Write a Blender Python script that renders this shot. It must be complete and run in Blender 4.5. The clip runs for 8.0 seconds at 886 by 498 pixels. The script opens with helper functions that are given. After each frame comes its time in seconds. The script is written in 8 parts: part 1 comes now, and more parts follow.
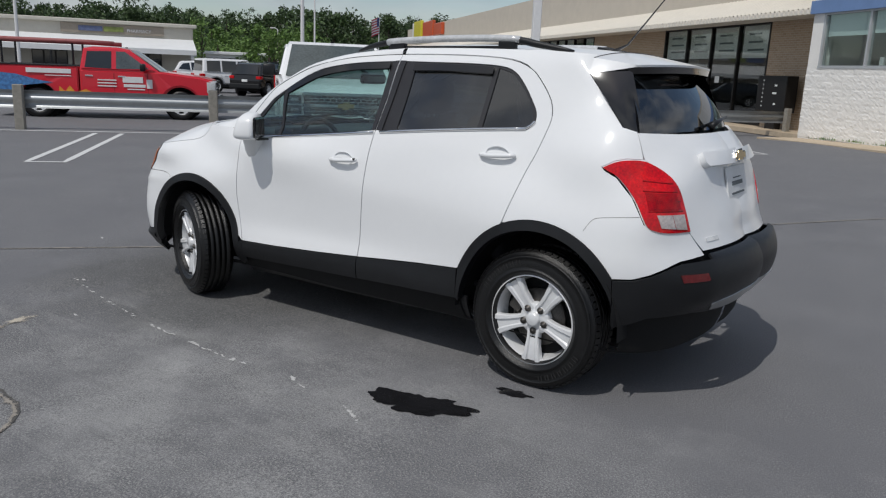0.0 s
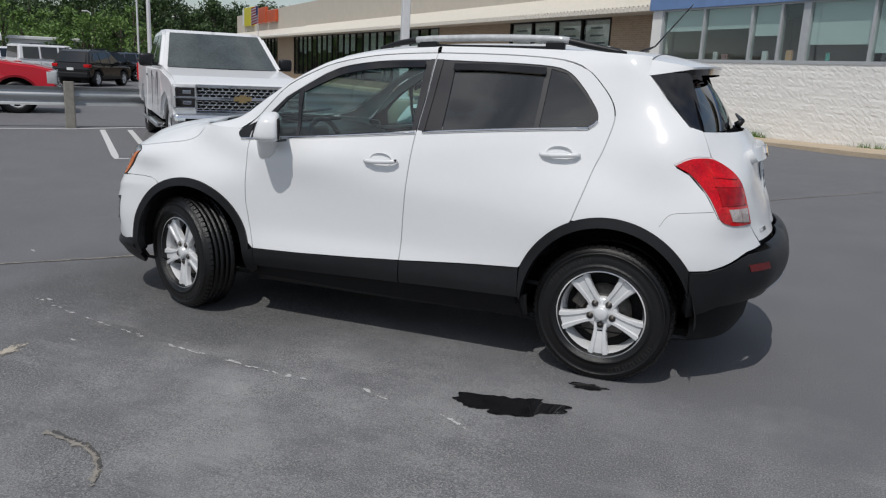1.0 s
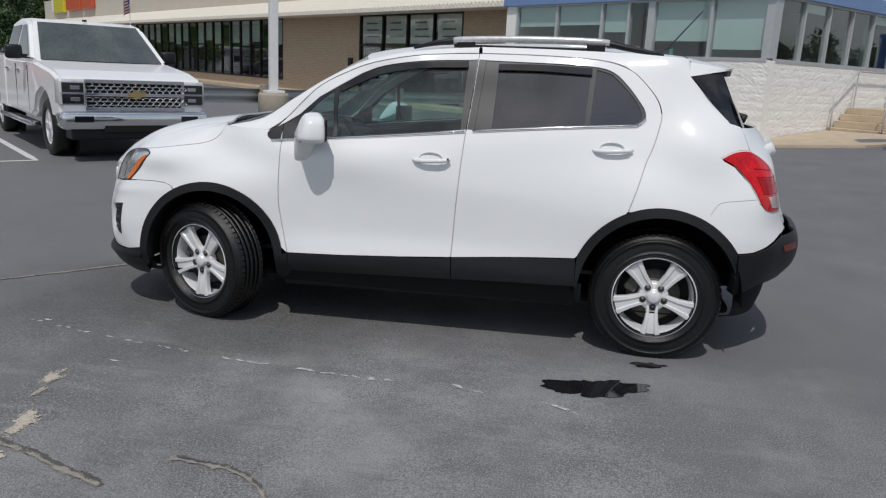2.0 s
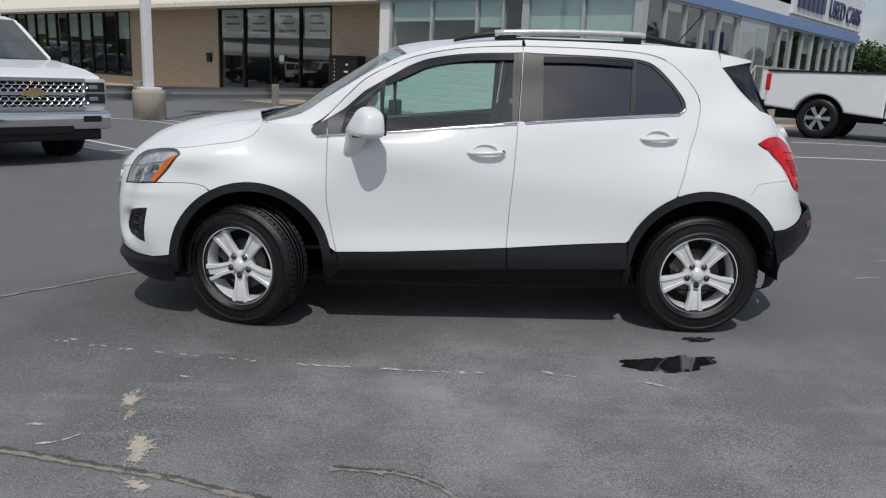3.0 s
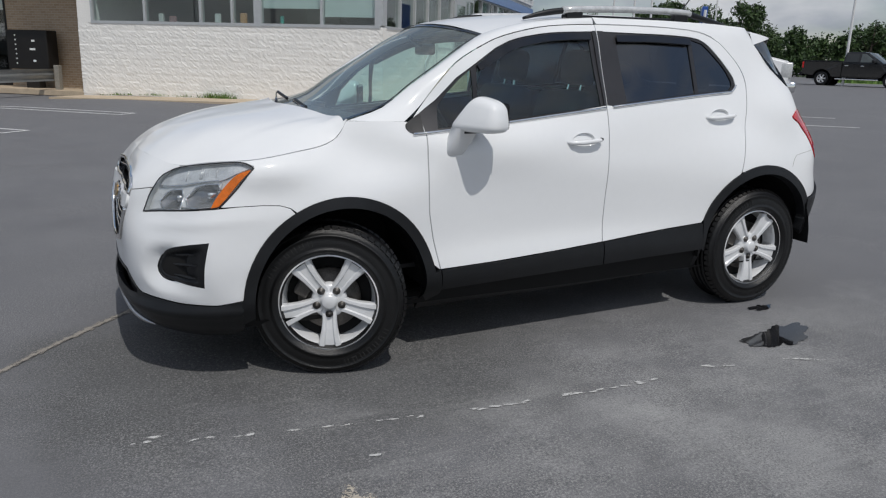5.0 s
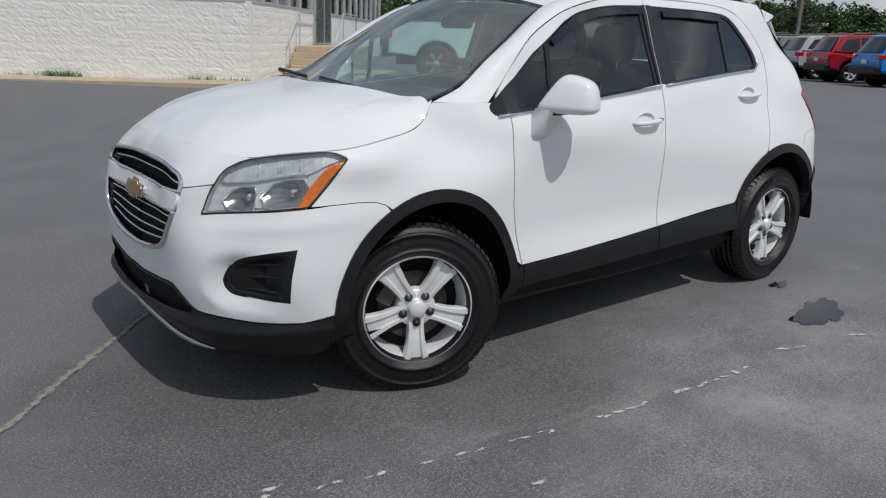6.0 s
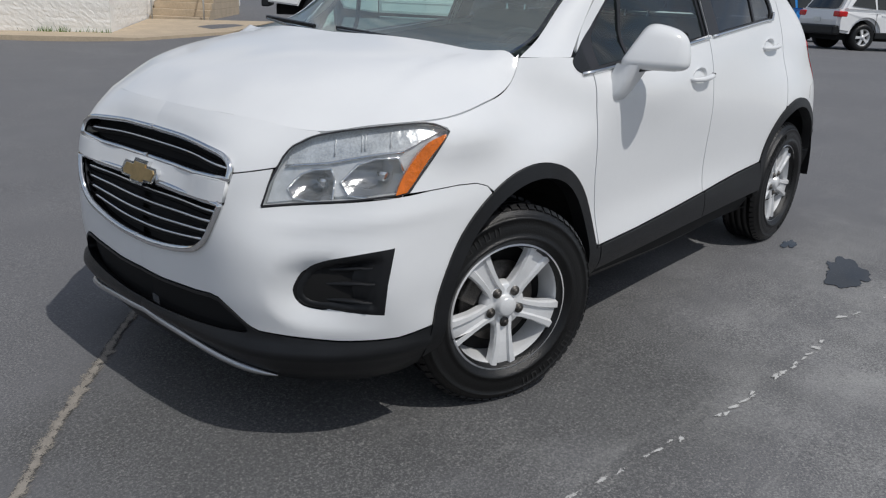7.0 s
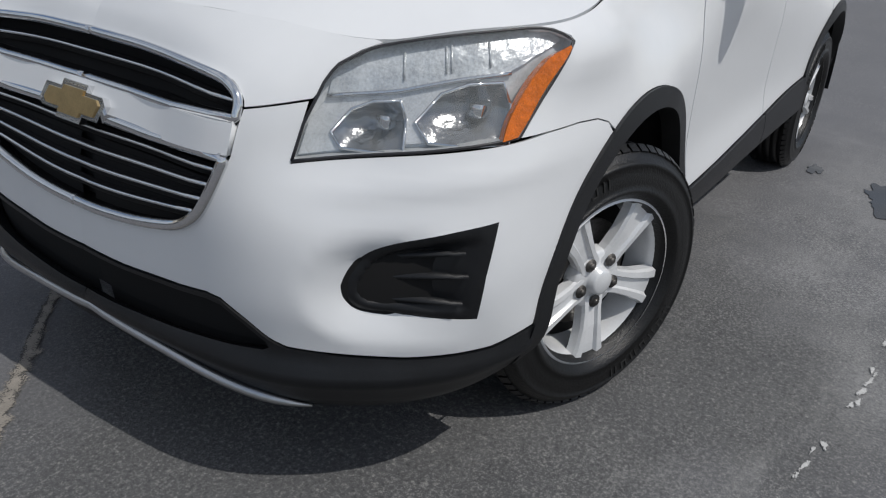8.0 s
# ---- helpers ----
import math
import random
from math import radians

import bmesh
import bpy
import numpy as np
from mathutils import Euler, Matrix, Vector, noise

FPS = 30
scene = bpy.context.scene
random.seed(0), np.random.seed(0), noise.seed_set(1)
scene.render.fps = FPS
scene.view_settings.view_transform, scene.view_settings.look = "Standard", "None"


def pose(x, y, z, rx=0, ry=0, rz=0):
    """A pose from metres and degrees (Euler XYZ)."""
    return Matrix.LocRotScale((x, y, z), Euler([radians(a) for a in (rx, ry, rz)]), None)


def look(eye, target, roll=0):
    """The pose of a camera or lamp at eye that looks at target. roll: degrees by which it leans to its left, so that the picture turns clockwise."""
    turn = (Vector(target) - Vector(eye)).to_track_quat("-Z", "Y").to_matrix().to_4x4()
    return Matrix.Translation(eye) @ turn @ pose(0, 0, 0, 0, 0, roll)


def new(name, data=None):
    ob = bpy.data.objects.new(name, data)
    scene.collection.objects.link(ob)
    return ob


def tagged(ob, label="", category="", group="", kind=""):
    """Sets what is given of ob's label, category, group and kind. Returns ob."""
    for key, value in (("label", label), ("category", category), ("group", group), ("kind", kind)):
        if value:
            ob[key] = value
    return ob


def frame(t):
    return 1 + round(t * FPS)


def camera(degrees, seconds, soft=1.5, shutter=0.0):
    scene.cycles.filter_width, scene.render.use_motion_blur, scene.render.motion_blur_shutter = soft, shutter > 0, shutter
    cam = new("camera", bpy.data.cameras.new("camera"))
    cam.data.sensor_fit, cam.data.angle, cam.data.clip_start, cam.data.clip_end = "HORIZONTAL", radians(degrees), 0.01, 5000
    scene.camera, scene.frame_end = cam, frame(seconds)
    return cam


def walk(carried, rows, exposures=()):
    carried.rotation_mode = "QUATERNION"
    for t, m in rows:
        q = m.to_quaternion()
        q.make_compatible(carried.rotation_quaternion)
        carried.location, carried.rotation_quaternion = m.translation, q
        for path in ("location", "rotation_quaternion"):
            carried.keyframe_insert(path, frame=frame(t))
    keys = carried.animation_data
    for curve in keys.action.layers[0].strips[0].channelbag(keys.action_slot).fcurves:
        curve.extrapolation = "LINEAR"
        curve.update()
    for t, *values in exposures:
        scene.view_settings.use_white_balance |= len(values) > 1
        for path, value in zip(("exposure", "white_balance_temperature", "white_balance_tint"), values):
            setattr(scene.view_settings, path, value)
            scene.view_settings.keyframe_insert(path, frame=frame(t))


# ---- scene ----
cam = camera(60.3, 8.0, soft=1.2)
PATH = [
    (0, (-2.94, 3.901, 1.461), (-1.804, 2.317, 1.011), 2.3),
    (0.5, (-2.452, 4.196, 1.466), (-1.499, 2.498, 1.007), 2.5),
    (1, (-1.942, 4.43, 1.467), (-1.185, 2.636, 1.008), 2.7),
    (1.5, (-1.402, 4.683, 1.469), (-0.856, 2.814, 1.009), 2.9),
    (3, (0.265, 4.97, 1.393), (0.219, 3.022, 0.94), 2.6),
    (3.5, (0.815, 4.881, 1.368), (0.573, 2.947, 0.918), 2.5),
    (4, (1.324, 4.678, 1.368), (0.887, 2.78, 0.91), 2.3),
    (5.3, (2.455, 3.737, 1.364), (1.508, 2.047, 0.867), 1.9),
    (5.5, (2.601, 3.568, 1.347), (1.582, 1.922, 0.846), 2.2),
    (6, (2.936, 3.142, 1.314), (1.753, 1.618, 0.785), 2.3),
    (6.5, (3.116, 2.681, 1.285), (1.789, 1.296, 0.717), 2.6),
    (7, (3.174, 2.244, 1.252), (1.748, 0.989, 0.625), 2.8),
    (7.5, (3.108, 1.831, 1.227), (1.631, 0.704, 0.487), 3.5),
    (8, (2.901, 1.461, 1.121), (1.378, 0.47, 0.284), 4.7),
]
walk(cam, [(t, look(eye, target, roll)) for t, eye, target, roll in PATH])

# ---- light ----
world = bpy.data.worlds.new("sky")
scene.world = world
world.use_nodes = True
WN, WL = world.node_tree.nodes, world.node_tree.links
WN.clear()
SUN_EL, SUN_AZ = 58.5, 91.0          # degrees; azimuth counted from +x towards +y
sky = WN.new("ShaderNodeTexSky")
sky.sky_type = "NISHITA"
sky.sun_disc = False
sky.sun_elevation = radians(SUN_EL)
sky.sun_rotation = radians(90 - SUN_AZ)
wco = WN.new("ShaderNodeTexCoord")
wmap = WN.new("ShaderNodeMapping")
wmap.inputs["Scale"].default_value = (1.0, 1.0, 2.6)
wmap.inputs["Rotation"].default_value = (0, 0, radians(140))
cloud = WN.new("ShaderNodeTexNoise")
cloud.inputs["Scale"].default_value = 2.3
cloud.inputs["Detail"].default_value = 9
cloud.inputs["Roughness"].default_value = 0.58
cloud.inputs["Distortion"].default_value = 0.25
cramp = WN.new("ShaderNodeValToRGB")
cramp.color_ramp.elements[0].position = 0.39
cramp.color_ramp.elements[1].position = 0.60
shade = WN.new("ShaderNodeTexNoise")
shade.inputs["Scale"].default_value = 5.0
shade.inputs["Detail"].default_value = 6
sramp = WN.new("ShaderNodeValToRGB")
sramp.color_ramp.elements[0].color = (2.0, 2.4, 3.1, 1)
sramp.color_ramp.elements[1].color = (8.0, 8.1, 8.3, 1)
sramp.color_ramp.elements[0].position = 0.3
sramp.color_ramp.elements[1].position = 0.72
wmix = WN.new("ShaderNodeMixRGB")
wbg = WN.new("ShaderNodeBackground")
wbg.inputs["Strength"].default_value = 0.14
wout = WN.new("ShaderNodeOutputWorld")
WL.new(wco.outputs["Generated"], wmap.inputs["Vector"])
WL.new(wmap.outputs["Vector"], cloud.inputs["Vector"])
WL.new(wmap.outputs["Vector"], shade.inputs["Vector"])
WL.new(cloud.outputs["Fac"], cramp.inputs["Fac"])
WL.new(shade.outputs["Fac"], sramp.inputs["Fac"])
WL.new(cramp.outputs["Color"], wmix.inputs["Fac"])
WL.new(sky.outputs["Color"], wmix.inputs["Color1"])
WL.new(sramp.outputs["Color"], wmix.inputs["Color2"])
WL.new(wmix.outputs["Color"], wbg.inputs["Color"])
WL.new(wbg.outputs["Background"], wout.inputs["Surface"])

sun = new("sun", bpy.data.lights.new("sun", "SUN"))
sun.data.energy, sun.data.angle, sun.data.color = 3.35, radians(0.53), (1.0, 0.97, 0.925)
SUN_DIR = Vector((math.cos(radians(SUN_EL)) * math.cos(radians(SUN_AZ)), math.cos(radians(SUN_EL)) * math.sin(radians(SUN_AZ)), math.sin(radians(SUN_EL))))
sun.matrix_world = look(SUN_DIR * 60, (0, 0, 0))
scene.view_settings.exposure = -0.58


# ---- materials ----
def mat(name, color, rough=0.6, metal=0.0, vary=0.12, scale=6.0, bump=0.0, bump_scale=60.0, coat=0.0, spec=0.5, alt=None, rough_vary=0.0, rand=0.0):
    """A painted or raw surface: colour broken at two scales, fine relief, optional second colour in blotches."""
    m = bpy.data.materials.new(name)
    m.use_nodes = True
    N, L = m.node_tree.nodes, m.node_tree.links
    b = N["Principled BSDF"]
    b.inputs["Roughness"].default_value = rough
    b.inputs["Metallic"].default_value = metal
    b.inputs["Specular IOR Level"].default_value = spec
    b.inputs["Coat Weight"].default_value = coat
    b.inputs["Coat Roughness"].default_value = 0.05
    co = N.new("ShaderNodeTexCoord")
    n1 = N.new("ShaderNodeTexNoise")
    n1.inputs["Scale"].default_value, n1.inputs["Detail"].default_value = scale, 8
    n2 = N.new("ShaderNodeTexNoise")
    n2.inputs["Scale"].default_value, n2.inputs["Detail"].default_value = scale * 9, 5
    L.new(co.outputs["Object"], n1.inputs["Vector"])
    L.new(co.outputs["Object"], n2.inputs["Vector"])
    add = N.new("ShaderNodeMath")
    add.operation = "ADD"
    L.new(n1.outputs["Fac"], add.inputs[0])
    L.new(n2.outputs["Fac"], add.inputs[1])
    ramp = N.new("ShaderNodeMapRange")
    ramp.inputs["From Min"].default_value, ramp.inputs["From Max"].default_value = 0.65, 1.35
    L.new(add.outputs[0], ramp.inputs["Value"])
    mix = N.new("ShaderNodeMixRGB")
    other = alt or [c * (1 - 2 * vary) for c in color]
    mix.inputs["Color1"].default_value = (*other, 1)
    mix.inputs["Color2"].default_value = (*color, 1)
    L.new(ramp.outputs[0], mix.inputs["Fac"])
    out = mix.outputs["Color"]
    if rand:
        info = N.new("ShaderNodeObjectInfo")
        rr = N.new("ShaderNodeMapRange")
        rr.inputs["To Min"].default_value, rr.inputs["To Max"].default_value = 1 - rand, 1 + rand
        L.new(info.outputs["Random"], rr.inputs["Value"])
        mul = N.new("ShaderNodeMixRGB")
        mul.blend_type = "MULTIPLY"
        mul.inputs["Fac"].default_value = 1
        L.new(out, mul.inputs["Color1"])
        L.new(rr.outputs[0], mul.inputs["Color2"])
        out = mul.outputs["Color"]
    L.new(out, b.inputs["Base Color"])
    if rough_vary:
        rv = N.new("ShaderNodeMapRange")
        rv.inputs["To Min"].default_value, rv.inputs["To Max"].default_value = rough - rough_vary, rough + rough_vary
        L.new(n1.outputs["Fac"], rv.inputs["Value"])
        L.new(rv.outputs[0], b.inputs["Roughness"])
    if bump:
        n3 = N.new("ShaderNodeTexNoise")
        n3.inputs["Scale"].default_value, n3.inputs["Detail"].default_value = bump_scale, 6
        L.new(co.outputs["Object"], n3.inputs["Vector"])
        bp = N.new("ShaderNodeBump")
        bp.inputs["Strength"].default_value, bp.inputs["Distance"].default_value = bump, 0.02
        L.new(n3.outputs["Fac"], bp.inputs["Height"])
        L.new(bp.outputs["Normal"], b.inputs["Normal"])
    return m


def glass(name, tint, ior=1.5, rough=0.0, haze=0.0):
    """A clear or tinted pane: the light passes straight through, and it mirrors more towards grazing."""
    m = bpy.data.materials.new(name)
    m.use_nodes = True
    N, L = m.node_tree.nodes, m.node_tree.links
    N.clear()
    t, g, f, x, o = (N.new("ShaderNode" + k) for k in ("BsdfTransparent", "BsdfGlossy", "LayerWeight", "MixShader", "OutputMaterial"))
    t.inputs["Color"].default_value = (*tint, 1)
    g.inputs["Roughness"].default_value = rough
    f.inputs["Blend"].default_value = 0.5
    r0 = ((ior - 1) / (ior + 1)) ** 2
    power, gain = N.new("ShaderNodeMath"), N.new("ShaderNodeMath")
    power.operation, gain.operation = "POWER", "MULTIPLY_ADD"
    power.inputs[1].default_value = 5.0
    gain.inputs[1].default_value, gain.inputs[2].default_value = 1 - 2 * r0, 2 * r0
    L.new(f.outputs["Facing"], power.inputs[0])
    L.new(power.outputs[0], gain.inputs[0])
    L.new(gain.outputs[0], x.inputs[0])
    L.new(t.outputs[0], x.inputs[1])
    L.new(g.outputs[0], x.inputs[2])
    out = x.outputs[0]
    # a share of pale diffuse colour stands in for glare and sky reflection
    if haze:
        d, y = N.new("ShaderNodeBsdfDiffuse"), N.new("ShaderNodeMixShader")
        d.inputs["Color"].default_value = (0.72, 0.80, 0.77, 1)
        y.inputs[0].default_value = haze
        L.new(out, y.inputs[1])
        L.new(d.outputs[0], y.inputs[2])
        out = y.outputs[0]
    L.new(out, o.inputs["Surface"])
    return m


PAINT = mat("white_car_paint", (0.785, 0.797, 0.805), 0.5, vary=0.01, scale=3, coat=0.7, spec=0.2)
PAINT.node_tree.nodes["Principled BSDF"].inputs["Coat Roughness"].default_value = 0.11
TRIM = mat("black_textured_plastic", (0.0092, 0.0100, 0.0118), 0.40, spec=0.4, vary=0.18, scale=14, bump=0.12, bump_scale=900)
GLOSSBLACK = mat("gloss_black_plastic", (0.008, 0.008, 0.009), 0.08, vary=0.1, coat=0.6)
PILLAR = mat("charcoal_pillar_film", (0.022, 0.022, 0.026), 0.45, vary=0.15, scale=30)
CHROME = mat("chrome", (0.78, 0.79, 0.80), 0.08, 1.0, vary=0.03)
SATIN = mat("satin_silver", (0.55, 0.56, 0.57), 0.32, 1.0, vary=0.06)
ALLOY = mat("painted_alloy", (0.80, 0.81, 0.82), 0.26, 0.15, vary=0.05, scale=20, coat=0.4)
ALLOYDARK = mat("brake_metal", (0.16, 0.15, 0.14), 0.5, 0.8, vary=0.3, scale=20)
TYRE = mat("tyre_rubber", (0.0035, 0.0035, 0.0038), 0.38, vary=0.25, scale=10, bump=0.2, bump_scale=200)
LETTER = mat("raised_grey_letter", (0.022, 0.022, 0.022), 0.7, vary=0.2)
DARK = mat("inner_black", (0.003, 0.003, 0.0035), 0.9, vary=0.2)
CLOTH = mat("dark_grey_seat_cloth", (0.035, 0.036, 0.040), 0.85, vary=0.2, scale=20, bump=0.3, bump_scale=400)
DASH = mat("dark_dashboard_plastic", (0.028, 0.029, 0.032), 0.5, vary=0.15, scale=20)
LINING = mat("grey_headliner", (0.35, 0.35, 0.34), 0.9, vary=0.08)
CLEAR = glass("clear_window_glass", (0.62, 0.82, 0.79), 1.55, haze=0.012)
SHIELD = glass("windscreen_glass", (0.74, 0.90, 0.87), 1.62, haze=0.12)
PRIVACY = glass("privacy_glass", (0.045, 0.055, 0.07), 1.8, haze=0.002)
LENS = glass("headlight_lens", (0.95, 0.96, 0.97), haze=0.04)
AMBER = mat("amber_lens", (0.88, 0.19, 0.0), 0.15, vary=0.25, scale=45, coat=0.5, bump=0.25, bump_scale=90)
REDLENS = mat("red_lens", (0.80, 0.004, 0.008), 0.08, scale=11, coat=0.7, spec=0.2, alt=(0.30, 0.0, 0.003))
REDDARK = mat("dark_red_reflector", (0.16, 0.01, 0.012), 0.2, vary=0.3, coat=0.5)
CLEARLENS = mat("clear_reverse_lens", (0.62, 0.55, 0.53), 0.15, vary=0.25, scale=70, coat=1.0)
GOLD = mat("gold_badge", (0.60, 0.44, 0.22), 0.28, 0.8, vary=0.15, scale=40)
REFLECT = mat("lamp_reflector", (0.70, 0.71, 0.73), 0.14, 1.0, vary=0.12, scale=25)
LAMPGREY = mat("lamp_housing_grey", (0.66, 0.67, 0.67), 0.3, 0.25, vary=0.15, scale=20)


# ---- mesh helpers ----
def part(name, bm, material, parent=None, label="", smooth=False):
    """Links a bmesh as one mesh object, under a thing or a part."""
    me = bpy.data.meshes.new(name)
    bm.to_mesh(me)
    bm.free()
    me.materials.append(material)
    if smooth:
        me.polygons.foreach_set("use_smooth", [True] * len(me.polygons))
    ob = new(name, me)
    ob.parent = parent
    if label:
        tagged(ob, label)
    return ob


def empty(name, m, label="", category="", group="", kind=""):
    ob = new(name)
    ob.matrix_world = m
    return tagged(ob, label, category, group, kind)


def from_lists(verts, faces):
    bm = bmesh.new()
    vs = [bm.verts.new(v) for v in verts]
    for f in faces:
        if len(set(f)) > 2:
            try:
                bm.faces.new([vs[i] for i in f])
            except ValueError:
                pass
    return bm


def box(bm, x0, x1, y0, y1, z0, z1, m=None):
    c = [Vector((x, y, z)) for x in (x0, x1) for y in (y0, y1) for z in (z0, z1)]
    vs = [bm.verts.new(m @ p if m else p) for p in c]
    for f in ((0, 1, 3, 2), (4, 6, 7, 5), (0, 4, 5, 1), (2, 3, 7, 6), (0, 2, 6, 4), (1, 5, 7, 3)):
        bm.faces.new([vs[i] for i in f])
    return bm


def bevelled_box(x0, x1, y0, y1, z0, z1, r=0.02, seg=2, m=None):
    bm = box(bmesh.new(), x0, x1, y0, y1, z0, z1)
    bmesh.ops.bevel(bm, geom=bm.edges[:], offset=r, segments=seg, affect="EDGES", profile=0.5)
    if m:
        bm.transform(m)
    return bm


def tube(bm, pts, r, n=8, caps=True):
    """A round bar along points; r is one radius or one for each point."""
    pts = [Vector(p) for p in pts]
    rs = r if isinstance(r, (list, tuple)) else [r] * len(pts)
    rings, up = [], Vector((0, 0, 1))
    for i, p in enumerate(pts):
        d = (pts[min(i + 1, len(pts) - 1)] - pts[max(i - 1, 0)]).normalized()
        a = d.cross(up if abs(d.z) < 0.95 else Vector((1, 0, 0))).normalized()
        b = a.cross(d)
        rings.append([bm.verts.new(p + rs[i] * (math.cos(2 * math.pi * k / n) * a + math.sin(2 * math.pi * k / n) * b)) for k in range(n)])
    for q, w in zip(rings, rings[1:]):
        for k in range(n):
            bm.faces.new((q[k], q[(k + 1) % n], w[(k + 1) % n], w[k]))
    if caps:
        bm.faces.new(rings[0][::-1])
        bm.faces.new(rings[-1])
    return bm


def lathe(profile, n=48, axis="y"):
    """Turns a profile of (radius, along) about the axis."""
    bm = bmesh.new()
    rings = []
    for r, a in profile:
        ring = []
        for k in range(n):
            c, s = r * math.cos(2 * math.pi * k / n), r * math.sin(2 * math.pi * k / n)
            ring.append(bm.verts.new({"y": (c, a, s), "z": (c, s, a), "x": (a, c, s)}[axis]))
        rings.append(ring)
    for q, w in zip(rings, rings[1:]):
        for k in range(n):
            bm.faces.new((q[k], q[(k + 1) % n], w[(k + 1) % n], w[k]))
    bmesh.ops.recalc_face_normals(bm, faces=bm.faces[:])
    return bm


def prism(pts, lo, hi, axis="y", m=None):
    """A polygon drawn out along an axis: points are (x, z) for y, (x, y) for z, (y, z) for x."""
    put = {"y": lambda a, b, c: (a, c, b), "z": lambda a, b, c: (a, b, c), "x": lambda a, b, c: (c, a, b)}[axis]
    bm = bmesh.new()
    lower = [bm.verts.new(put(a, b, lo)) for a, b in pts]
    upper = [bm.verts.new(put(a, b, hi)) for a, b in pts]
    bm.faces.new(lower)
    bm.faces.new(upper[::-1])
    n = len(pts)
    for i in range(n):
        bm.faces.new((lower[i], upper[i], upper[(i + 1) % n], lower[(i + 1) % n]))
    bmesh.ops.recalc_face_normals(bm, faces=bm.faces[:])
    if m:
        bm.transform(m)
    return bm


def sweep(pts, n=6):
    """A smooth open curve through points of any dimension."""
    p = [np.array(q, float) for q in pts]
    p = [2 * p[0] - p[1]] + p + [2 * p[-1] - p[-2]]
    out = []
    for i in range(1, len(p) - 2):
        for k in range(n):
            t = k / n
            out.append(0.5 * (2 * p[i] + (p[i + 1] - p[i - 1]) * t + (2 * p[i - 1] - 5 * p[i] + 4 * p[i + 1] - p[i + 2]) * t * t + (3 * p[i] - p[i - 1] - 3 * p[i + 1] + p[i + 2]) * t**3))
    return out + [p[-2]]


# ---- the lot: u runs along the shop front towards the guard rail, v towards the shops ----
LU, LV = Vector((0.757, -0.653, 0)), Vector((-0.653, -0.757, 0))


def lot(u, v, z=0.0):
    return LU * u + LV * v + Vector((0, 0, z))


LOT = Matrix(((LU.x, LV.x, 0, 0), (LU.y, LV.y, 0, 0), (0, 0, 1, 0), (0, 0, 0, 1)))   # mirrored frame: for points only
LOT_TURN = math.degrees(math.atan2(LU.y, LU.x))


def ease(t):
    t = min(1.0, max(0.0, t))
    return t * t * (3 - 2 * t)


def ground_z(x, y):
    near = (-0.0175 - 0.0136 * min(2.2, max(-1.28, x))) * (1 - ease((math.hypot(x, y) - 3.5) / 4))
    return near + 0.36 * ease((-x - 3) / 6) - 0.12 * ease((x * LU.x + y * LU.y - 12.7) / 4)


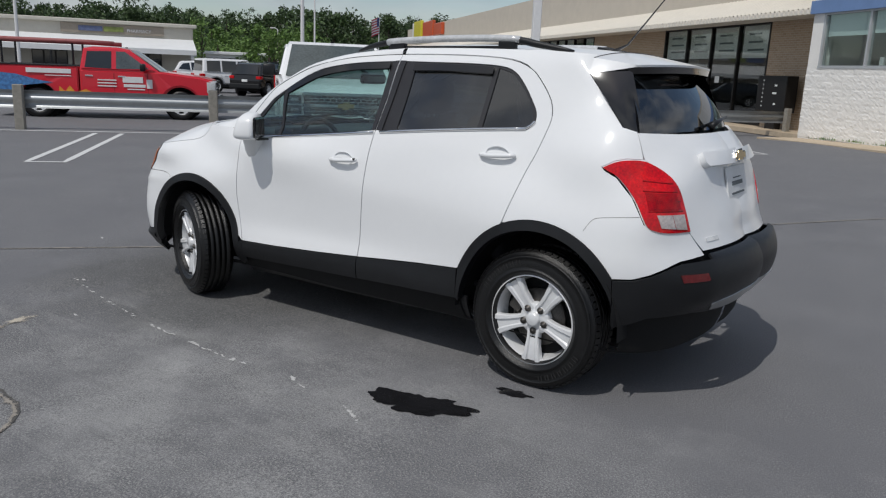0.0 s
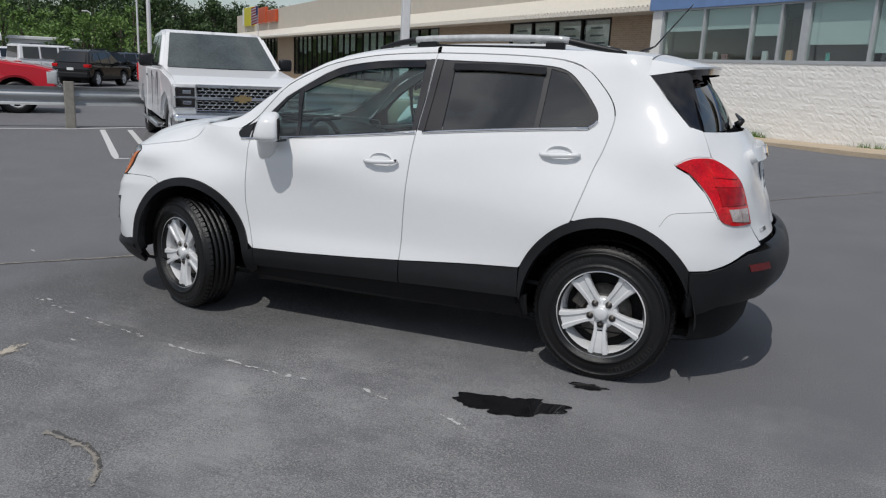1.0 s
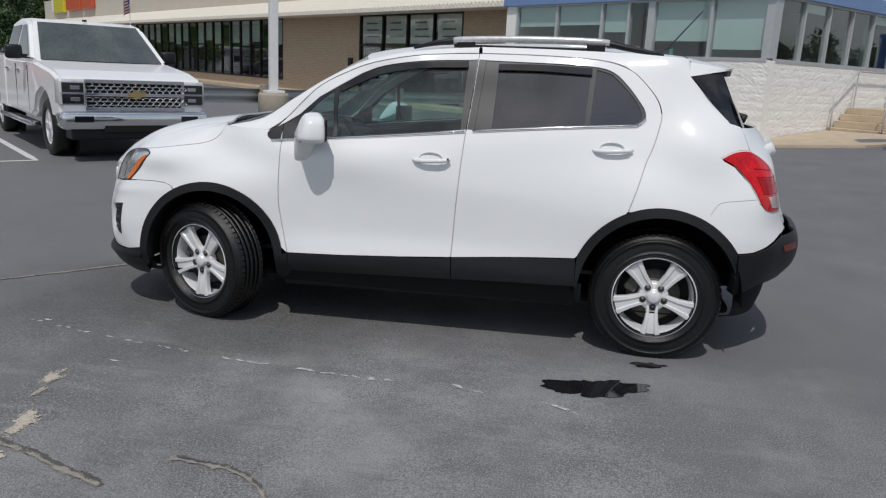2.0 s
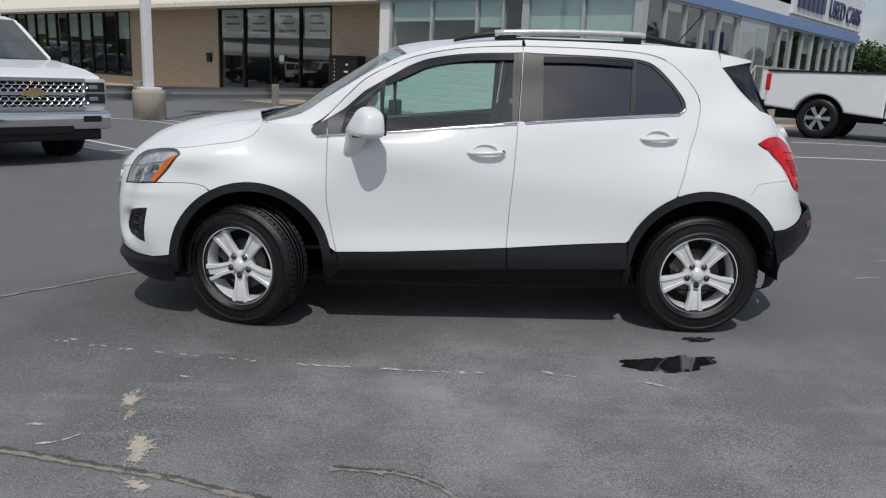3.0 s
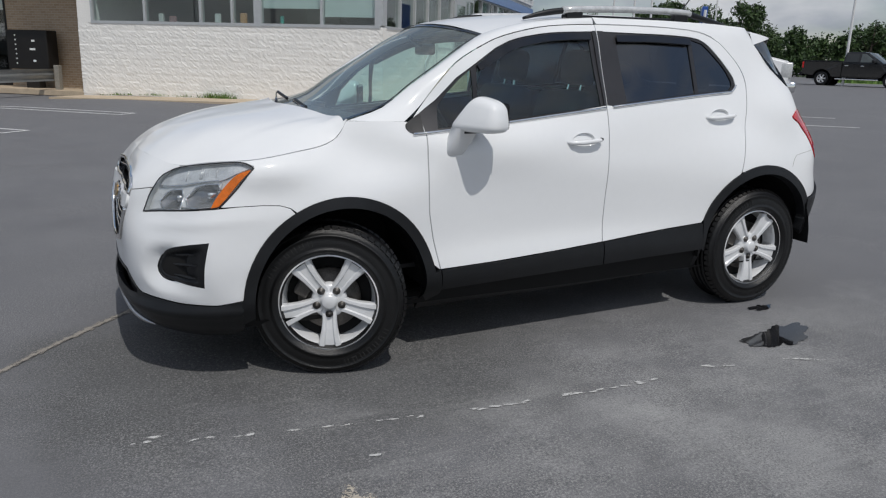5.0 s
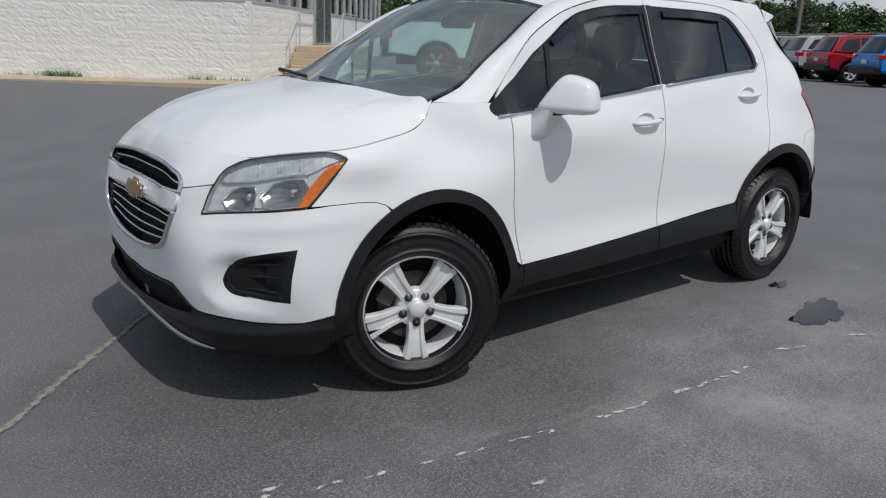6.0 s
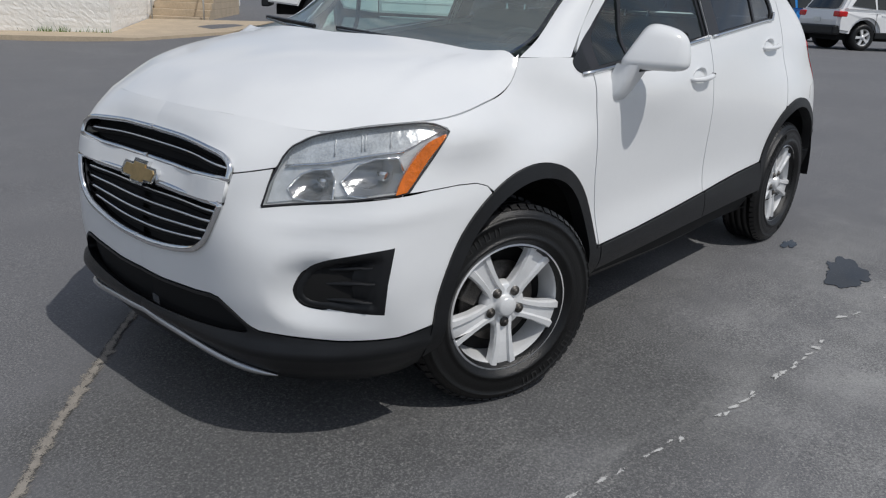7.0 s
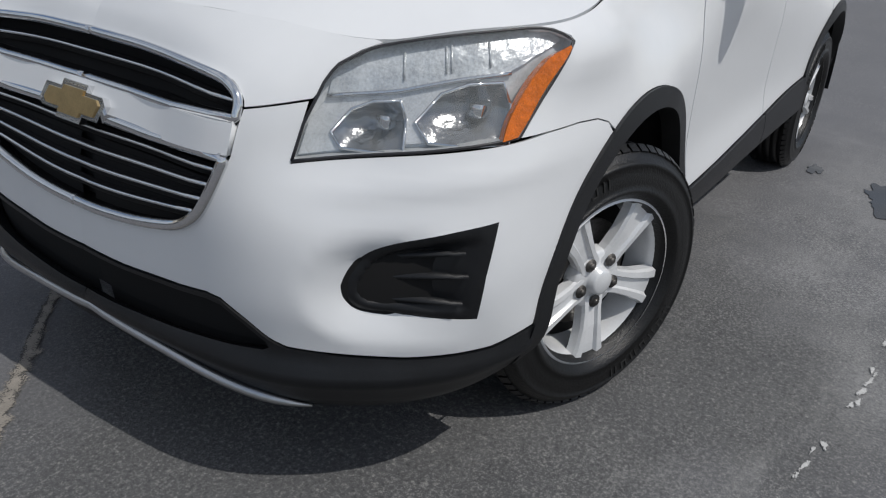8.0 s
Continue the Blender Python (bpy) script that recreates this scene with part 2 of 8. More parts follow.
def asphalt():
    m = bpy.data.materials.new("sealed_asphalt")
    m.use_nodes = True
    N, L = m.node_tree.nodes, m.node_tree.links
    b = N["Principled BSDF"]
    co = N.new("ShaderNodeTexCoord")

    def noise_node(scale, detail=6, rough=0.6):
        n = N.new("ShaderNodeTexNoise")
        n.inputs["Scale"].default_value, n.inputs["Detail"].default_value, n.inputs["Roughness"].default_value = scale, detail, rough
        L.new(co.outputs["Object"], n.inputs["Vector"])
        return n.outputs["Fac"]

    def rng(v, a, c, lo=0.0, hi=1.0):
        n = N.new("ShaderNodeMapRange")
        n.inputs["From Min"].default_value, n.inputs["From Max"].default_value = a, c
        n.inputs["To Min"].default_value, n.inputs["To Max"].default_value = lo, hi
        L.new(v, n.inputs["Value"])
        return n.outputs[0]

    def math_node(op, a, c):
        n = N.new("ShaderNodeMath")
        n.operation = op
        for i, v in enumerate((a, c)):
            if isinstance(v, float):
                n.inputs[i].default_value = v
            else:
                L.new(v, n.inputs[i])
        return n.outputs[0]

    def mixc(f, a, c):
        n = N.new("ShaderNodeMixRGB")
        L.new(f, n.inputs["Fac"])
        for k, v in (("Color1", a), ("Color2", c)):
            if isinstance(v, tuple):
                n.inputs[k].default_value = (*v, 1)
            else:
                L.new(v, n.inputs[k])
        return n.outputs["Color"]

    # a worn, scuffed field beside the parked car, where the sealer has rubbed off the stones
    sub = N.new("ShaderNodeVectorMath")
    sub.operation = "SUBTRACT"
    sub.inputs[1].default_value = (-0.35, 2.55, 0)
    L.new(co.outputs["Object"], sub.inputs[0])
    sc = N.new("ShaderNodeVectorMath")
    sc.operation = "MULTIPLY"
    sc.inputs[1].default_value = (0.29, 0.50, 0)
    L.new(sub.outputs[0], sc.inputs[0])
    ln = N.new("ShaderNodeVectorMath")
    ln.operation = "LENGTH"
    L.new(sc.outputs[0], ln.inputs[0])
    field = math_node("ADD", ln.outputs["Value"], rng(noise_node(0.9, 6, 0.62), 0.2, 0.8, -0.55, 0.55))
    worn = rng(field, 1.05, 0.55)
    stones = noise_node(125, 4, 0.85)
    fine = noise_node(70, 6, 0.7)
    blotch = noise_node(1.6, 7, 0.6)
    smear = noise_node(0.8, 8, 0.66)
    mottle = noise_node(7.0, 8, 0.7)
    base = mixc(rng(blotch, 0.32, 0.7), (0.142, 0.143, 0.151), (0.190, 0.191, 0.200))
    base = mixc(rng(noise_node(0.35, 4), 0.35, 0.7), base, (0.160, 0.160, 0.168))
    base = mixc(math_node("MULTIPLY", worn, rng(mottle, 0.36, 0.62, 0.5, 0.0)), base, (0.145, 0.145, 0.149))
    base = mixc(math_node("MULTIPLY", worn, rng(smear, 0.43, 0.66, 0.0, 0.85)), base, (0.36, 0.36, 0.357))
    grit = math_node("MULTIPLY", worn, math_node("MULTIPLY", rng(stones, 0.50, 0.66), rng(fine, 0.38, 0.62)))
    base = mixc(math_node("MULTIPLY", grit, 0.9), base, (0.46, 0.45, 0.42))
    base = mixc(math_node("MULTIPLY", worn, rng(stones, 0.46, 0.34, 0.0, 0.35)), base, (0.085, 0.085, 0.086))
    # a darker, open-grained field where the car's front stands; its colour also deepens the car's shade
    away = N.new("ShaderNodeVectorMath")
    away.operation = "SUBTRACT"
    away.inputs[1].default_value = (1.35, 0.50, 0)
    L.new(co.outputs["Object"], away.inputs[0])
    press = N.new("ShaderNodeVectorMath")
    press.operation = "MULTIPLY"
    press.inputs[1].default_value = (0.62, 0.80, 0)
    L.new(away.outputs[0], press.inputs[0])
    reach = N.new("ShaderNodeVectorMath")
    reach.operation = "LENGTH"
    L.new(press.outputs[0], reach.inputs[0])
    grain_shade = rng(math_node("ADD", reach.outputs["Value"], rng(noise_node(1.3, 7, 0.65), 0.2, 0.8, -0.45, 0.45)), 1.05, 0.60)
    chips = noise_node(88, 4, 0.78)
    base = mixc(math_node("MULTIPLY", grain_shade, 0.60), base, (0.074, 0.075, 0.073))
    coarse = math_node("MAXIMUM", grain_shade, math_node("MULTIPLY", worn, rng(noise_node(2.2, 6, 0.65), 0.40, 0.62)))
    base = mixc(math_node("MULTIPLY", coarse, rng(chips, 0.55, 0.66, 0.0, 0.62)), base, (0.36, 0.355, 0.335))
    base = mixc(math_node("MULTIPLY", coarse, rng(chips, 0.46, 0.36, 0.0, 0.5)), base, (0.035, 0.035, 0.036))
    # dusty drag marks: long faint streaks
    streak = N.new("ShaderNodeMapping")
    streak.inputs["Rotation"].default_value = (0, 0, radians(12))
    streak.inputs["Scale"].default_value = (0.7, 5.0, 1)
    L.new(co.outputs["Object"], streak.inputs["Vector"])
    drag = N.new("ShaderNodeTexNoise")
    drag.inputs["Scale"].default_value, drag.inputs["Detail"].default_value, drag.inputs["Roughness"].default_value = 1.4, 8, 0.68
    L.new(streak.outputs["Vector"], drag.inputs["Vector"])
    base = mixc(math_node("MULTIPLY", worn, rng(drag.outputs["Fac"], 0.54, 0.72, 0.0, 0.55)), base, (0.30, 0.30, 0.295))
    base = mixc(math_node("MULTIPLY", worn, rng(drag.outputs["Fac"], 0.44, 0.30, 0.0, 0.40)), base, (0.12, 0.12, 0.123))
    bare = rng(noise_node(1.1, 6, 0.6), 0.42, 0.58, 0.3, 1.0)
    base = mixc(math_node("MULTIPLY", bare, rng(stones, 0.53, 0.60, 0.0, 0.60)), base, (0.38, 0.378, 0.37))
    base = mixc(math_node("MULTIPLY", bare, rng(stones, 0.47, 0.40, 0.0, 0.60)), base, (0.07, 0.07, 0.073))
    base = mixc(rng(fine, 0.55, 0.9, 0.0, 0.3), base, (0.075, 0.075, 0.08))
    L.new(base, b.inputs["Base Color"])
    L.new(rng(blotch, 0.3, 0.7, 0.62, 0.8), b.inputs["Roughness"])
    b.inputs["Specular IOR Level"].default_value = 0.16
    bp = N.new("ShaderNodeBump")
    bp.inputs["Strength"].default_value, bp.inputs["Distance"].default_value = 0.55, 0.006
    L.new(math_node("ADD", math_node("ADD", stones, fine), math_node("MULTIPLY", chips, coarse)), bp.inputs["Height"])
    L.new(bp.outputs["Normal"], b.inputs["Normal"])
    return m


ASPHALT = asphalt()
CONCRETE = mat("pale_concrete", (0.58, 0.47, 0.34), 0.85, vary=0.14, scale=3, bump=0.25, bump_scale=60)
LINE = mat("white_line_paint", (0.72, 0.72, 0.71), 0.7, vary=0.12, scale=12, bump=0.1, bump_scale=200)
WHITEBLOCK = mat("white_painted_block", (0.90, 0.885, 0.845), 0.75, vary=0.05, scale=4, bump=0.3, bump_scale=30)
STUCCO = mat("cream_fascia_metal", (0.62, 0.56, 0.47), 0.6, vary=0.06, scale=2)
CANOPY = mat("cream_ribbed_canopy", (0.74, 0.70, 0.62), 0.5, vary=0.05, scale=3)
BLUEBAND = mat("blue_metal_band", (0.17, 0.28, 0.52), 0.4, vary=0.08, scale=3)
PANELWHITE = mat("white_metal_panel", (0.78, 0.79, 0.79), 0.45, vary=0.04, scale=2)
FRAME = mat("grey_aluminium", (0.55, 0.57, 0.58), 0.45, 0.3, vary=0.08)
BRONZE = mat("dark_bronze_frame", (0.018, 0.016, 0.015), 0.45, 0.3, vary=0.15)
SHOPGLASS = glass("shop_glass", (0.92, 0.95, 0.94), 1.6)
SHOWGLASS = glass("showroom_glass", (0.88, 0.93, 0.92), 1.5)
BLIND = mat("grey_green_roller_blind", (0.68, 0.76, 0.75), 0.8, vary=0.05, scale=4)
# dark base colour carries the dimness of the rooms behind the glass
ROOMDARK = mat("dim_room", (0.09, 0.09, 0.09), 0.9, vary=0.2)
GALV = mat("galvanised_steel", (0.42, 0.44, 0.45), 0.42, 0.75, vary=0.12, scale=5)
TIMBER = mat("weathered_post_timber", (0.33, 0.31, 0.27), 0.85, vary=0.2, scale=15, bump=0.4, bump_scale=80)
WHITEPOLE = mat("white_painted_steel", (0.76, 0.76, 0.76), 0.4, vary=0.06, scale=8)


def ground():
    def axis():
        near = [i * 0.35 for i in range(-40, 41)]
        far, d, x = [], 0.5, 14.0
        while x < 3000:
            x += d
            d *= 1.22
            far.append(x)
        return [-v for v in far[::-1]] + near + far
    xs, ys = axis(), axis()
    verts = [(x, y, ground_z(x, y)) for y in ys for x in xs]
    n = len(xs)
    faces = [(j * n + i, j * n + i + 1, (j + 1) * n + i + 1, (j + 1) * n + i) for j in range(len(ys) - 1) for i in range(n - 1)]
    me = bpy.data.meshes.new("ground")
    me.from_pydata(verts, [], faces)
    me.materials.append(ASPHALT)
    me.polygons.foreach_set("use_smooth", [True] * len(me.polygons))
    tagged(new("ground", me), "dark grey sealed asphalt of a car park", "ground", kind="structure")


ground()


def stripe(points, width, name="parking_line", material=None, label="white painted parking bay line on asphalt", rise=0.005, kind="structure", rough=0.0):
    """A painted band along points of the ground."""
    pts = []
    for a, c in zip(points, points[1:]):
        n = max(1, int((Vector(c) - Vector(a)).length / 0.35))
        pts += [Vector(a).lerp(Vector(c), k / n) for k in range(n)]
    pts.append(Vector(points[-1]))
    bm, prev = bmesh.new(), None
    core = bm.verts.layers.float.new("core")
    for i, p in enumerate(pts):
        d = (pts[min(i + 1, len(pts) - 1)] - pts[max(i - 1, 0)])
        side = Vector((-d.y, d.x, 0)).normalized() * width / 2
        row = []
        for k in (1, 0, -1):
            q = p + side * k * (1 + random.uniform(-rough, rough))
            v = bm.verts.new((q.x, q.y, ground_z(q.x, q.y) + rise))
            v[core] = 0.0 if k or i in (0, len(pts) - 1) else 1.0
            row.append(v)
        if prev:
            for k in (0, 1):
                bm.faces.new((prev[k], prev[k + 1], row[k + 1], row[k]))
        prev = row
    return tagged(part(name, bm, material or LINE), label, "parking line", kind=kind)


def hairpin(v, u0, u1, gap=0.5):
    stripe([lot(u1, v - gap / 2), lot(u0, v - gap / 2), lot(u0, v + gap / 2), lot(u1, v + gap / 2)], 0.10)


for v, u0, u1 in ((-6.85, 7.1, 11.9), (-4.05, 7.1, 11.9), (-1.25, 7.5, 12.1), (1.9, 8.2, 12.4), (5.55, 9.0, 15.2), (9.45, 9.9, 16.0)):
    hairpin(v, u0, u1)
stripe([lot(12.15, -14), lot(12.25, -2), lot(15.0, 5.4), lot(16.0, 9.0)], 0.11)
stripe([lot(0.9, 10.4), lot(-4.3, 10.4)], 0.10)
stripe([lot(1.6, 12.9), lot(-4.4, 12.9)], 0.10)


# ---- the white compact SUV ----
def cubic(xs, ys):
    """A natural cubic spline through (xs, ys); ys may hold several columns."""
    xs, ys = np.array(xs, float), np.array(ys, float)
    n, h = len(xs), np.diff(xs)
    A, B = np.eye(n), np.zeros((n,) + ys.shape[1:])
    for i in range(1, n - 1):
        A[i, i - 1], A[i, i], A[i, i + 1] = h[i - 1], 2 * (h[i - 1] + h[i]), h[i]
        B[i] = 6 * ((ys[i + 1] - ys[i]) / h[i] - (ys[i] - ys[i - 1]) / h[i - 1])
    M = np.linalg.solve(A, B)

    def value(x):
        x = np.asarray(x, float)
        i = np.clip(np.searchsorted(xs, x) - 1, 0, n - 2)
        a, b, k = xs[i + 1] - x, x - xs[i], h[i]
        return M[i] * a**3 / (6 * k) + M[i + 1] * b**3 / (6 * k) + (ys[i] / k - M[i] * k / 6) * a + (ys[i + 1] / k - M[i + 1] * k / 6) * b
    return value


CF, CR, KA = 1.0, -1.1, 0.9
S_F, S_R = KA * math.pi / 2, KA * math.pi / 2 + CF - CR
S_END = S_R + KA * math.pi / 2


def around(x, y):
    """The place along the half outline, and the reach from the car's spine, of a point on its left side."""
    if x > CF:
        return KA * math.atan2(y, x - CF), math.hypot(x - CF, y)
    if x < CR:
        return S_R + KA * (math.pi / 2 - math.atan2(y, CR - x)), math.hypot(x - CR, y)
    return S_F + CF - x, y


LEVEL_Z, LEVEL_RHO = [], []


def level(z, *outline):
    """The car's half outline at one height, from the middle of the nose round the left side to the middle of the tail."""
    so = sorted(around(x, y) for x, y in outline)
    LEVEL_Z.append(z)
    LEVEL_RHO.append(cubic([s for s, _ in so], [r for _, r in so]))


level(0.18, (2.02, 0), (2.0, 0.30), (1.93, 0.52), (1.80, 0.68), (1.6, 0.76), (1.0, 0.78), (0, 0.78), (-1, 0.78), (-1.6, 0.74), (-1.75, 0.66), (-1.85, 0.40), (-1.88, 0))
level(0.26, (2.075, 0), (2.07, 0.30), (2.015, 0.57), (1.92, 0.70), (1.78, 0.80), (1.6, 0.84), (1.0, 0.835), (0, 0.83), (-1, 0.83), (-1.55, 0.83), (-1.70, 0.78), (-1.84, 0.64), (-1.92, 0.4), (-1.94, 0))
level(0.36, (2.095, 0), (2.085, 0.30), (2.035, 0.56), (1.945, 0.70), (1.82, 0.818), (1.65, 0.886), (1.28, 0.902), (0.75, 0.880), (0, 0.866), (-0.85, 0.866), (-1.28, 0.878), (-1.58, 0.852), (-1.71, 0.79), (-1.85, 0.66), (-1.94, 0.4), (-1.965, 0))
level(0.45, (2.10, 0), (2.09, 0.30), (2.05, 0.55), (1.955, 0.71), (1.835, 0.831), (1.65, 0.890), (1.28, 0.908), (0.75, 0.884), (0, 0.868), (-0.85, 0.866), (-1.28, 0.884), (-1.58, 0.862), (-1.72, 0.81), (-1.865, 0.68), (-1.97, 0.42), (-2.005, 0))
level(0.53, (2.10, 0), (2.092, 0.30), (2.06, 0.53), (1.955, 0.71), (1.825, 0.842), (1.65, 0.892), (1.28, 0.910), (0.75, 0.872), (0, 0.851), (-0.85, 0.858), (-1.28, 0.885), (-1.58, 0.864), (-1.735, 0.815), (-1.89, 0.69), (-2.0, 0.44), (-2.035, 0))
level(0.64, (2.095, 0), (2.09, 0.28), (2.075, 0.47), (1.95, 0.68), (1.79, 0.847), (1.62, 0.890), (1.28, 0.911), (0.75, 0.868), (0, 0.845), (-0.85, 0.854), (-1.28, 0.886), (-1.58, 0.864), (-1.75, 0.815), (-1.90, 0.69), (-2.0, 0.46), (-2.04, 0))
level(0.75, (2.060, 0), (2.062, 0.28), (2.056, 0.47), (1.965, 0.585), (1.74, 0.85), (1.60, 0.884), (1.28, 0.908), (0.75, 0.868), (0, 0.847), (-0.85, 0.852), (-1.28, 0.880), (-1.58, 0.850), (-1.77, 0.79), (-1.90, 0.62), (-1.965, 0.42), (-1.985, 0))
level(0.85, (2.028, 0), (2.030, 0.28), (2.022, 0.47), (1.918, 0.595), (1.70, 0.835), (1.58, 0.870), (1.28, 0.884), (0.75, 0.865), (0, 0.849), (-0.85, 0.840), (-1.28, 0.858), (-1.58, 0.830), (-1.80, 0.755), (-1.895, 0.57), (-1.945, 0.36), (-1.965, 0))
level(0.94, (1.985, 0), (1.978, 0.28), (1.935, 0.46), (1.822, 0.64), (1.66, 0.82), (1.58, 0.862), (1.28, 0.847), (0.75, 0.857), (0, 0.842), (-0.85, 0.818), (-1.28, 0.825), (-1.58, 0.802), (-1.79, 0.725), (-1.872, 0.57), (-1.917, 0.35), (-1.925, 0))
level(1.03, (1.88, 0), (1.865, 0.28), (1.80, 0.46), (1.69, 0.62), (1.50, 0.76), (1.25, 0.785), (0.80, 0.832), (0, 0.822), (-0.85, 0.788), (-1.28, 0.788), (-1.58, 0.778), (-1.76, 0.685), (-1.84, 0.57), (-1.892, 0.34), (-1.902, 0))
level(1.13, (1.75, 0), (1.70, 0.3), (1.55, 0.5), (1.35, 0.66), (1.15, 0.755), (0.80, 0.770), (0, 0.777), (-0.85, 0.755), (-1.28, 0.752), (-1.56, 0.752), (-1.69, 0.672), (-1.77, 0.56), (-1.855, 0.33), (-1.88, 0))
level(1.25, (1.5, 0), (1.4, 0.4), (1.2, 0.6), (0.80, 0.722), (0, 0.727), (-0.85, 0.708), (-1.28, 0.696), (-1.52, 0.690), (-1.64, 0.63), (-1.70, 0.5), (-1.76, 0.3), (-1.78, 0))
level(1.38, (1.4, 0), (1.2, 0.4), (0.80, 0.67), (0, 0.672), (-0.85, 0.655), (-1.22, 0.643), (-1.42, 0.625), (-1.52, 0.575), (-1.59, 0.42), (-1.64, 0.25), (-1.66, 0))
level(1.48, (1.3, 0), (1.1, 0.4), (0.70, 0.63), (0, 0.632), (-0.85, 0.615), (-1.20, 0.605), (-1.37, 0.592), (-1.45, 0.55), (-1.52, 0.4), (-1.56, 0.2), (-1.57, 0))
level(1.57, (1.2, 0), (1.0, 0.4), (0.70, 0.575), (0, 0.582), (-0.85, 0.570), (-1.20, 0.562), (-1.34, 0.545), (-1.41, 0.45), (-1.45, 0.2), (-1.46, 0))
level(1.62, (1.2, 0), (1.0, 0.38), (0.70, 0.525), (0, 0.535), (-0.85, 0.525), (-1.20, 0.52), (-1.33, 0.50), (-1.40, 0.42), (-1.44, 0.2), (-1.45, 0))


def skin(s, z, off=0.0):
    """Points of the car's left skin at (s, z), moved outwards by off."""
    s, z = np.atleast_1d(np.asarray(s, float)), np.atleast_1d(np.asarray(z, float))
    rows = np.array([f(s) for f in LEVEL_RHO])
    table = cubic(LEVEL_Z, rows)
    zs, h, n = np.array(LEVEL_Z), None, len(LEVEL_Z)
    # one spline for each point, taken at its own height
    i = np.clip(np.searchsorted(zs, z) - 1, 0, n - 2)
    h = np.diff(zs)
    A, B = np.eye(n), np.zeros(rows.shape)
    for k in range(1, n - 1):
        A[k, k - 1], A[k, k], A[k, k + 1] = h[k - 1], 2 * (h[k - 1] + h[k]), h[k]
        B[k] = 6 * ((rows[k + 1] - rows[k]) / h[k] - (rows[k] - rows[k - 1]) / h[k - 1])
    M = np.linalg.solve(A, B)
    c = np.arange(len(s))
    a, b, k = zs[i + 1] - z, z - zs[i], h[i]
    rho = M[i, c] * a**3 / (6 * k) + M[i + 1, c] * b**3 / (6 * k) + (rows[i, c] / k - M[i, c] * k / 6) * a + (rows[i + 1, c] / k - M[i + 1, c] * k / 6) * b
    rho = rho + off
    fa, ra = s / KA, math.pi / 2 - (s - S_R) / KA
    x = np.where(s < S_F, CF + rho * np.cos(fa), np.where(s > S_R, CR - rho * np.cos(ra), CF - (s - S_F)))
    y = np.where(s < S_F, rho * np.sin(fa), np.where(s > S_R, rho * np.sin(ra), rho))
    return np.stack([x, y, z], 1)


S_DENSE = np.linspace(0, S_END, 900)


def sx(x, z):
    """(s, z) of the side point at x and z."""
    p = skin(S_DENSE, np.full(900, z))
    return float(np.interp(-x, -p[:, 0], S_DENSE)), z


def fy(y, z):
    """(s, z) of the front point at y and z."""
    p = skin(S_DENSE[:330], np.full(330, z))
    return float(np.interp(y, np.maximum.accumulate(p[:, 1]), S_DENSE[:330])), z


def ry(y, z):
    """(s, z) of the rear point at y and z."""
    p = skin(S_DENSE[560:], np.full(340, z))
    return float(np.interp(-y, np.maximum.accumulate(-p[:, 1]), S_DENSE[560:])), z


def side(*pts):
    return [sx(x, z) for x, z in pts]


def curve(pts, n=5):
    return [tuple(q) for q in sweep(pts, n)]


def inside(px, py, loop):
    hit = np.zeros(len(px), bool)
    for (x0, y0), (x1, y1) in zip(loop, loop[1:] + loop[:1]):
        if y0 != y1:
            hit ^= ((y0 > py) != (y1 > py)) & (px < (x1 - x0) * (py - y0) / (y1 - y0) + x0)
    return hit


def dense(loop, h):
    out = []
    for a, b in zip(loop, loop[1:] + loop[:1]):
        n = max(1, math.ceil(math.dist(a, b) / h))
        out += [(a[0] + (b[0] - a[0]) * k / n, a[1] + (b[1] - a[1]) * k / n) for k in range(n)]
    return [p for i, p in enumerate(out) if math.dist(p, out[i - 1]) > 1e-4]


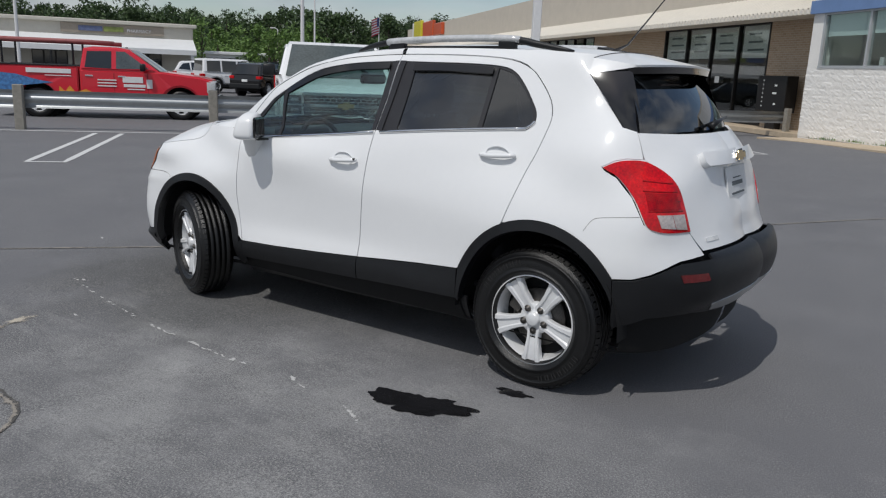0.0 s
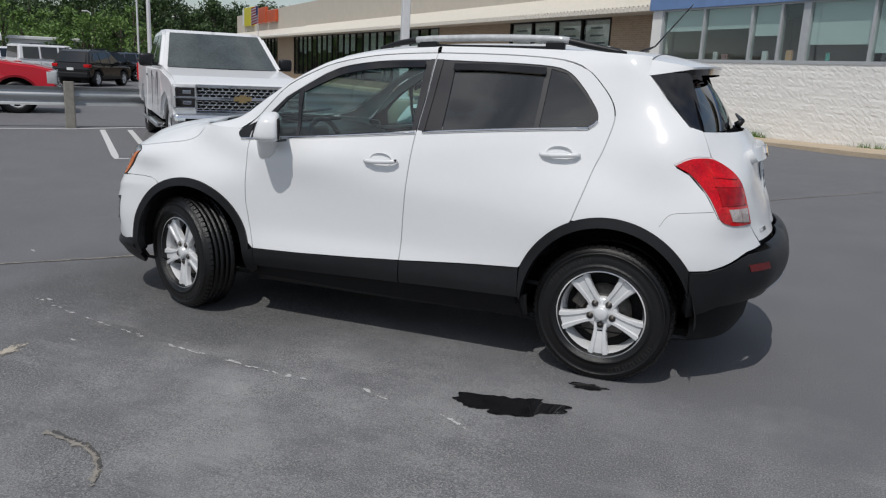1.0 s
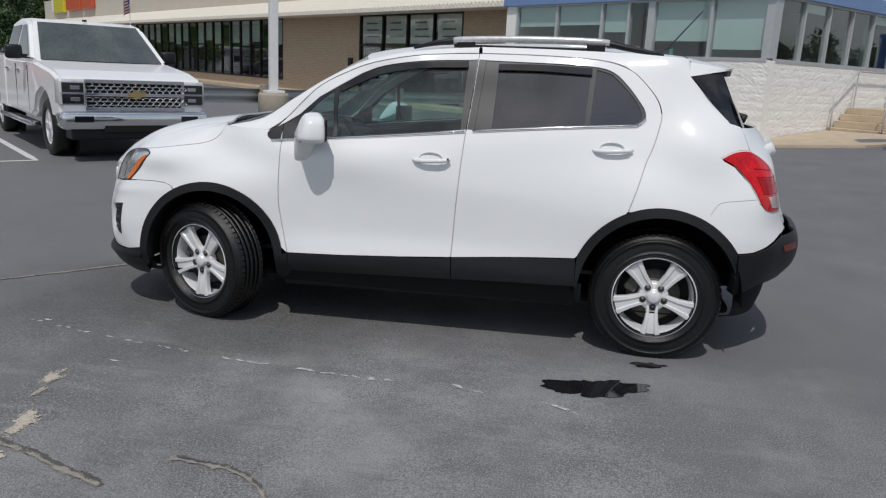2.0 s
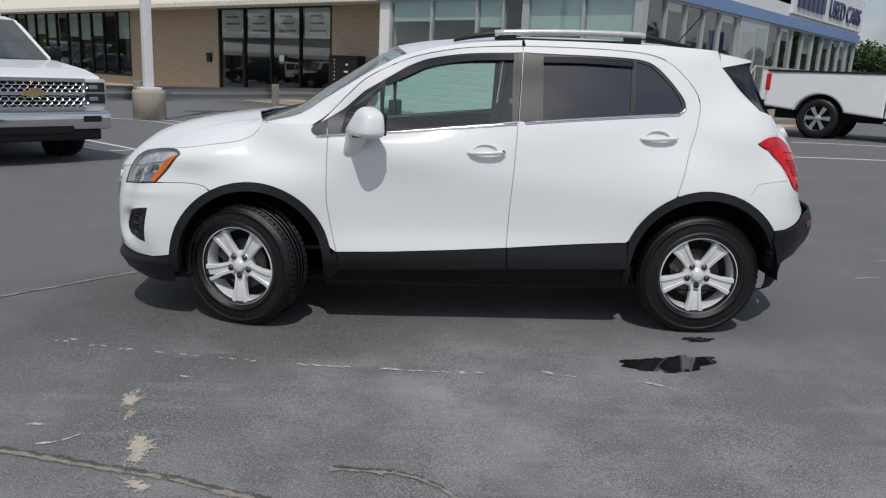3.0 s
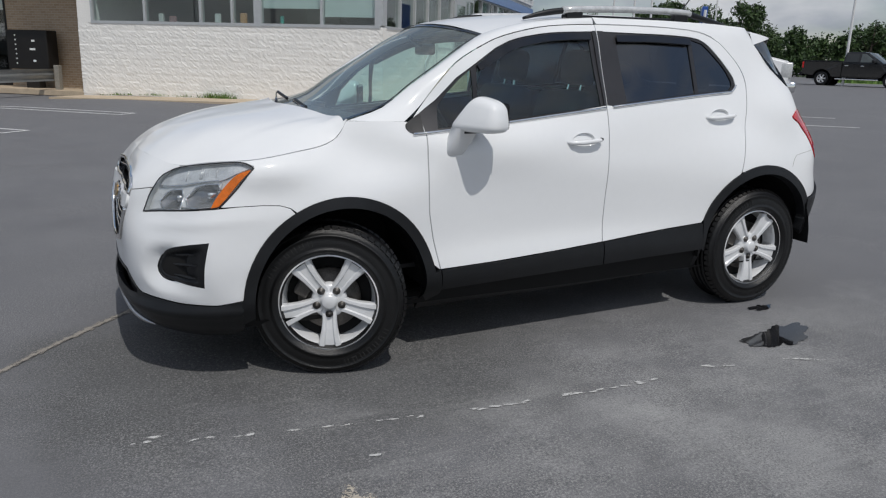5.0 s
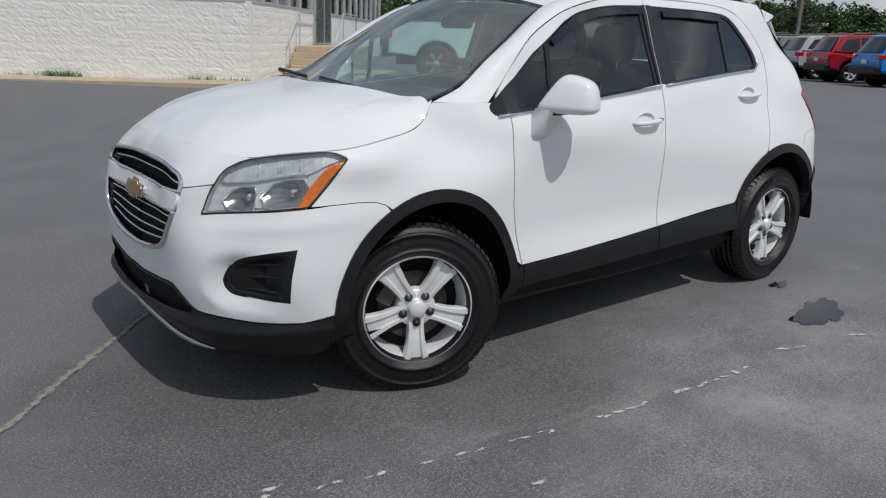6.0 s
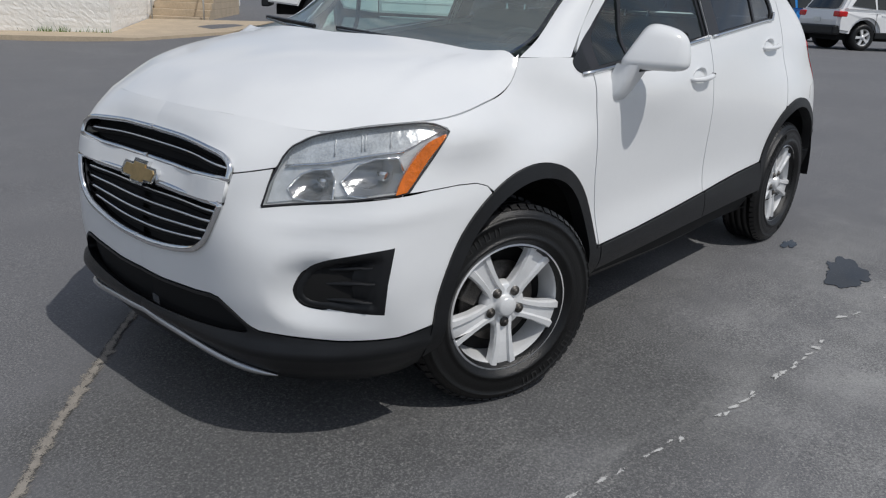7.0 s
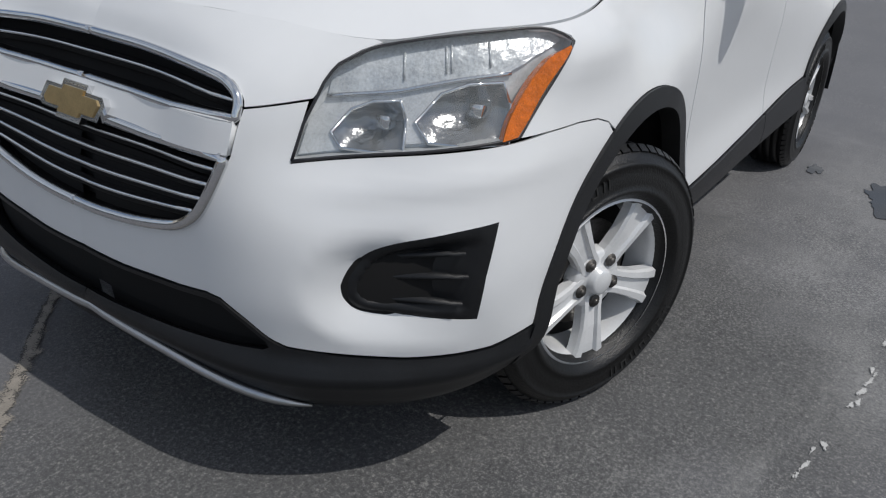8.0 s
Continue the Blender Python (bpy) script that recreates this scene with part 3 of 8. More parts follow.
def sheet(name, loop, holes, place, material, parent, h=0.03, lip=0.012, label="", sign=1, dome=None):
    """A panel cut from a skin: an outline with holes in the skin's own plane, mapped by place(), its edges turned inwards by lip."""
    loops = [dense(list(q), h) for q in (loop, *holes)]
    pts, edges = [], []
    for q in loops:
        k = len(pts)
        pts += q
        edges += [(k + i, k + (i + 1) % len(q)) for i in range(len(q))]
    lo, hi = np.min(loops[0], 0), np.max(loops[0], 0)
    gx, gz = np.meshgrid(np.arange(lo[0] + h / 2, hi[0], h), np.arange(lo[1] + h / 2, hi[1], h))
    gx, gz = gx.ravel(), gz.ravel()
    keep = inside(gx, gz, loops[0])
    for q in loops[1:]:
        keep &= ~inside(gx, gz, q)
    edge = np.array(pts)
    gx, gz = gx[keep], gz[keep]
    if len(gx):
        far = np.array([((edge - (a, b)) ** 2).sum(1).min() for a, b in zip(gx, gz)]) > (0.55 * h) ** 2
        pts += list(zip(gx[far].tolist(), gz[far].tolist()))
    from mathutils.geometry import delaunay_2d_cdt
    v2, _, tris, *_ = delaunay_2d_cdt([Vector(p) for p in pts], edges, [], 0, 1e-6)
    v2 = np.array([(v.x, v.y) for v in v2])
    tri = np.array([t for t in tris if len(t) == 3])
    mid = v2[tri].mean(1)
    ok = inside(mid[:, 0], mid[:, 1], loops[0])
    for q in loops[1:]:
        ok &= ~inside(mid[:, 0], mid[:, 1], q)
    d1, d2 = v2[tri[:, 1]] - v2[tri[:, 0]], v2[tri[:, 2]] - v2[tri[:, 0]]
    twice = np.abs(d1[:, 0] * d2[:, 1] - d1[:, 1] * d2[:, 0])
    longest = np.maximum(np.maximum((d1**2).sum(1), (d2**2).sum(1)), ((d1 - d2) ** 2).sum(1))
    tri = tri[ok & (twice > 0.03 * longest)]
    P = place(v2[:, 0], v2[:, 1])
    bm = bmesh.new()
    flip = np.array([1, sign, 1])
    vs = [bm.verts.new(p) for p in P * flip]
    for t in tri:
        f = [vs[i] for i in t]
        try:
            bm.faces.new(f)
        except ValueError:
            pass
    for v in [v for v in bm.verts if not v.link_faces]:
        bm.verts.remove(v)
    bm.normal_update()
    # all faces look away from the car's middle
    out = sum((f.normal.dot(f.calc_center_median() - Vector((0, 0, 0.7))) for f in bm.faces))
    if out < 0:
        bmesh.ops.reverse_faces(bm, faces=bm.faces[:])
        bm.normal_update()
    if lip:
        rim = [e for e in bm.edges if len(e.link_faces) == 1]
        twin = {}
        for e in rim:
            for v in e.verts:
                if v not in twin:
                    twin[v] = (bm.verts.new(v.co), bm.verts.new(v.co - v.normal * lip))
        for e in rim:
            a, b = e.verts
            bm.faces.new((twin[b][0], twin[a][0], twin[a][1], twin[b][1]))
    return part(name, bm, material, parent, label, smooth=True)


def on_skin(off=0.0):
    return lambda s, z: skin(s, z, off)


def both(name, loop, material, parent, holes=(), off=0.0, h=0.03, lip=0.012, label=""):
    for sign in (1, -1):
        sheet(name, loop, holes, on_skin(off), material, parent, h, lip, label, sign)


CAR_POSE = Matrix.Translation((0, 0, -0.0175)) @ pose(0, 0, 0, 0, 0.78, 0)
suv = empty("compact_suv", CAR_POSE, "white compact SUV with black wheel-arch cladding parked on asphalt", "car")

FA = lambda a, b, cx, z0, t0, t1, n=22: [(cx + a * math.cos(radians(t0 + (t1 - t0) * k / n)), z0 + b * math.sin(radians(t0 + (t1 - t0) * k / n))) for k in range(n + 1)]
ARCH_F = dict(cx=1.215, z0=0.356)
ARCH_R = dict(cx=-1.286, z0=0.343)


def arch(which, a, b, t0, t1, n=22):
    w = ARCH_F if which == "F" else ARCH_R
    return FA(a, b, w["cx"], w["z0"], t0, t1, n)


FO, FI, RO, RI = (0.442, 0.4495), (0.394, 0.402), (0.459, 0.477), (0.410, 0.428)

# door shut lines and window lines, in the side view
DOOR_F = [(0.750, 0.432), (0.784, 0.581), (0.803, 0.70), (0.805, 0.80), (0.803, 0.95), (0.80, 1.05)]
FRAME_TOP = [(0.80, 1.17), (0.70, 1.275), (0.60, 1.366), (0.46, 1.440), (0.323, 1.493), (0.104, 1.538), (-0.10, 1.556), (-0.255, 1.562)]
FRAME_REAR = [(-0.265, 1.562), (-0.50, 1.562), (-0.75, 1.556), (-0.95, 1.540), (-1.075, 1.498), (-1.155, 1.430), (-1.217, 1.354), (-1.241, 1.285), (-1.235, 1.22), (-1.208, 1.114), (-1.178, 1.035), (-1.147, 0.922), (-1.106, 0.789)]
B_SEAM = [(-0.255, 1.562), (-0.243, 1.35), (-0.228, 1.155), (-0.215, 0.958), (-0.198, 0.711), (-0.187, 0.474)]
BELT_Z = cubic([-1.3, -1.123, -0.246, 0.794, 0.95], [1.232, 1.222, 1.154, 1.060, 1.050])
CLAD_TOP = cubic([-0.9, -0.854, -0.179, 0.748, 0.8], [0.523, 0.521, 0.474, 0.431, 0.430])

WIN_F = curve([(0.49, 1.092), (0.505, 1.20), (0.50, 1.330)], 3) + curve([(0.478, 1.368), (0.382, 1.425), (0.259, 1.471), (0.042, 1.505), (-0.20, 1.518)], 4) + [(-0.198, 1.35), (-0.196, float(BELT_Z(-0.2)) + 0.008)]
WIN_Q = [(0.735, float(BELT_Z(0.735)) + 0.01), (0.713, 1.172), (0.655, 1.235), (0.596, 1.290), (0.53, 1.336), (0.525, 1.20), (0.512, 1.092)]
WIN_R = [(-0.365, float(BELT_Z(-0.365)) + 0.008), (-0.369, 1.35), (-0.372, 1.508)] + curve([(-0.50, 1.513), (-0.70, 1.511), (-0.865, 1.502)], 3) + [(-0.860, 1.36), (-0.852, float(BELT_Z(-0.852)) + 0.008)]
WIN_C = [(-0.878, float(BELT_Z(-0.878)) + 0.008), (-0.886, 1.36), (-0.893, 1.500)] + curve([(-0.975, 1.478), (-1.035, 1.425), (-1.10, 1.355), (-1.137, 1.295), (-1.143, 1.255), (-1.115, float(BELT_Z(-1.115)) + 0.008)], 3)
DLO_F = [(0.852, 1.056), (0.876, 1.063), (0.890, 1.080), (0.887, 1.098)] + [(0.83, 1.132), (0.722, 1.200), (0.61, 1.300), (0.50, 1.366)] + curve([(0.382, 1.436), (0.259, 1.482), (0.042, 1.516), (-0.228, 1.529)], 4) + [(-0.236, 1.35), (-0.226, 1.158)]
DLO_R = [(-0.262, 1.156), (-0.270, 1.35), (-0.276, 1.530)] + curve([(-0.50, 1.526), (-0.70, 1.523), (-0.90, 1.512), (-0.99, 1.485), (-1.06, 1.425), (-1.122, 1.352), (-1.160, 1.295), (-1.162, 1.245), (-1.128, 1.214)], 3)


# hood: a smooth cap over the closed line that it makes with the skin, and a rolled front edge on the skin itself
LID_Z = cubic([0.0, 0.30, 0.44, 0.571, 0.67, 0.797, 0.90, 1.02, 1.149, 1.20, 1.234], [0.955, 0.955, 0.947, 0.934, 0.951, 0.966, 0.979, 1.001, 1.032, 1.072, 1.125])
HOOD_H = {(1.90, 0.0): 1.018, (1.80, 0.0): 1.056, (1.65, 0.0): 1.094, (1.50, 0.0): 1.122, (1.30, 0.0): 1.148, (1.885, 0.30): 1.010, (1.75, 0.33): 1.060, (1.50, 0.38): 1.114,
          (1.28, 0.42): 1.140, (1.76, 0.50): 1.032, (1.55, 0.60): 1.066, (1.36, 0.64): 1.096, (1.52, 0.74): 1.018, (1.38, 0.74): 1.048, (1.20, 0.60): 1.128, (1.24, 0.70): 1.098}
LID_S = np.linspace(0.0, 1.234, 60)
LID = skin(LID_S, LID_Z(LID_S))
_e = np.r_[LID[:-8:4], LID[-8::2], LID[-1:]]
HOOD_C = [(1.225, 0.742, 1.094), (1.185, 0.735, 1.120), (1.20, 0.68, 1.122), (1.25, 0.70, 1.103), (1.30, 0.745, 1.066), (1.18, 0.752, 1.108)]   # the rear corners
_p = np.array([(x, y) for x, y in HOOD_H] + [(x, -y) for x, y in HOOD_H if y] + [(x, y) for x, y, _ in _e] + [(x, -y) for x, y, _ in _e if y > 1e-6] + [(x, k * y) for x, y, _ in HOOD_C for k in (1, -1)])
_z = np.array([HOOD_H[(x, y)] for x, y in HOOD_H] + [HOOD_H[(x, y)] for x, y in HOOD_H if y] + [z for _, _, z in _e] + [z for _, y, z in _e if y > 1e-6] + [z for _, _, z in HOOD_C for k in (1, -1)])


def _tps(r2):
    return np.where(r2 > 1e-12, 0.5 * r2 * np.log(np.maximum(r2, 1e-12)), 0.0)


_K = _tps(((_p[:, None] - _p[None]) ** 2).sum(-1)) + np.diag(np.where(np.arange(len(_p)) < 2 * len(HOOD_H) - 5, 2e-3, 2e-5))
_Q = np.c_[np.ones(len(_p)), _p]
_W = np.linalg.solve(np.block([[_K, _Q], [_Q.T, np.zeros((3, 3))]]), np.r_[_z, np.zeros(3)])


def hood_z(x, y):
    q = np.stack([np.atleast_1d(x), np.atleast_1d(y)], 1)
    return _tps(((q[:, None] - _p[None]) ** 2).sum(-1)) @ _W[:-3] + np.c_[np.ones(len(q)), q] @ _W[-3:]


def lid_z(s):
    return float(LID_Z(s))


def hood_at(x, y):
    """The cap with a soft crease on either side, running forward from the corners of the windscreen."""
    line = np.interp(x, (1.24, 1.49, 1.62, 1.80), (0.585, 0.618, 0.655, 0.70))
    d = np.abs(y) - line
    fade = np.clip((x - 1.22) / 0.05, 0, 1) * np.clip((1.74 - x) / 0.25, 0, 1)
    return np.stack([x, y, hood_z(x, y) + fade * (0.0035 * np.exp(-((d - 0.028) / 0.024) ** 2) - 0.0035 * np.exp(-((d + 0.012) / 0.022) ** 2))], 1)


half = [(p[0], p[1]) for p in LID]
back = curve([(1.168, 0.755), (1.20, 0.60), (1.25, 0.40), (1.285, 0.20), (1.295, 0.0)], 4)
hood_loop = half + back
hood_loop = hood_loop + [(x, -y) for x, y in hood_loop[::-1]][1:-1]
bonnet = sheet("hood", hood_loop, [], hood_at, PAINT, suv, 0.026, 0.012)


# the front faces: points by their distance from the middle and height
def front(*pts):
    return [fy(y, z) for y, z in pts]


edge_low = curve(front((0.0, 0.886), (0.15, 0.884), (0.25, 0.879), (0.395, 0.869), (0.445, 0.857), (0.470, 0.836), (0.476, 0.822)), 4) + [(0.478, 0.840), (0.488, 0.855), (0.508, 0.896), (0.54, 0.917), (0.571, 0.930)]
both("hood_edge", edge_low + [(s, lid_z(s)) for s in np.linspace(0.56, 0.0, 22)], PAINT, bonnet, h=0.02, lip=0.006)

# front wing
w_arch = arch("F", *FO, 62, 167, 24)
wing = side(*w_arch) + side(*[(x + 0.003, z) for x, z in DOOR_F[0:6]]) + side((0.808, 1.10), (0.893, 1.107), (0.96, 1.110), (1.05, 1.113), (1.155, 1.114)) + [(s, lid_z(s) - 0.004) for s in np.linspace(1.22, 0.80, 22)] + [(0.84, 0.962), (0.872, 0.950), (0.878, 0.940)] + side((1.645, 0.866), (1.722, 0.785), (1.66, 0.788), (1.56, 0.790), (1.49, 0.786), (1.448, 0.773))
both("front_wing", wing, PAINT, suv)

# front bumper, white, with the grille and fog lamp bays cut out
f_arch = arch("F", *FO, 6, 60.8, 16)
white_low = front((0.0, 0.448), (0.15, 0.447), (0.325, 0.456), (0.399, 0.464)) + curve(front((0.436, 0.461), (0.490, 0.430), (0.533, 0.398), (0.566, 0.384)), 3) + side((1.90, 0.372), (1.76, 0.372))
grille_edge = curve(front((0.0, 0.538), (0.10, 0.541), (0.22, 0.551), (0.33, 0.572), (0.388, 0.600), (0.420, 0.636), (0.444, 0.682), (0.465, 0.738)), 3) + front((0.472, 0.79), (0.476, 0.818))
lamp_low = front((0.558, 0.835), (0.556, 0.80), (0.552, 0.732)) + side((1.86, 0.757), (1.735, 0.777))
bumper = white_low + side((1.655, 0.392)) + side(*f_arch)[:] + side((1.450, 0.770), (1.49, 0.783), (1.56, 0.787), (1.66, 0.785)) + lamp_low[::-1] + grille_edge[::-1]
fog = curve([(0.747, 0.642), (0.69, 0.632), (0.641, 0.619), (0.60, 0.604), (0.566, 0.583), (0.543, 0.550), (0.531, 0.512), (0.537, 0.482), (0.560, 0.464), (0.627, 0.458), (0.726, 0.448)], 4) + [(0.733, 0.54)]
FOG_P = np.array(dense(fog, 0.01))


def bumper_at(s, z):
    """The skin, dished towards the rounded inner end and the foot of the fog lamp bay."""
    d = np.sqrt(((np.stack([s, z], 1)[:, None] - FOG_P[None]) ** 2).sum(-1)).min(1)
    k = np.clip(1 - d / 0.058, 0, 1) ** 1.05 * np.clip((0.75 - s) / 0.15, 0, 1) * np.clip((0.625 - z) / 0.06, 0, 1)
    # a shelf rolls out under the headlamp, with a hollow below it
    top = np.interp(s, (0.44, 0.53, 0.66, 0.80, 0.95, 1.10), (0.700, 0.705, 0.722, 0.740, 0.752, 0.755))
    fade = np.clip((s - 0.44) / 0.10, 0, 1) * np.clip((0.95 - s) / 0.25, 0, 1)
    shelf = 0.006 * np.exp(-((z - top + 0.012) / 0.016) ** 2) - 0.0012 * np.exp(-((z - top + 0.062) / 0.030) ** 2)
    p, q = skin(s, z), skin(s, z, -1.0)
    return p + (q - p) * (0.033 * k - shelf * fade)[:, None]


for sign in (1, -1):
    sheet("front_bumper", bumper, [fog], bumper_at, PAINT, suv, 0.017, 0.012, sign=sign)


def fog_at(s, z):
    """A shallow black pocket inside a raised frame."""
    p = bumper_at(s, z)
    q = skin(s, z, -0.050)
    d = np.sqrt(((np.stack([s, z], 1)[:, None] - FOG_P[None]) ** 2).sum(-1)).min(1)
    k = np.clip((d - 0.012) / 0.022, 0, 1)[:, None]
    k = k * k * (3 - 2 * k) * np.clip((0.745 - s) / 0.14, 0, 1)[:, None]
    return p + (q - p) * k


for sign in (1, -1):
    bay = sheet("fog_lamp_blank", fog, [], fog_at, TRIM, suv, 0.010, 0.01, "black plastic fog lamp blank", sign)
    for z0, z1, s0, s1 in ((0.566, 0.590, 0.572, 0.700), (0.528, 0.545, 0.566, 0.706), (0.486, 0.490, 0.572, 0.700)):
        top, low = [], []
        for k in range(9):
            a, z = s0 + (s1 - s0) * k / 8, z0 + (z1 - z0) * k / 8
            h = 0.009 * math.sin(math.pi * min(1, 0.12 + k / 8)) ** 0.5
            base = -0.052 + 0.040 * (k / 8) ** 1.5
            top.append((skin(a, z + h * 0.5, base + 0.016)[0] * (1, sign, 1), skin(a, z + h, base - 0.004)[0] * (1, sign, 1)))
            low.append((skin(a, z - h * 0.3, base + 0.014)[0] * (1, sign, 1), skin(a, z - h * 1.3, base - 0.004)[0] * (1, sign, 1)))
        verts = [q for t, l in zip(top, low) for q in (t[1], t[0], l[0], l[1])]
        faces = [(4 * k + i, 4 * k + i + 1, 4 * k + i + 5, 4 * k + i + 4) for k in range(8) for i in range(3)]
        bm = from_lists(verts, faces)
        bmesh.ops.recalc_face_normals(bm, faces=bm.faces[:])
        part("rib", bm, TRIM, bay, smooth=True)

def across(path):
    """A half path that starts in the middle, carried over to the other side."""
    path = [np.array(p) for p in path]
    return [tuple(p * (1, -1, 1)) for p in path[::-1]] + [tuple(p) for p in path[1:]]


# lower front bumper, black, with an intake and a silver lip
low_edge = front((0.0, 0.225), (0.25, 0.222), (0.50, 0.215)) + side((1.92, 0.205), (1.80, 0.200), (1.68, 0.205), (1.645, 0.24))
intake = [fy(y, z) for y, z in ((0.0, 0.436), (0.15, 0.435), (0.325, 0.443), (0.399, 0.450), (0.436, 0.447), (0.485, 0.418), (0.526, 0.388), (0.532, 0.376), (0.520, 0.369), (0.451, 0.362), (0.296, 0.352), (0.10, 0.347), (0.0, 0.346))]


def lip_at(s, z):
    """The lower bumper's skin, swelling into a rounded lip under the intake and a step along the flank."""
    k = np.exp(-((z - 0.325) / 0.026) ** 2) * np.clip((0.86 - s) / 0.25, 0, 1) * 0.020 + np.exp(-((z - 0.335) / 0.020) ** 2) * np.clip((s - 0.62) / 0.15, 0, 1) * np.clip((1.05 - s) / 0.2, 0, 1) * 0.012
    p, q = skin(s, z, 0.004), skin(s, z, 1.004)
    return p + (q - p) * k[:, None]


lowb = [(s, z - 0.004) for s, z in white_low] + side((1.655, 0.386), (1.652, 0.36)) + low_edge[::-1]
for sign in (1, -1):
    low = sheet("lower_bumper", lowb, [[(s + 0.002 * (k in (0, 12)), z) for k, (s, z) in enumerate(intake)]], lip_at, TRIM, suv, 0.016, 0.03, sign=sign)
    bm = bmesh.new()
    bm.from_mesh(low.data)
    bmesh.ops.delete(bm, geom=[f for f in bm.faces if all(abs(v.co.y) < 0.006 for v in f.verts)], context="FACES")
    bm.to_mesh(low.data)
    bm.free()
both("intake_back", [(s, z) for s, z in intake], DARK, suv, off=-0.026, lip=0.0)
lipc = [fy(y, z) for y, z in ((0.0, 0.300), (0.2, 0.290), (0.38, 0.270), (0.50, 0.252), (0.585, 0.236))]
pts = [skin(a, z, 0.012)[0] for a, z in curve(lipc, 4)]
n = len(pts)
taper = [0.012] * (n - 4) + [0.011, 0.009, 0.006, 0.003]
part("lip_strip", tube(bmesh.new(), across(pts), taper[::-1] + taper[1:], 6), SATIN, suv, "satin silver lip", True)
# grille: two bays with chrome rims and slats
UP = curve(front((0.0, 0.880), (0.15, 0.878), (0.25, 0.873), (0.392, 0.863), (0.440, 0.851), (0.463, 0.831), (0.466, 0.800)), 4) + front((0.30, 0.793), (0.165, 0.792), (0.06, 0.793), (0.0, 0.794))
LO = front((0.0, 0.735), (0.25, 0.730)) + curve(front((0.455, 0.736), (0.435, 0.683), (0.411, 0.639), (0.381, 0.608), (0.325, 0.581), (0.217, 0.561), (0.10, 0.551), (0.0, 0.548)), 4)
BAR = front((0.0, 0.794), (0.06, 0.793), (0.165, 0.792), (0.30, 0.793), (0.466, 0.797), (0.462, 0.742), (0.25, 0.732), (0.0, 0.737))
for sign in (1, -1):
    sheet("grille_bar", BAR, [], on_skin(0.010), PAINT, suv, 0.03, 0.02, sign=sign)
    for loop, wide in ((UP, 0.0095), (LO, 0.0120)):
        bay = sheet("grille_back", loop, [], on_skin(-0.045), DARK, suv, 0.05, 0.0, sign=sign)
        rim = [skin(s, z, 0.001)[0] * (1, sign, 1) for s, z in loop]
        n = len(rim)
        rim = [tuple(a + (b - a) * k / 3) for a, b in zip(rim, rim[1:]) for k in range(3)] + [tuple(rim[-1])]
        part("grille_rim", tube(bmesh.new(), rim, wide, 8), CHROME, bay, "chrome grille surround", True)
        wall = []
        for s, z in loop:
            wall += [skin(s, z, 0.0)[0] * (1, sign, 1), skin(s, z, -0.045)[0] * (1, sign, 1)]
        part("bay_wall", from_lists(wall, [(2 * k, 2 * k + 1, 2 * k + 3, 2 * k + 2) for k in range(n - 1)]), GLOSSBLACK, bay)
for z0, z1, ye in ((0.838, 0.826, 0.452), (0.700, 0.705, 0.432), (0.664, 0.675, 0.420), (0.628, 0.645, 0.402), (0.592, 0.616, 0.372)):
    pts = [skin(*fy(ye * k / 8, z0 + (z1 - z0) * (k / 8) ** 2), -0.014)[0] for k in range(9)]
    slat = part("grille_slat", tube(bmesh.new(), across([p - np.array((0.014, 0, 0.008)) for p in pts]), 0.011, 6), DARK, suv, smooth=True)
    part("slat_edge", tube(bmesh.new(), across(pts), 0.0045, 5), CHROME, slat, "thin chrome slat edge", True)


# badge: a plain gold cross-bar shape with a chrome rim
def badge(at, m, k=1.0):
    out = [(-0.105, -0.012), (-0.088, 0.028), (-0.038, 0.028), (-0.032, 0.045), (0.048, 0.045), (0.042, 0.028), (0.095, 0.028), (0.105, 0.012 + 0.0), (0.088, -0.028), (0.038, -0.028), (0.032, -0.045), (-0.048, -0.045), (-0.042, -0.028), (-0.095, -0.028)]
    plate = part("badge", prism([(a * k * 1.1, b * k * 0.88) for a, b in out], -0.006, 0.008, "x", m), CHROME, at, "small chrome-rimmed gold badge")
    part("badge_face", prism([(a * k * 0.92, b * k * 0.62) for a, b in out], 0.0, 0.011, "x", m), GOLD, plate)


badge(suv, Matrix.Translation((2.074, 0, 0.748)) @ pose(0, 0, 0, 0, -16, 0))

# headlamps
LAMP = front((0.553, 0.737), (0.558, 0.80)) + [(0.485, 0.846)] + curve([(0.492, 0.866), (0.508, 0.891), (0.535, 0.908), (0.571, 0.925), (0.67, 0.945), (0.797, 0.961), (0.845, 0.957), (0.874, 0.942)], 3) + side((1.650, 0.866), (1.728, 0.786), (1.86, 0.762))
AMB = curve(side((1.600, 0.936), (1.650, 0.916), (1.695, 0.872), (1.735, 0.820), (1.757, 0.782)), 3) + curve(side((1.730, 0.788), (1.700, 0.818), (1.655, 0.872), (1.598, 0.932)), 3)
DIV = [(0.495, 0.842), (0.585, 0.852), (0.634, 0.864), (0.70, 0.880), (0.765, 0.890)]
STRIP = DIV + [(0.79, 0.903), (0.81, 0.916), (0.835, 0.928), (0.860, 0.940), (0.848, 0.951), (0.797, 0.957), (0.67, 0.942), (0.571, 0.922), (0.525, 0.900), (0.500, 0.872)]
SILVER = mat("bright_lamp_silver", (0.76, 0.77, 0.77), 0.22, 0.25, vary=0.2, scale=30)
PRISM = mat("ribbed_clear_lens", (0.74, 0.77, 0.79), 0.26, 0.2, vary=0.25, scale=22, bump=0.22, bump_scale=38, coat=0.4)
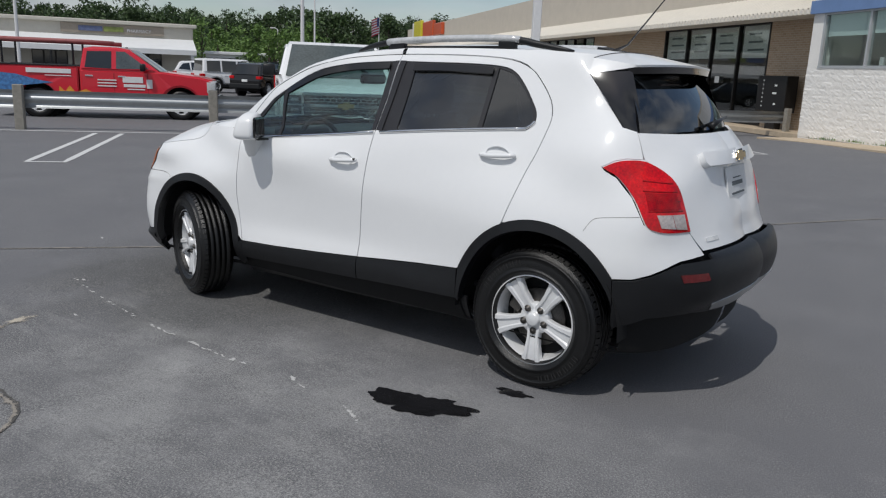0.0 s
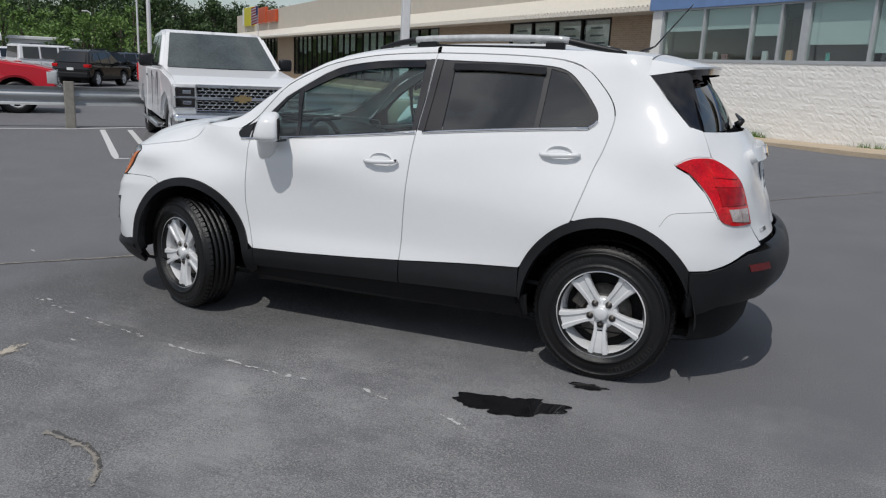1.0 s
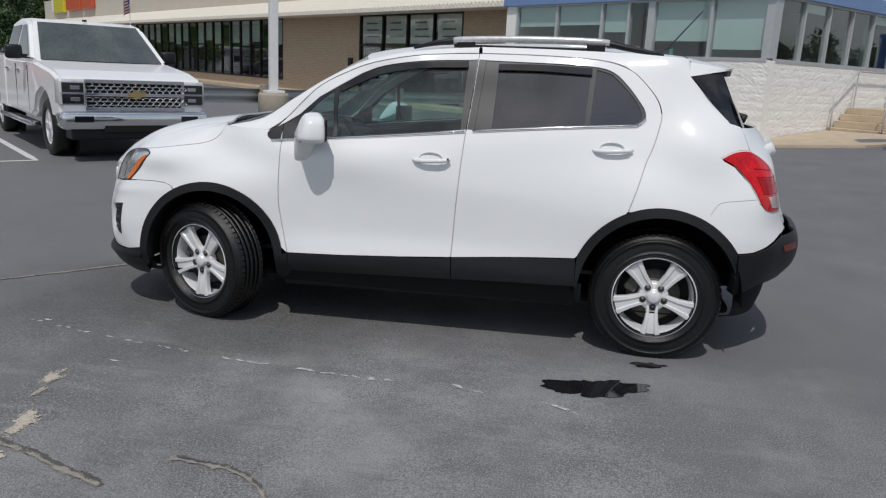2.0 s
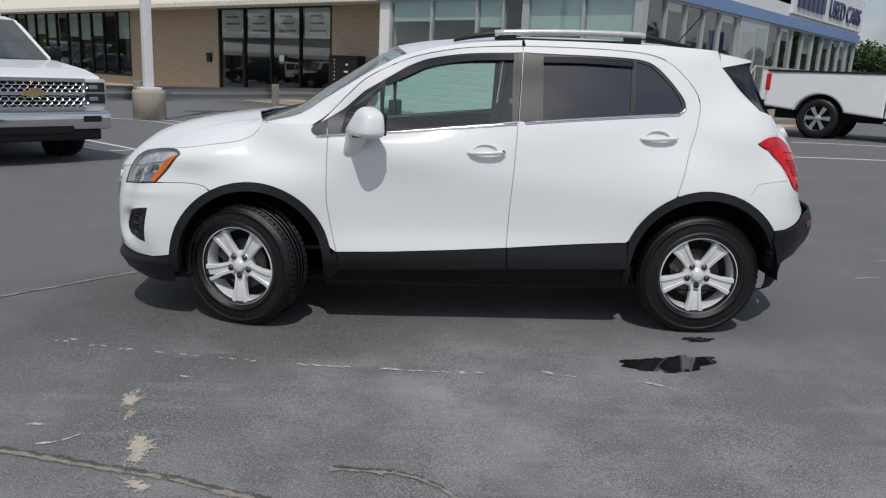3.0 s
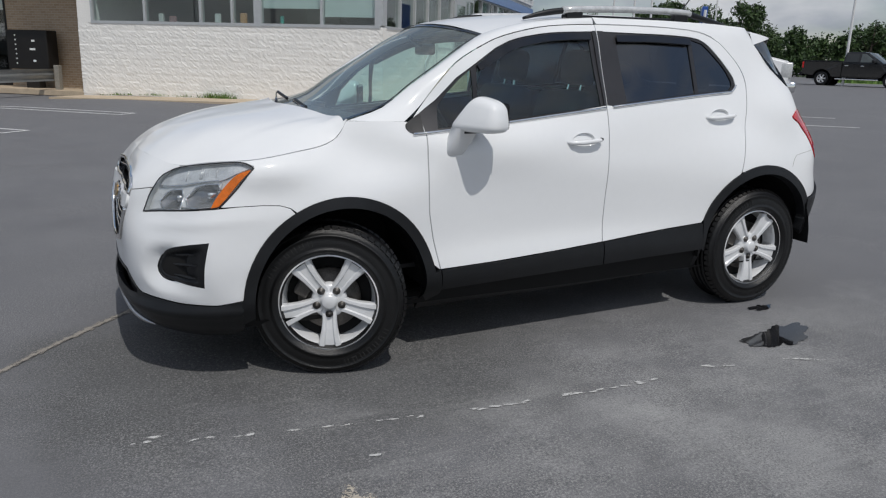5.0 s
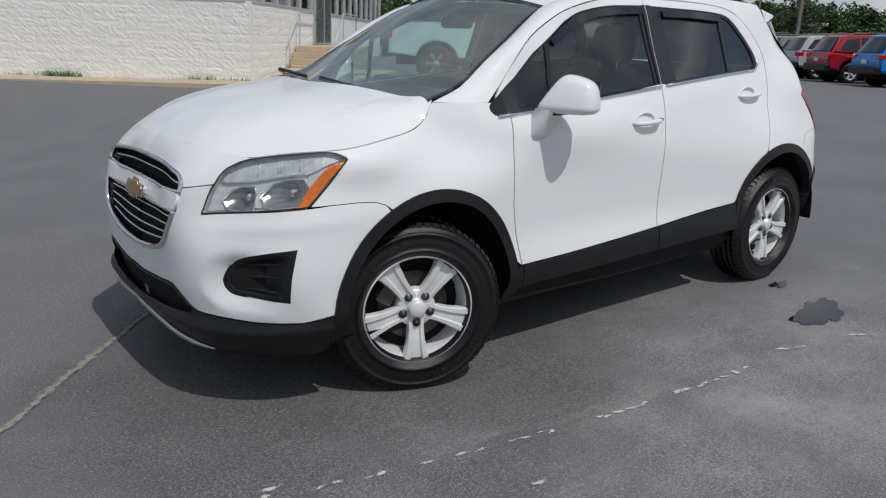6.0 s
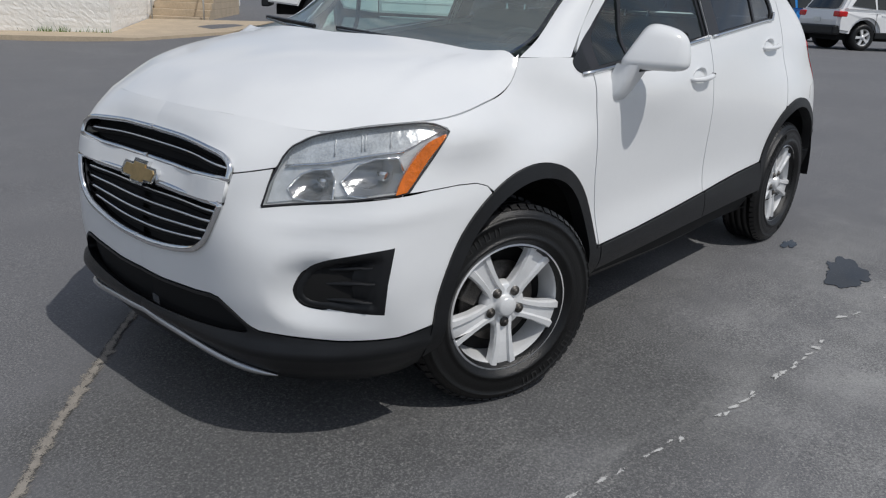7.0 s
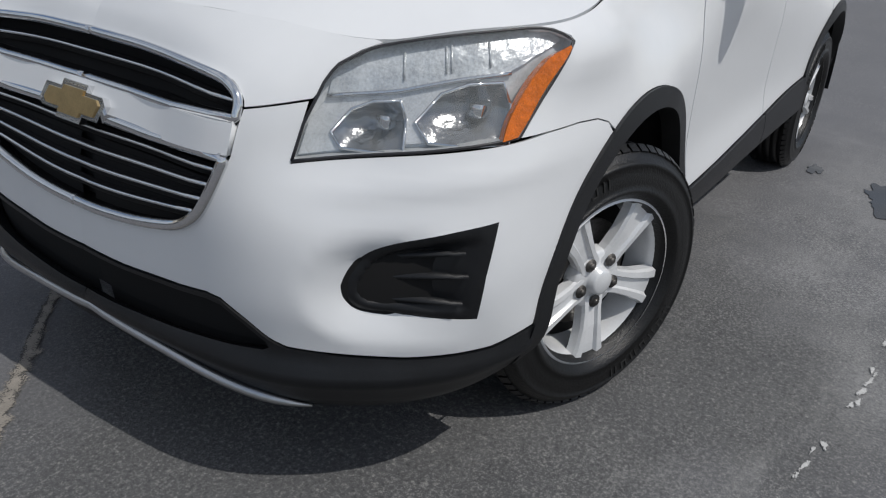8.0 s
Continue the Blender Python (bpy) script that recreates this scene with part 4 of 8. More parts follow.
BOWLGREY = mat("grey_lamp_bowl", (0.40, 0.40, 0.40), 0.16, 0.75, vary=0.2, scale=20, bump=0.25, bump_scale=25)


def hexagon(s, z, a, b):
    """A lamp opening with a slanted inner end and a square outer one."""
    return [(s + a * p, z + b * q) for p, q in ((0.95, 0.35), (0.80, 1.0), (0.1, 0.92), (-0.45, 0.60), (-0.95, -0.30), (-0.70, -0.92), (0.1, -1.0), (0.92, -0.96))]


def bowl_at(s0, z0, a, b):
    def at(s, z):
        r = np.clip(np.hypot((s - s0) / a, (z - z0) / b), 0, 1)
        off = -0.02 - 0.040 * (1 - r * r)
        p, q = skin(s, z, 0.0), skin(s, z, -1.0)
        return p + (q - p) * -off[:, None]
    return at


BOWLS = ((0.556, 0.794, 0.056, 0.043), (0.694, 0.820, 0.074, 0.053))
for sign in (1, -1):
    lamp = sheet("headlamp", LAMP, [], on_skin(-0.085), LAMPGREY, suv, 0.05, 0.0, "clear headlamp with an amber marker", sign)
    wall = []
    loop = dense(LAMP, 0.03)
    for s, z in loop:
        wall += [skin(s, z, 0.0)[0] * (1, sign, 1), skin(s, z, -0.085)[0] * (1, sign, 1)]
    n = len(loop)
    part("housing", from_lists(wall, [(2 * k, 2 * k + 1, 2 * ((k + 1) % n) + 1, 2 * ((k + 1) % n)) for k in range(n)]), LAMPGREY, lamp)
    sheet("lens", LAMP, [], on_skin(0.003), LENS, lamp, 0.03, 0.0, "clear plastic lens", sign).visible_shadow = False
    sheet("inner_panel", LAMP, [hexagon(*b) for b in BOWLS], on_skin(-0.030), SILVER, lamp, 0.03, 0.0, "silver lamp inner panel", sign)
    sheet("marker", AMB, [], on_skin(0.0055), AMBER, lamp, 0.02, 0.02, "amber side marker lens", sign)
    sheet("turn_strip", STRIP, [], on_skin(-0.022), PRISM, lamp, 0.02, 0.01, "ribbed clear upper strip", sign)
    low = front((0.556, 0.742), (0.561, 0.80)) + [(s, z - 0.004) for s, z in DIV] + side((1.752, 0.786), (1.86, 0.770))
    sheet("bezel", low, [hexagon(*b) for b in BOWLS], on_skin(-0.020), SILVER, lamp, 0.02, 0.012, "silver lamp bezel", sign)
    for s0, z0, a, b in BOWLS:
        hx = hexagon(s0, z0, a, b)
        bowl = sheet("reflector", hx, [], bowl_at(s0, z0, a, b), BOWLGREY, lamp, 0.014, 0.0, "chrome lamp bowl", sign)
        rim = [tuple(skin(s, z, -0.017)[0] * (1, sign, 1)) for s, z in hx]
        part("bowl_rim", tube(bmesh.new(), rim + rim[:1], 0.0038, 6), CHROME, bowl, smooth=True)
        c = skin(s0 + 0.024, z0 + 0.004, -0.036)[0] * (1, sign, 1)
        part("bulb_shield", bevelled_box(c[0] - 0.024, c[0] + 0.014, c[1] - 0.015, c[1] + 0.015, c[2] - 0.014, c[2] + 0.014, 0.007), CHROME, bowl, smooth=True)
    part("divider", tube(bmesh.new(), [tuple(skin(s, z - 0.001, -0.014)[0] * (1, sign, 1)) for s, z in curve(DIV, 4)], 0.0042, 6), CHROME, lamp, smooth=True)
    for s0 in (0.605, 0.668, 0.676, 0.735):
        z0, z1 = float(np.interp(s0, [p[0] for p in DIV], [p[1] for p in DIV])) + 0.012, float(np.interp(s0, (0.503, 0.525, 0.571, 0.67, 0.775), (0.868, 0.893, 0.917, 0.937, 0.952))) - 0.010
        part("lens_rib", tube(bmesh.new(), [tuple(skin(s0, z0, -0.020)[0] * (1, sign, 1)), tuple(skin(s0, z1, -0.020)[0] * (1, sign, 1))], 0.0022, 5), PRISM, lamp, smooth=True)
    rim = [tuple(skin(s, z, 0.001)[0] * (1, sign, 1)) for s, z in dense(LAMP, 0.025)]
    part("lamp_seal", tube(bmesh.new(), rim + rim[:1], 0.0030, 6), PILLAR, lamp, smooth=True)

# doors
fd = side(*[(x - 0.003, z) for x, z in DOOR_F]) + side((0.893, 1.062), (0.87, 1.100)) + side(*curve(FRAME_TOP, 3)) + side(*[(x + 0.003, z) for x, z in B_SEAM[1:]]) + side(*[(x, float(CLAD_TOP(x))) for x in (0.1, 0.45)])
both("front_door", fd, PAINT, suv, [side(*DLO_F[1:-1], (-0.222, 1.160), *[(x, float(BELT_Z(x)) + 0.001) for x in (0.1, 0.5, 0.78)], (0.875, 1.063))])
rd = side(*[(x - 0.003, z) for x, z in B_SEAM[::-1]]) + side(*curve(FRAME_REAR[1:], 3)) + side(*[p for p in arch("R", *RO, 80, 23.5, 16) if p[0] > -1.10]) + side(*[(x, float(CLAD_TOP(x))) for x in (-0.852, -0.6, -0.4)])
both("rear_door", rd, PAINT, suv, [side(*DLO_R)])
# painted flanges close the shut lines a little way in
SEAMGREY = mat("painted_flange", (0.42, 0.43, 0.44), 0.6, vary=0.03)
for line in (DOOR_F, B_SEAM[2:], [p for p in FRAME_REAR if p[1] < 1.30]):
    both("door_flange", side(*[(x + 0.010, z) for x, z in line]) + side(*[(x - 0.010, z) for x, z in line[::-1]]), SEAMGREY, suv, off=-0.004, h=0.02, lip=0.0)

# rear quarter with the D-pillar
q_arch = [p for p in arch("R", *RO, 66, 146, 24) if p[0] < -1.112]
quarter = side(*[(x - 0.006, z + (0.006 if z > 1.5 else 0)) for x, z in curve(FRAME_REAR, 3)]) + side(*q_arch) + side((-1.669, 0.606), (-1.75, 0.612), (-1.812, 0.634)) + [ry(0.70, 0.676), ry(0.66, 0.690), ry(0.515, 0.704), ry(0.575, 0.803), ry(0.70, 0.807)] + side((-1.812, 0.816), (-1.768, 0.850), (-1.70, 0.960), (-1.622, 1.037), (-1.565, 1.066), (-1.550, 1.082), (-1.60, 1.111), (-1.644, 1.122), (-1.700, 1.119)) + side((-1.649, 1.234)) + side((-1.59, 1.252), (-1.48, 1.37), (-1.378, 1.482), (-1.372, 1.572)) + side((-1.10, 1.590), (-0.7, 1.598), (-0.265, 1.600))
both("rear_quarter", quarter, PAINT, suv)

# strip of roof side above the front door, and the windscreen pillar
PIL_OUT = [skin(*sx(x + 0.003, z + 0.004))[0] for x, z in ((0.890, 1.104), *FRAME_TOP)]
PIL_IN = [(1.150, 0.735, 1.115), (0.965, 0.690, 1.165), (0.815, 0.660, 1.262), (0.664, 0.625, 1.350), (0.520, 0.590, 1.438), (0.385, 0.553, 1.505), (0.200, 0.540, 1.552), (0.0, 0.530, 1.580), (-0.262, 0.525, 1.598)]
for sign in (1, -1):
    o, i = sweep(PIL_OUT, 3), sweep(PIL_IN, 3)
    verts, faces, K = [], [], 5
    foot = [skin(*sx(0.893 + 0.260 * k / K, 1.108 + 0.008 * k / K))[0] for k in range(K + 1)]
    for r, (a, b) in enumerate(zip(o, i)):
        for k in range(K + 1):
            t = k / K
            p = a * (1 - t) + b * t
            n = np.array([0.35, 0.6, 0.7]) * 0.016 * 4 * t * (1 - t) * min(1, r / 3)
            p = p + (foot[k] - o[0] * (1 - t) - i[0] * t) * max(0, 1 - r / 4) ** 1.5
            verts.append((p + n) * (1, sign, 1))
    for r in range(len(o) - 1):
        for k in range(K):
            c = r * (K + 1) + k
            faces.append((c, c + 1, c + K + 2, c + K + 1))
    bm = from_lists(verts, faces)
    bmesh.ops.recalc_face_normals(bm, faces=bm.faces[:])
    part("windscreen_pillar", bm, PAINT, suv, smooth=True)

# roof
ROOF_C = cubic([-1.45, -1.2, -0.8, -0.3, 0.1, 0.34, 0.5], [1.588, 1.612, 1.634, 1.634, 1.612, 1.585, 1.553])
ROOF_E = cubic([-1.45, -1.2, -0.8, -0.3, 0.1, 0.34, 0.5], [1.552, 1.574, 1.594, 1.598, 1.570, 1.520, 1.48])


def roof_at(x, y):
    w = np.abs(np.asarray(y)) / 0.525
    c, e = ROOF_C(x), ROOF_E(x)
    return np.stack([x, y, c - (c - e) * w**2.4], 1)


rl = [(x, 0.525) for x in np.linspace(-1.37, 0.02, 12)] + [(0.20, 0.532), (0.385, 0.545), (0.43, 0.40), (0.465, 0.20), (0.475, 0.0)]
rl = rl + [(x, -y) for x, y in rl[::-1]][1:] + [(-1.37, 0.0)]
sheet("roof", rl, [], roof_at, PAINT, suv, 0.05, 0.0)

# windscreen
def shield_at(v, w):
    """v from the cowl up, w from -1 to 1 across."""
    E = np.array(sweep([np.array(p) for p in ((1.165, 0.720, 1.112), (0.955, 0.682, 1.170), (0.805, 0.652, 1.266), (0.655, 0.617, 1.353), (0.512, 0.582, 1.440), (0.385, 0.548, 1.500))], 4))
    t = np.clip(v, 0, 1) * (len(E) - 1)
    i = np.clip(t.astype(int), 0, len(E) - 2)
    e = E[i] + (E[i + 1] - E[i]) * (t - i)[:, None]
    bow = (0.13 - 0.04 * v) * (1 - w**2)
    return np.stack([e[:, 0] + bow, e[:, 1] * w, e[:, 2] + (0.002 + 0.05 * v) * (1 - w**2)], 1)


sheet("windscreen", [(0.0, -1.0), (0.0, 1.0), (1.0, 1.0), (1.0, -1.0)], [], shield_at, SHIELD, suv, 0.08, 0.0, "curved windscreen glass")
for w0, w1 in ((-1.0, -0.982), (0.982, 1.0)):
    sheet("screen_edge", [(0.0, w0), (0.0, w1), (1.0, w1), (1.0, w0)], [], lambda v, w: shield_at(v, w) + (0.003, 0, 0.003), GLOSSBLACK, suv, 0.06, 0.0)
sheet("screen_edge", [(0.975, -1.0), (0.975, 1.0), (1.0, 1.0), (1.0, -1.0)], [], lambda v, w: shield_at(v, w) + (0.003, 0, 0.003), GLOSSBLACK, suv, 0.06, 0.0)
# scuttle panel with the wipers
cowl = [(1.168, 0.745), (1.20, 0.60), (1.25, 0.40), (1.285, 0.20), (1.295, 0.0)]
inner = [(1.10, 0.72), (1.12, 0.60), (1.18, 0.40), (1.215, 0.20), (1.22, 0.0)]
cl = curve(cowl, 3) + curve(inner, 3)[::-1]
for sign in (1, -1):
    sheet("scuttle", cl, [], lambda x, y: np.stack([x, y, hood_z(x, y) * 0 + 1.105 + 0.016 * (1.29 - x)], 1), TRIM, suv, 0.05, 0.02, sign=sign)
for a, b in (((1.235, 0.47, 1.128), (1.175, -0.12, 1.150)), ((1.27, -0.10, 1.128), (1.15, -0.62, 1.165))):
    w = part("wiper", tube(bmesh.new(), [a, [(p + q) / 2 for p, q in zip(a, b)], b], [0.010, 0.008, 0.004], 6), GLOSSBLACK, suv, "black wiper arm", True)
    part("wiper_blade", tube(bmesh.new(), [(b[0] + 0.02, b[1] + 0.35, b[2] - 0.012), (b[0] - 0.015, b[1] - 0.02, b[2] + 0.004)], 0.009, 5), TRIM, w)

# side glass, black surrounds, belt strip and rain visors
for sign in (1, -1):
    surround = sheet("window_surround", side(*DLO_F), [side(*WIN_F), side(*WIN_Q)], on_skin(-0.006), PILLAR, suv, 0.03, 0.01, "charcoal window surround", sign)
    sheet("window_surround", side(*DLO_R), [side(*WIN_R), side(*WIN_C)], on_skin(-0.006), PILLAR, suv, 0.03, 0.01, "charcoal window surround", sign)
    sheet("front_window", side(*WIN_F), [], on_skin(-0.012), CLEAR, suv, 0.06, 0.0, "clear green-tinted door window", sign)
    sheet("quarter_window", side(*WIN_Q), [], on_skin(-0.012), CLEAR, suv, 0.06, 0.0, "small clear fixed window", sign)
    sheet("rear_window", side(*WIN_R), [], on_skin(-0.012), PRIVACY, suv, 0.06, 0.0, "dark privacy glass window", sign)
    sheet("rear_quarter_window", side(*WIN_C), [], on_skin(-0.012), PRIVACY, suv, 0.06, 0.0, "dark privacy quarter window", sign)
    for xs in (np.linspace(0.862, -0.222, 16), np.linspace(-0.265, -1.125, 12)):
        pts = [skin(*sx(x, float(BELT_Z(x)) - 0.002), 0.004)[0] * (1, sign, 1) for x in xs]
        part("belt_strip", tube(bmesh.new(), pts, 0.008, 6), CHROME, suv, "thin bright belt moulding", True)
    up = curve([(-1.125, float(BELT_Z(-1.125))), (-1.150, 1.240), (-1.163, 1.256)], 4)
    part("belt_strip", tube(bmesh.new(), [skin(*sx(x, z), 0.004)[0] * (1, sign, 1) for x, z in up], 0.007, 6), CHROME, suv, smooth=True)
    v1 = side(*curve([(0.50, 1.358), (0.382, 1.428), (0.259, 1.474), (0.042, 1.508), (-0.205, 1.521)], 4)) + side(*curve([(-0.205, 1.488), (0.04, 1.476), (0.25, 1.440), (0.37, 1.390), (0.485, 1.332)], 4))
    v2 = side(*curve([(-0.37, 1.512), (-0.60, 1.515), (-0.872, 1.505)], 4)) + side(*curve([(-0.872, 1.472), (-0.60, 1.482), (-0.37, 1.480)], 4))
    for v in (v1, v2):
        sheet("rain_visor", v, [], on_skin(0.012), GLOSSBLACK, suv, 0.03, 0.015, "smoked black rain visor", sign)

# the pillar between the doors and the corner ahead of the front door are covered in charcoal film
for sign in (1, -1):
    sheet("pillar_film", side((-0.215, 1.160), (-0.222, 1.35), (-0.226, 1.530), (-0.2515, 1.532), (-0.240, 1.35), (-0.2265, 1.163)), [], on_skin(0.0015), PILLAR, suv, 0.03, 0.004, sign=sign)
    sheet("pillar_film", side((-0.2335, 1.163), (-0.248, 1.35), (-0.2595, 1.532), (-0.30, 1.531), (-0.285, 1.35), (-0.272, 1.160)), [], on_skin(0.0015), PILLAR, suv, 0.03, 0.004, sign=sign)
    sheet("corner_film", side(*curve([(0.845, 1.057), (0.874, 1.062), (0.892, 1.080), (0.889, 1.099), (0.865, 1.114)], 3), (0.809, 1.146), (0.809, 1.062)), [], on_skin(0.004), TRIM, suv, 0.03, 0.006, sign=sign)

# cladding: sills and arch rings
sill = side(*[(x, float(CLAD_TOP(x)) - 0.004) for x in (0.745, 0.4, 0.1, -0.187)]) + side((-0.190, 0.352), (0.25, 0.340), (0.735, 0.325))
sill2 = side(*[(x, float(CLAD_TOP(x)) - 0.004) for x in (-0.193, -0.4, -0.6, -0.856)]) + side((-0.862, 0.372), (-0.5, 0.364), (-0.196, 0.353))
both("sill_cladding", sill, TRIM, suv, off=0.010, label="black sill cladding")
both("sill_cladding", sill2, TRIM, suv, off=0.010, label="black sill cladding")
both("rocker", side((0.80, 0.330), (0.25, 0.342), (-0.50, 0.366), (-0.90, 0.376), (-0.90, 0.235), (0.0, 0.225), (0.82, 0.205)), TRIM, suv, off=-0.035)
ring_f = side(*arch("F", *FO, 6, 172, 34)) + side((0.752, 0.43), (0.735, 0.325), (0.742, 0.30), (0.80, 0.265)) + side(*arch("F", *FI, -8, 188, 34)[::-1]) + side((1.650, 0.27))
both("front_arch_cladding", ring_f, TRIM, suv, off=0.009, h=0.022, lip=0.05, label="black wheel arch cladding")
ring_r = side(*arch("R", *RO, 23.5, 146, 34)) + side((-1.668, 0.592), (-1.672, 0.45), (-1.668, 0.385)) + side(*arch("R", *RI, 2, 171, 34)[::-1]) + side((-0.860, 0.372))
both("rear_arch_cladding", ring_r, TRIM, suv, off=0.009, h=0.022, lip=0.05, label="black wheel arch cladding")
S_OUT, S_IN = ry(0.72, 0.6)[0], ry(0.50, 0.6)[0]


def shelf_at(lift=0.0):
    """The rear bumper stands out from the tailgate, with a level shelf along its top."""
    def at(a, z):
        p, q = skin(a, z), skin(a, z, -1.0)
        k = np.clip((a - S_OUT) / (S_IN - S_OUT), 0, 1)
        k = k * k * (3 - 2 * k)
        off = 0.014 + lift + 0.036 * k * np.clip((0.722 - z) / 0.016, 0, 1) * np.clip((z - 0.40) / 0.10, 0.35, 1)
        return p + (p - q) * off[:, None]
    return at


REAR_LOW = side((-1.6695, 0.600), (-1.75, 0.606), (-1.815, 0.628)) + [ry(0.70, 0.670), ry(0.66, 0.684), ry(0.51, 0.698), ry(0.505, 0.716), ry(0.30, 0.720), ry(0.0, 0.722), ry(0.0, 0.425), ry(0.35, 0.425), ry(0.56, 0.445)] + side((-1.80, 0.432), (-1.745, 0.405), (-1.6705, 0.378))
for sign in (1, -1):
    sheet("rear_bumper", REAR_LOW, [], shelf_at(), TRIM, suv, 0.02, 0.012, "black rear bumper", sign)
    sheet("bumper_skid", [ry(0.48, 0.485), ry(0.25, 0.515), ry(0.0, 0.52), ry(0.0, 0.43), ry(0.30, 0.43), ry(0.44, 0.44)], [], shelf_at(0.004), SATIN, suv, 0.03, 0.008, "satin silver skid plate", sign)
    sheet("reflector", [ry(0.68, 0.636), ry(0.56, 0.642), ry(0.55, 0.608), ry(0.67, 0.602)], [], shelf_at(0.004), REDDARK, suv, 0.03, 0.006, "dark red bumper reflector", sign)

# tailgate, rear lamps, rear glass, spoiler
gate = [ry(0.0, 1.222), ry(0.40, 1.222)] + side((-1.653, 1.230), (-1.706, 1.116)) + [ry(0.625, 1.073), ry(0.604, 1.012), ry(0.593, 0.927), ry(0.578, 0.812), ry(0.512, 0.722), ry(0.30, 0.726), ry(0.0, 0.728)]
both("tailgate", gate, PAINT, suv, h=0.03)
for sign in (1, -1):
    seam = [tuple(skin(q, z, 0.0006)[0] * (1, sign, 1)) for q, z in curve(side((-1.520, 0.800), (-1.546, 0.843), (-1.574, 0.862), (-1.65, 0.873), (-1.748, 0.882)), 4)]
    part("bumper_seam", tube(bmesh.new(), seam, 0.0011, 5), LINING, suv)
both("plate_garnish", [ry(0.0, 1.085), ry(0.36, 1.088), ry(0.375, 1.105), ry(0.37, 1.148), ry(0.0, 1.153)], PAINT, suv, off=0.036, lip=0.036)
REDDEEP = mat("deep_red_lens", (0.50, 0.002, 0.006), 0.1, scale=24, coat=0.4, spec=0.2, alt=(0.16, 0.0, 0.002))
TAIL = curve(side((-1.557, 1.080), (-1.60, 1.103), (-1.644, 1.114), (-1.71, 1.110)) + [ry(0.62, 1.066), ry(0.598, 1.009), ry(0.587, 0.927), ry(0.571, 0.814)], 4) + curve([ry(0.575, 0.811), ry(0.70, 0.815)] + side((-1.809, 0.826), (-1.775, 0.853), (-1.706, 0.963), (-1.629, 1.040), (-1.575, 1.069)), 4)
for sign in (1, -1):
    tl = sheet("tail_lamp", TAIL, [], on_skin(0.005), REDLENS, suv, 0.02, 0.012, "red tail lamp with a clear reversing lens", sign)
    mid = np.mean(np.array(TAIL), 0)
    sheet("lamp_pocket", [tuple(mid + (np.array(q) - mid) * 1.05) for q in TAIL], [], on_skin(-0.003), PAINT, suv, 0.03, 0.0, sign=sign)
    sheet("brake_lens", [ry(0.612, 0.912), ry(0.622, 0.980), ry(0.733, 0.984), ry(0.752, 0.915)], [], on_skin(0.0075), REDDEEP, tl, 0.02, 0.003, "deep red brake lens", sign)
    sheet("reversing_lens", [ry(0.592, 0.822), ry(0.600, 0.890), ry(0.735, 0.893), ry(0.728, 0.838)], [], on_skin(0.008), CLEARLENS, tl, 0.02, 0.004, "clear ribbed reversing lens", sign)
    for y0, z0, y1, z1 in ((0.615, 0.985, 0.735, 0.990), (0.605, 0.905, 0.755, 0.908), (0.622, 1.020, 0.715, 1.032), (0.610, 0.946, 0.742, 0.950), (0.660, 0.826, 0.672, 0.890)):
        a, b = ry(y0, z0), ry(y1, z1)
        part("lamp_rib", tube(bmesh.new(), [skin(a[0] + (b[0] - a[0]) * k / 5, a[1] + (b[1] - a[1]) * k / 5, 0.005)[0] * (1, sign, 1) for k in range(6)], 0.0035, 5), REDDEEP, tl, smooth=True)


def gate_glass(v, w):
    """v up the glass, w across."""
    lo = np.stack([-1.745 + 0.085 * w**2, 0.635 * w, np.full_like(w, 1.225)], 1)
    hi = np.stack([-1.555 + 0.06 * w**2, 0.505 * w, np.full_like(w, 1.500)], 1)
    p = lo + (hi - lo) * v[:, None]
    p[:, 0] -= 0.02 * 4 * v * (1 - v)
    return p


sheet("rear_glass", [(0.0, -1.0), (0.0, 1.0), (1.0, 1.0), (1.0, -1.0)], [], gate_glass, PRIVACY, suv, 0.08, 0.0, "dark rear window")
wedge = [(0, 0), (1, 0), (1, 1), (0, 1)]
for sign in (1, -1):
    def wedge_at(a, b, sign=sign):
        lo = np.array([skin(*sx(-1.595, 1.25), 0.001)[0], (-1.655, 0.628, 1.228), (-1.667, 0.600, 1.226)])
        hi = np.array([skin(*sx(-1.382, 1.482), 0.001)[0], (-1.462, 0.556, 1.494), (-1.550, 0.510, 1.506)])
        t = np.clip(a * 2, 0, 2)
        i = np.clip(t.astype(int), 0, 1)
        l = lo[i] + (lo[i + 1] - lo[i]) * (t - i)[:, None]
        u = hi[i] + (hi[i + 1] - hi[i]) * (t - i)[:, None]
        return l + (u - l) * b[:, None]
    sheet("rear_pillar_trim", wedge, [], wedge_at, GLOSSBLACK, suv, 0.1, 0.0, "gloss black rear pillar trim", sign)


def spoiler_at(v, w):
    x = -1.375 - (0.280 - 0.055 * w**2 - 0.03 * w**6) * v
    y = (0.548 - 0.030 * v) * w
    root = np.full_like(v, -1.375)
    z0 = ROOF_C(root) - (ROOF_C(root) - ROOF_E(root)) * np.abs(y / 0.525) ** 2.4
    return np.stack([x, y, z0 + (1.538 - 0.012 * w**2 - z0) * v], 1)


def spoiler_cheek(v, w):
    """From the spoiler's edge down to the black blade."""
    top = spoiler_at(v, np.ones_like(v))
    low = np.array((-1.374, 0.592, 1.481)) + np.array((-0.196, -0.076, 0.036)) * v[:, None]
    return top + (low - top) * w[:, None]


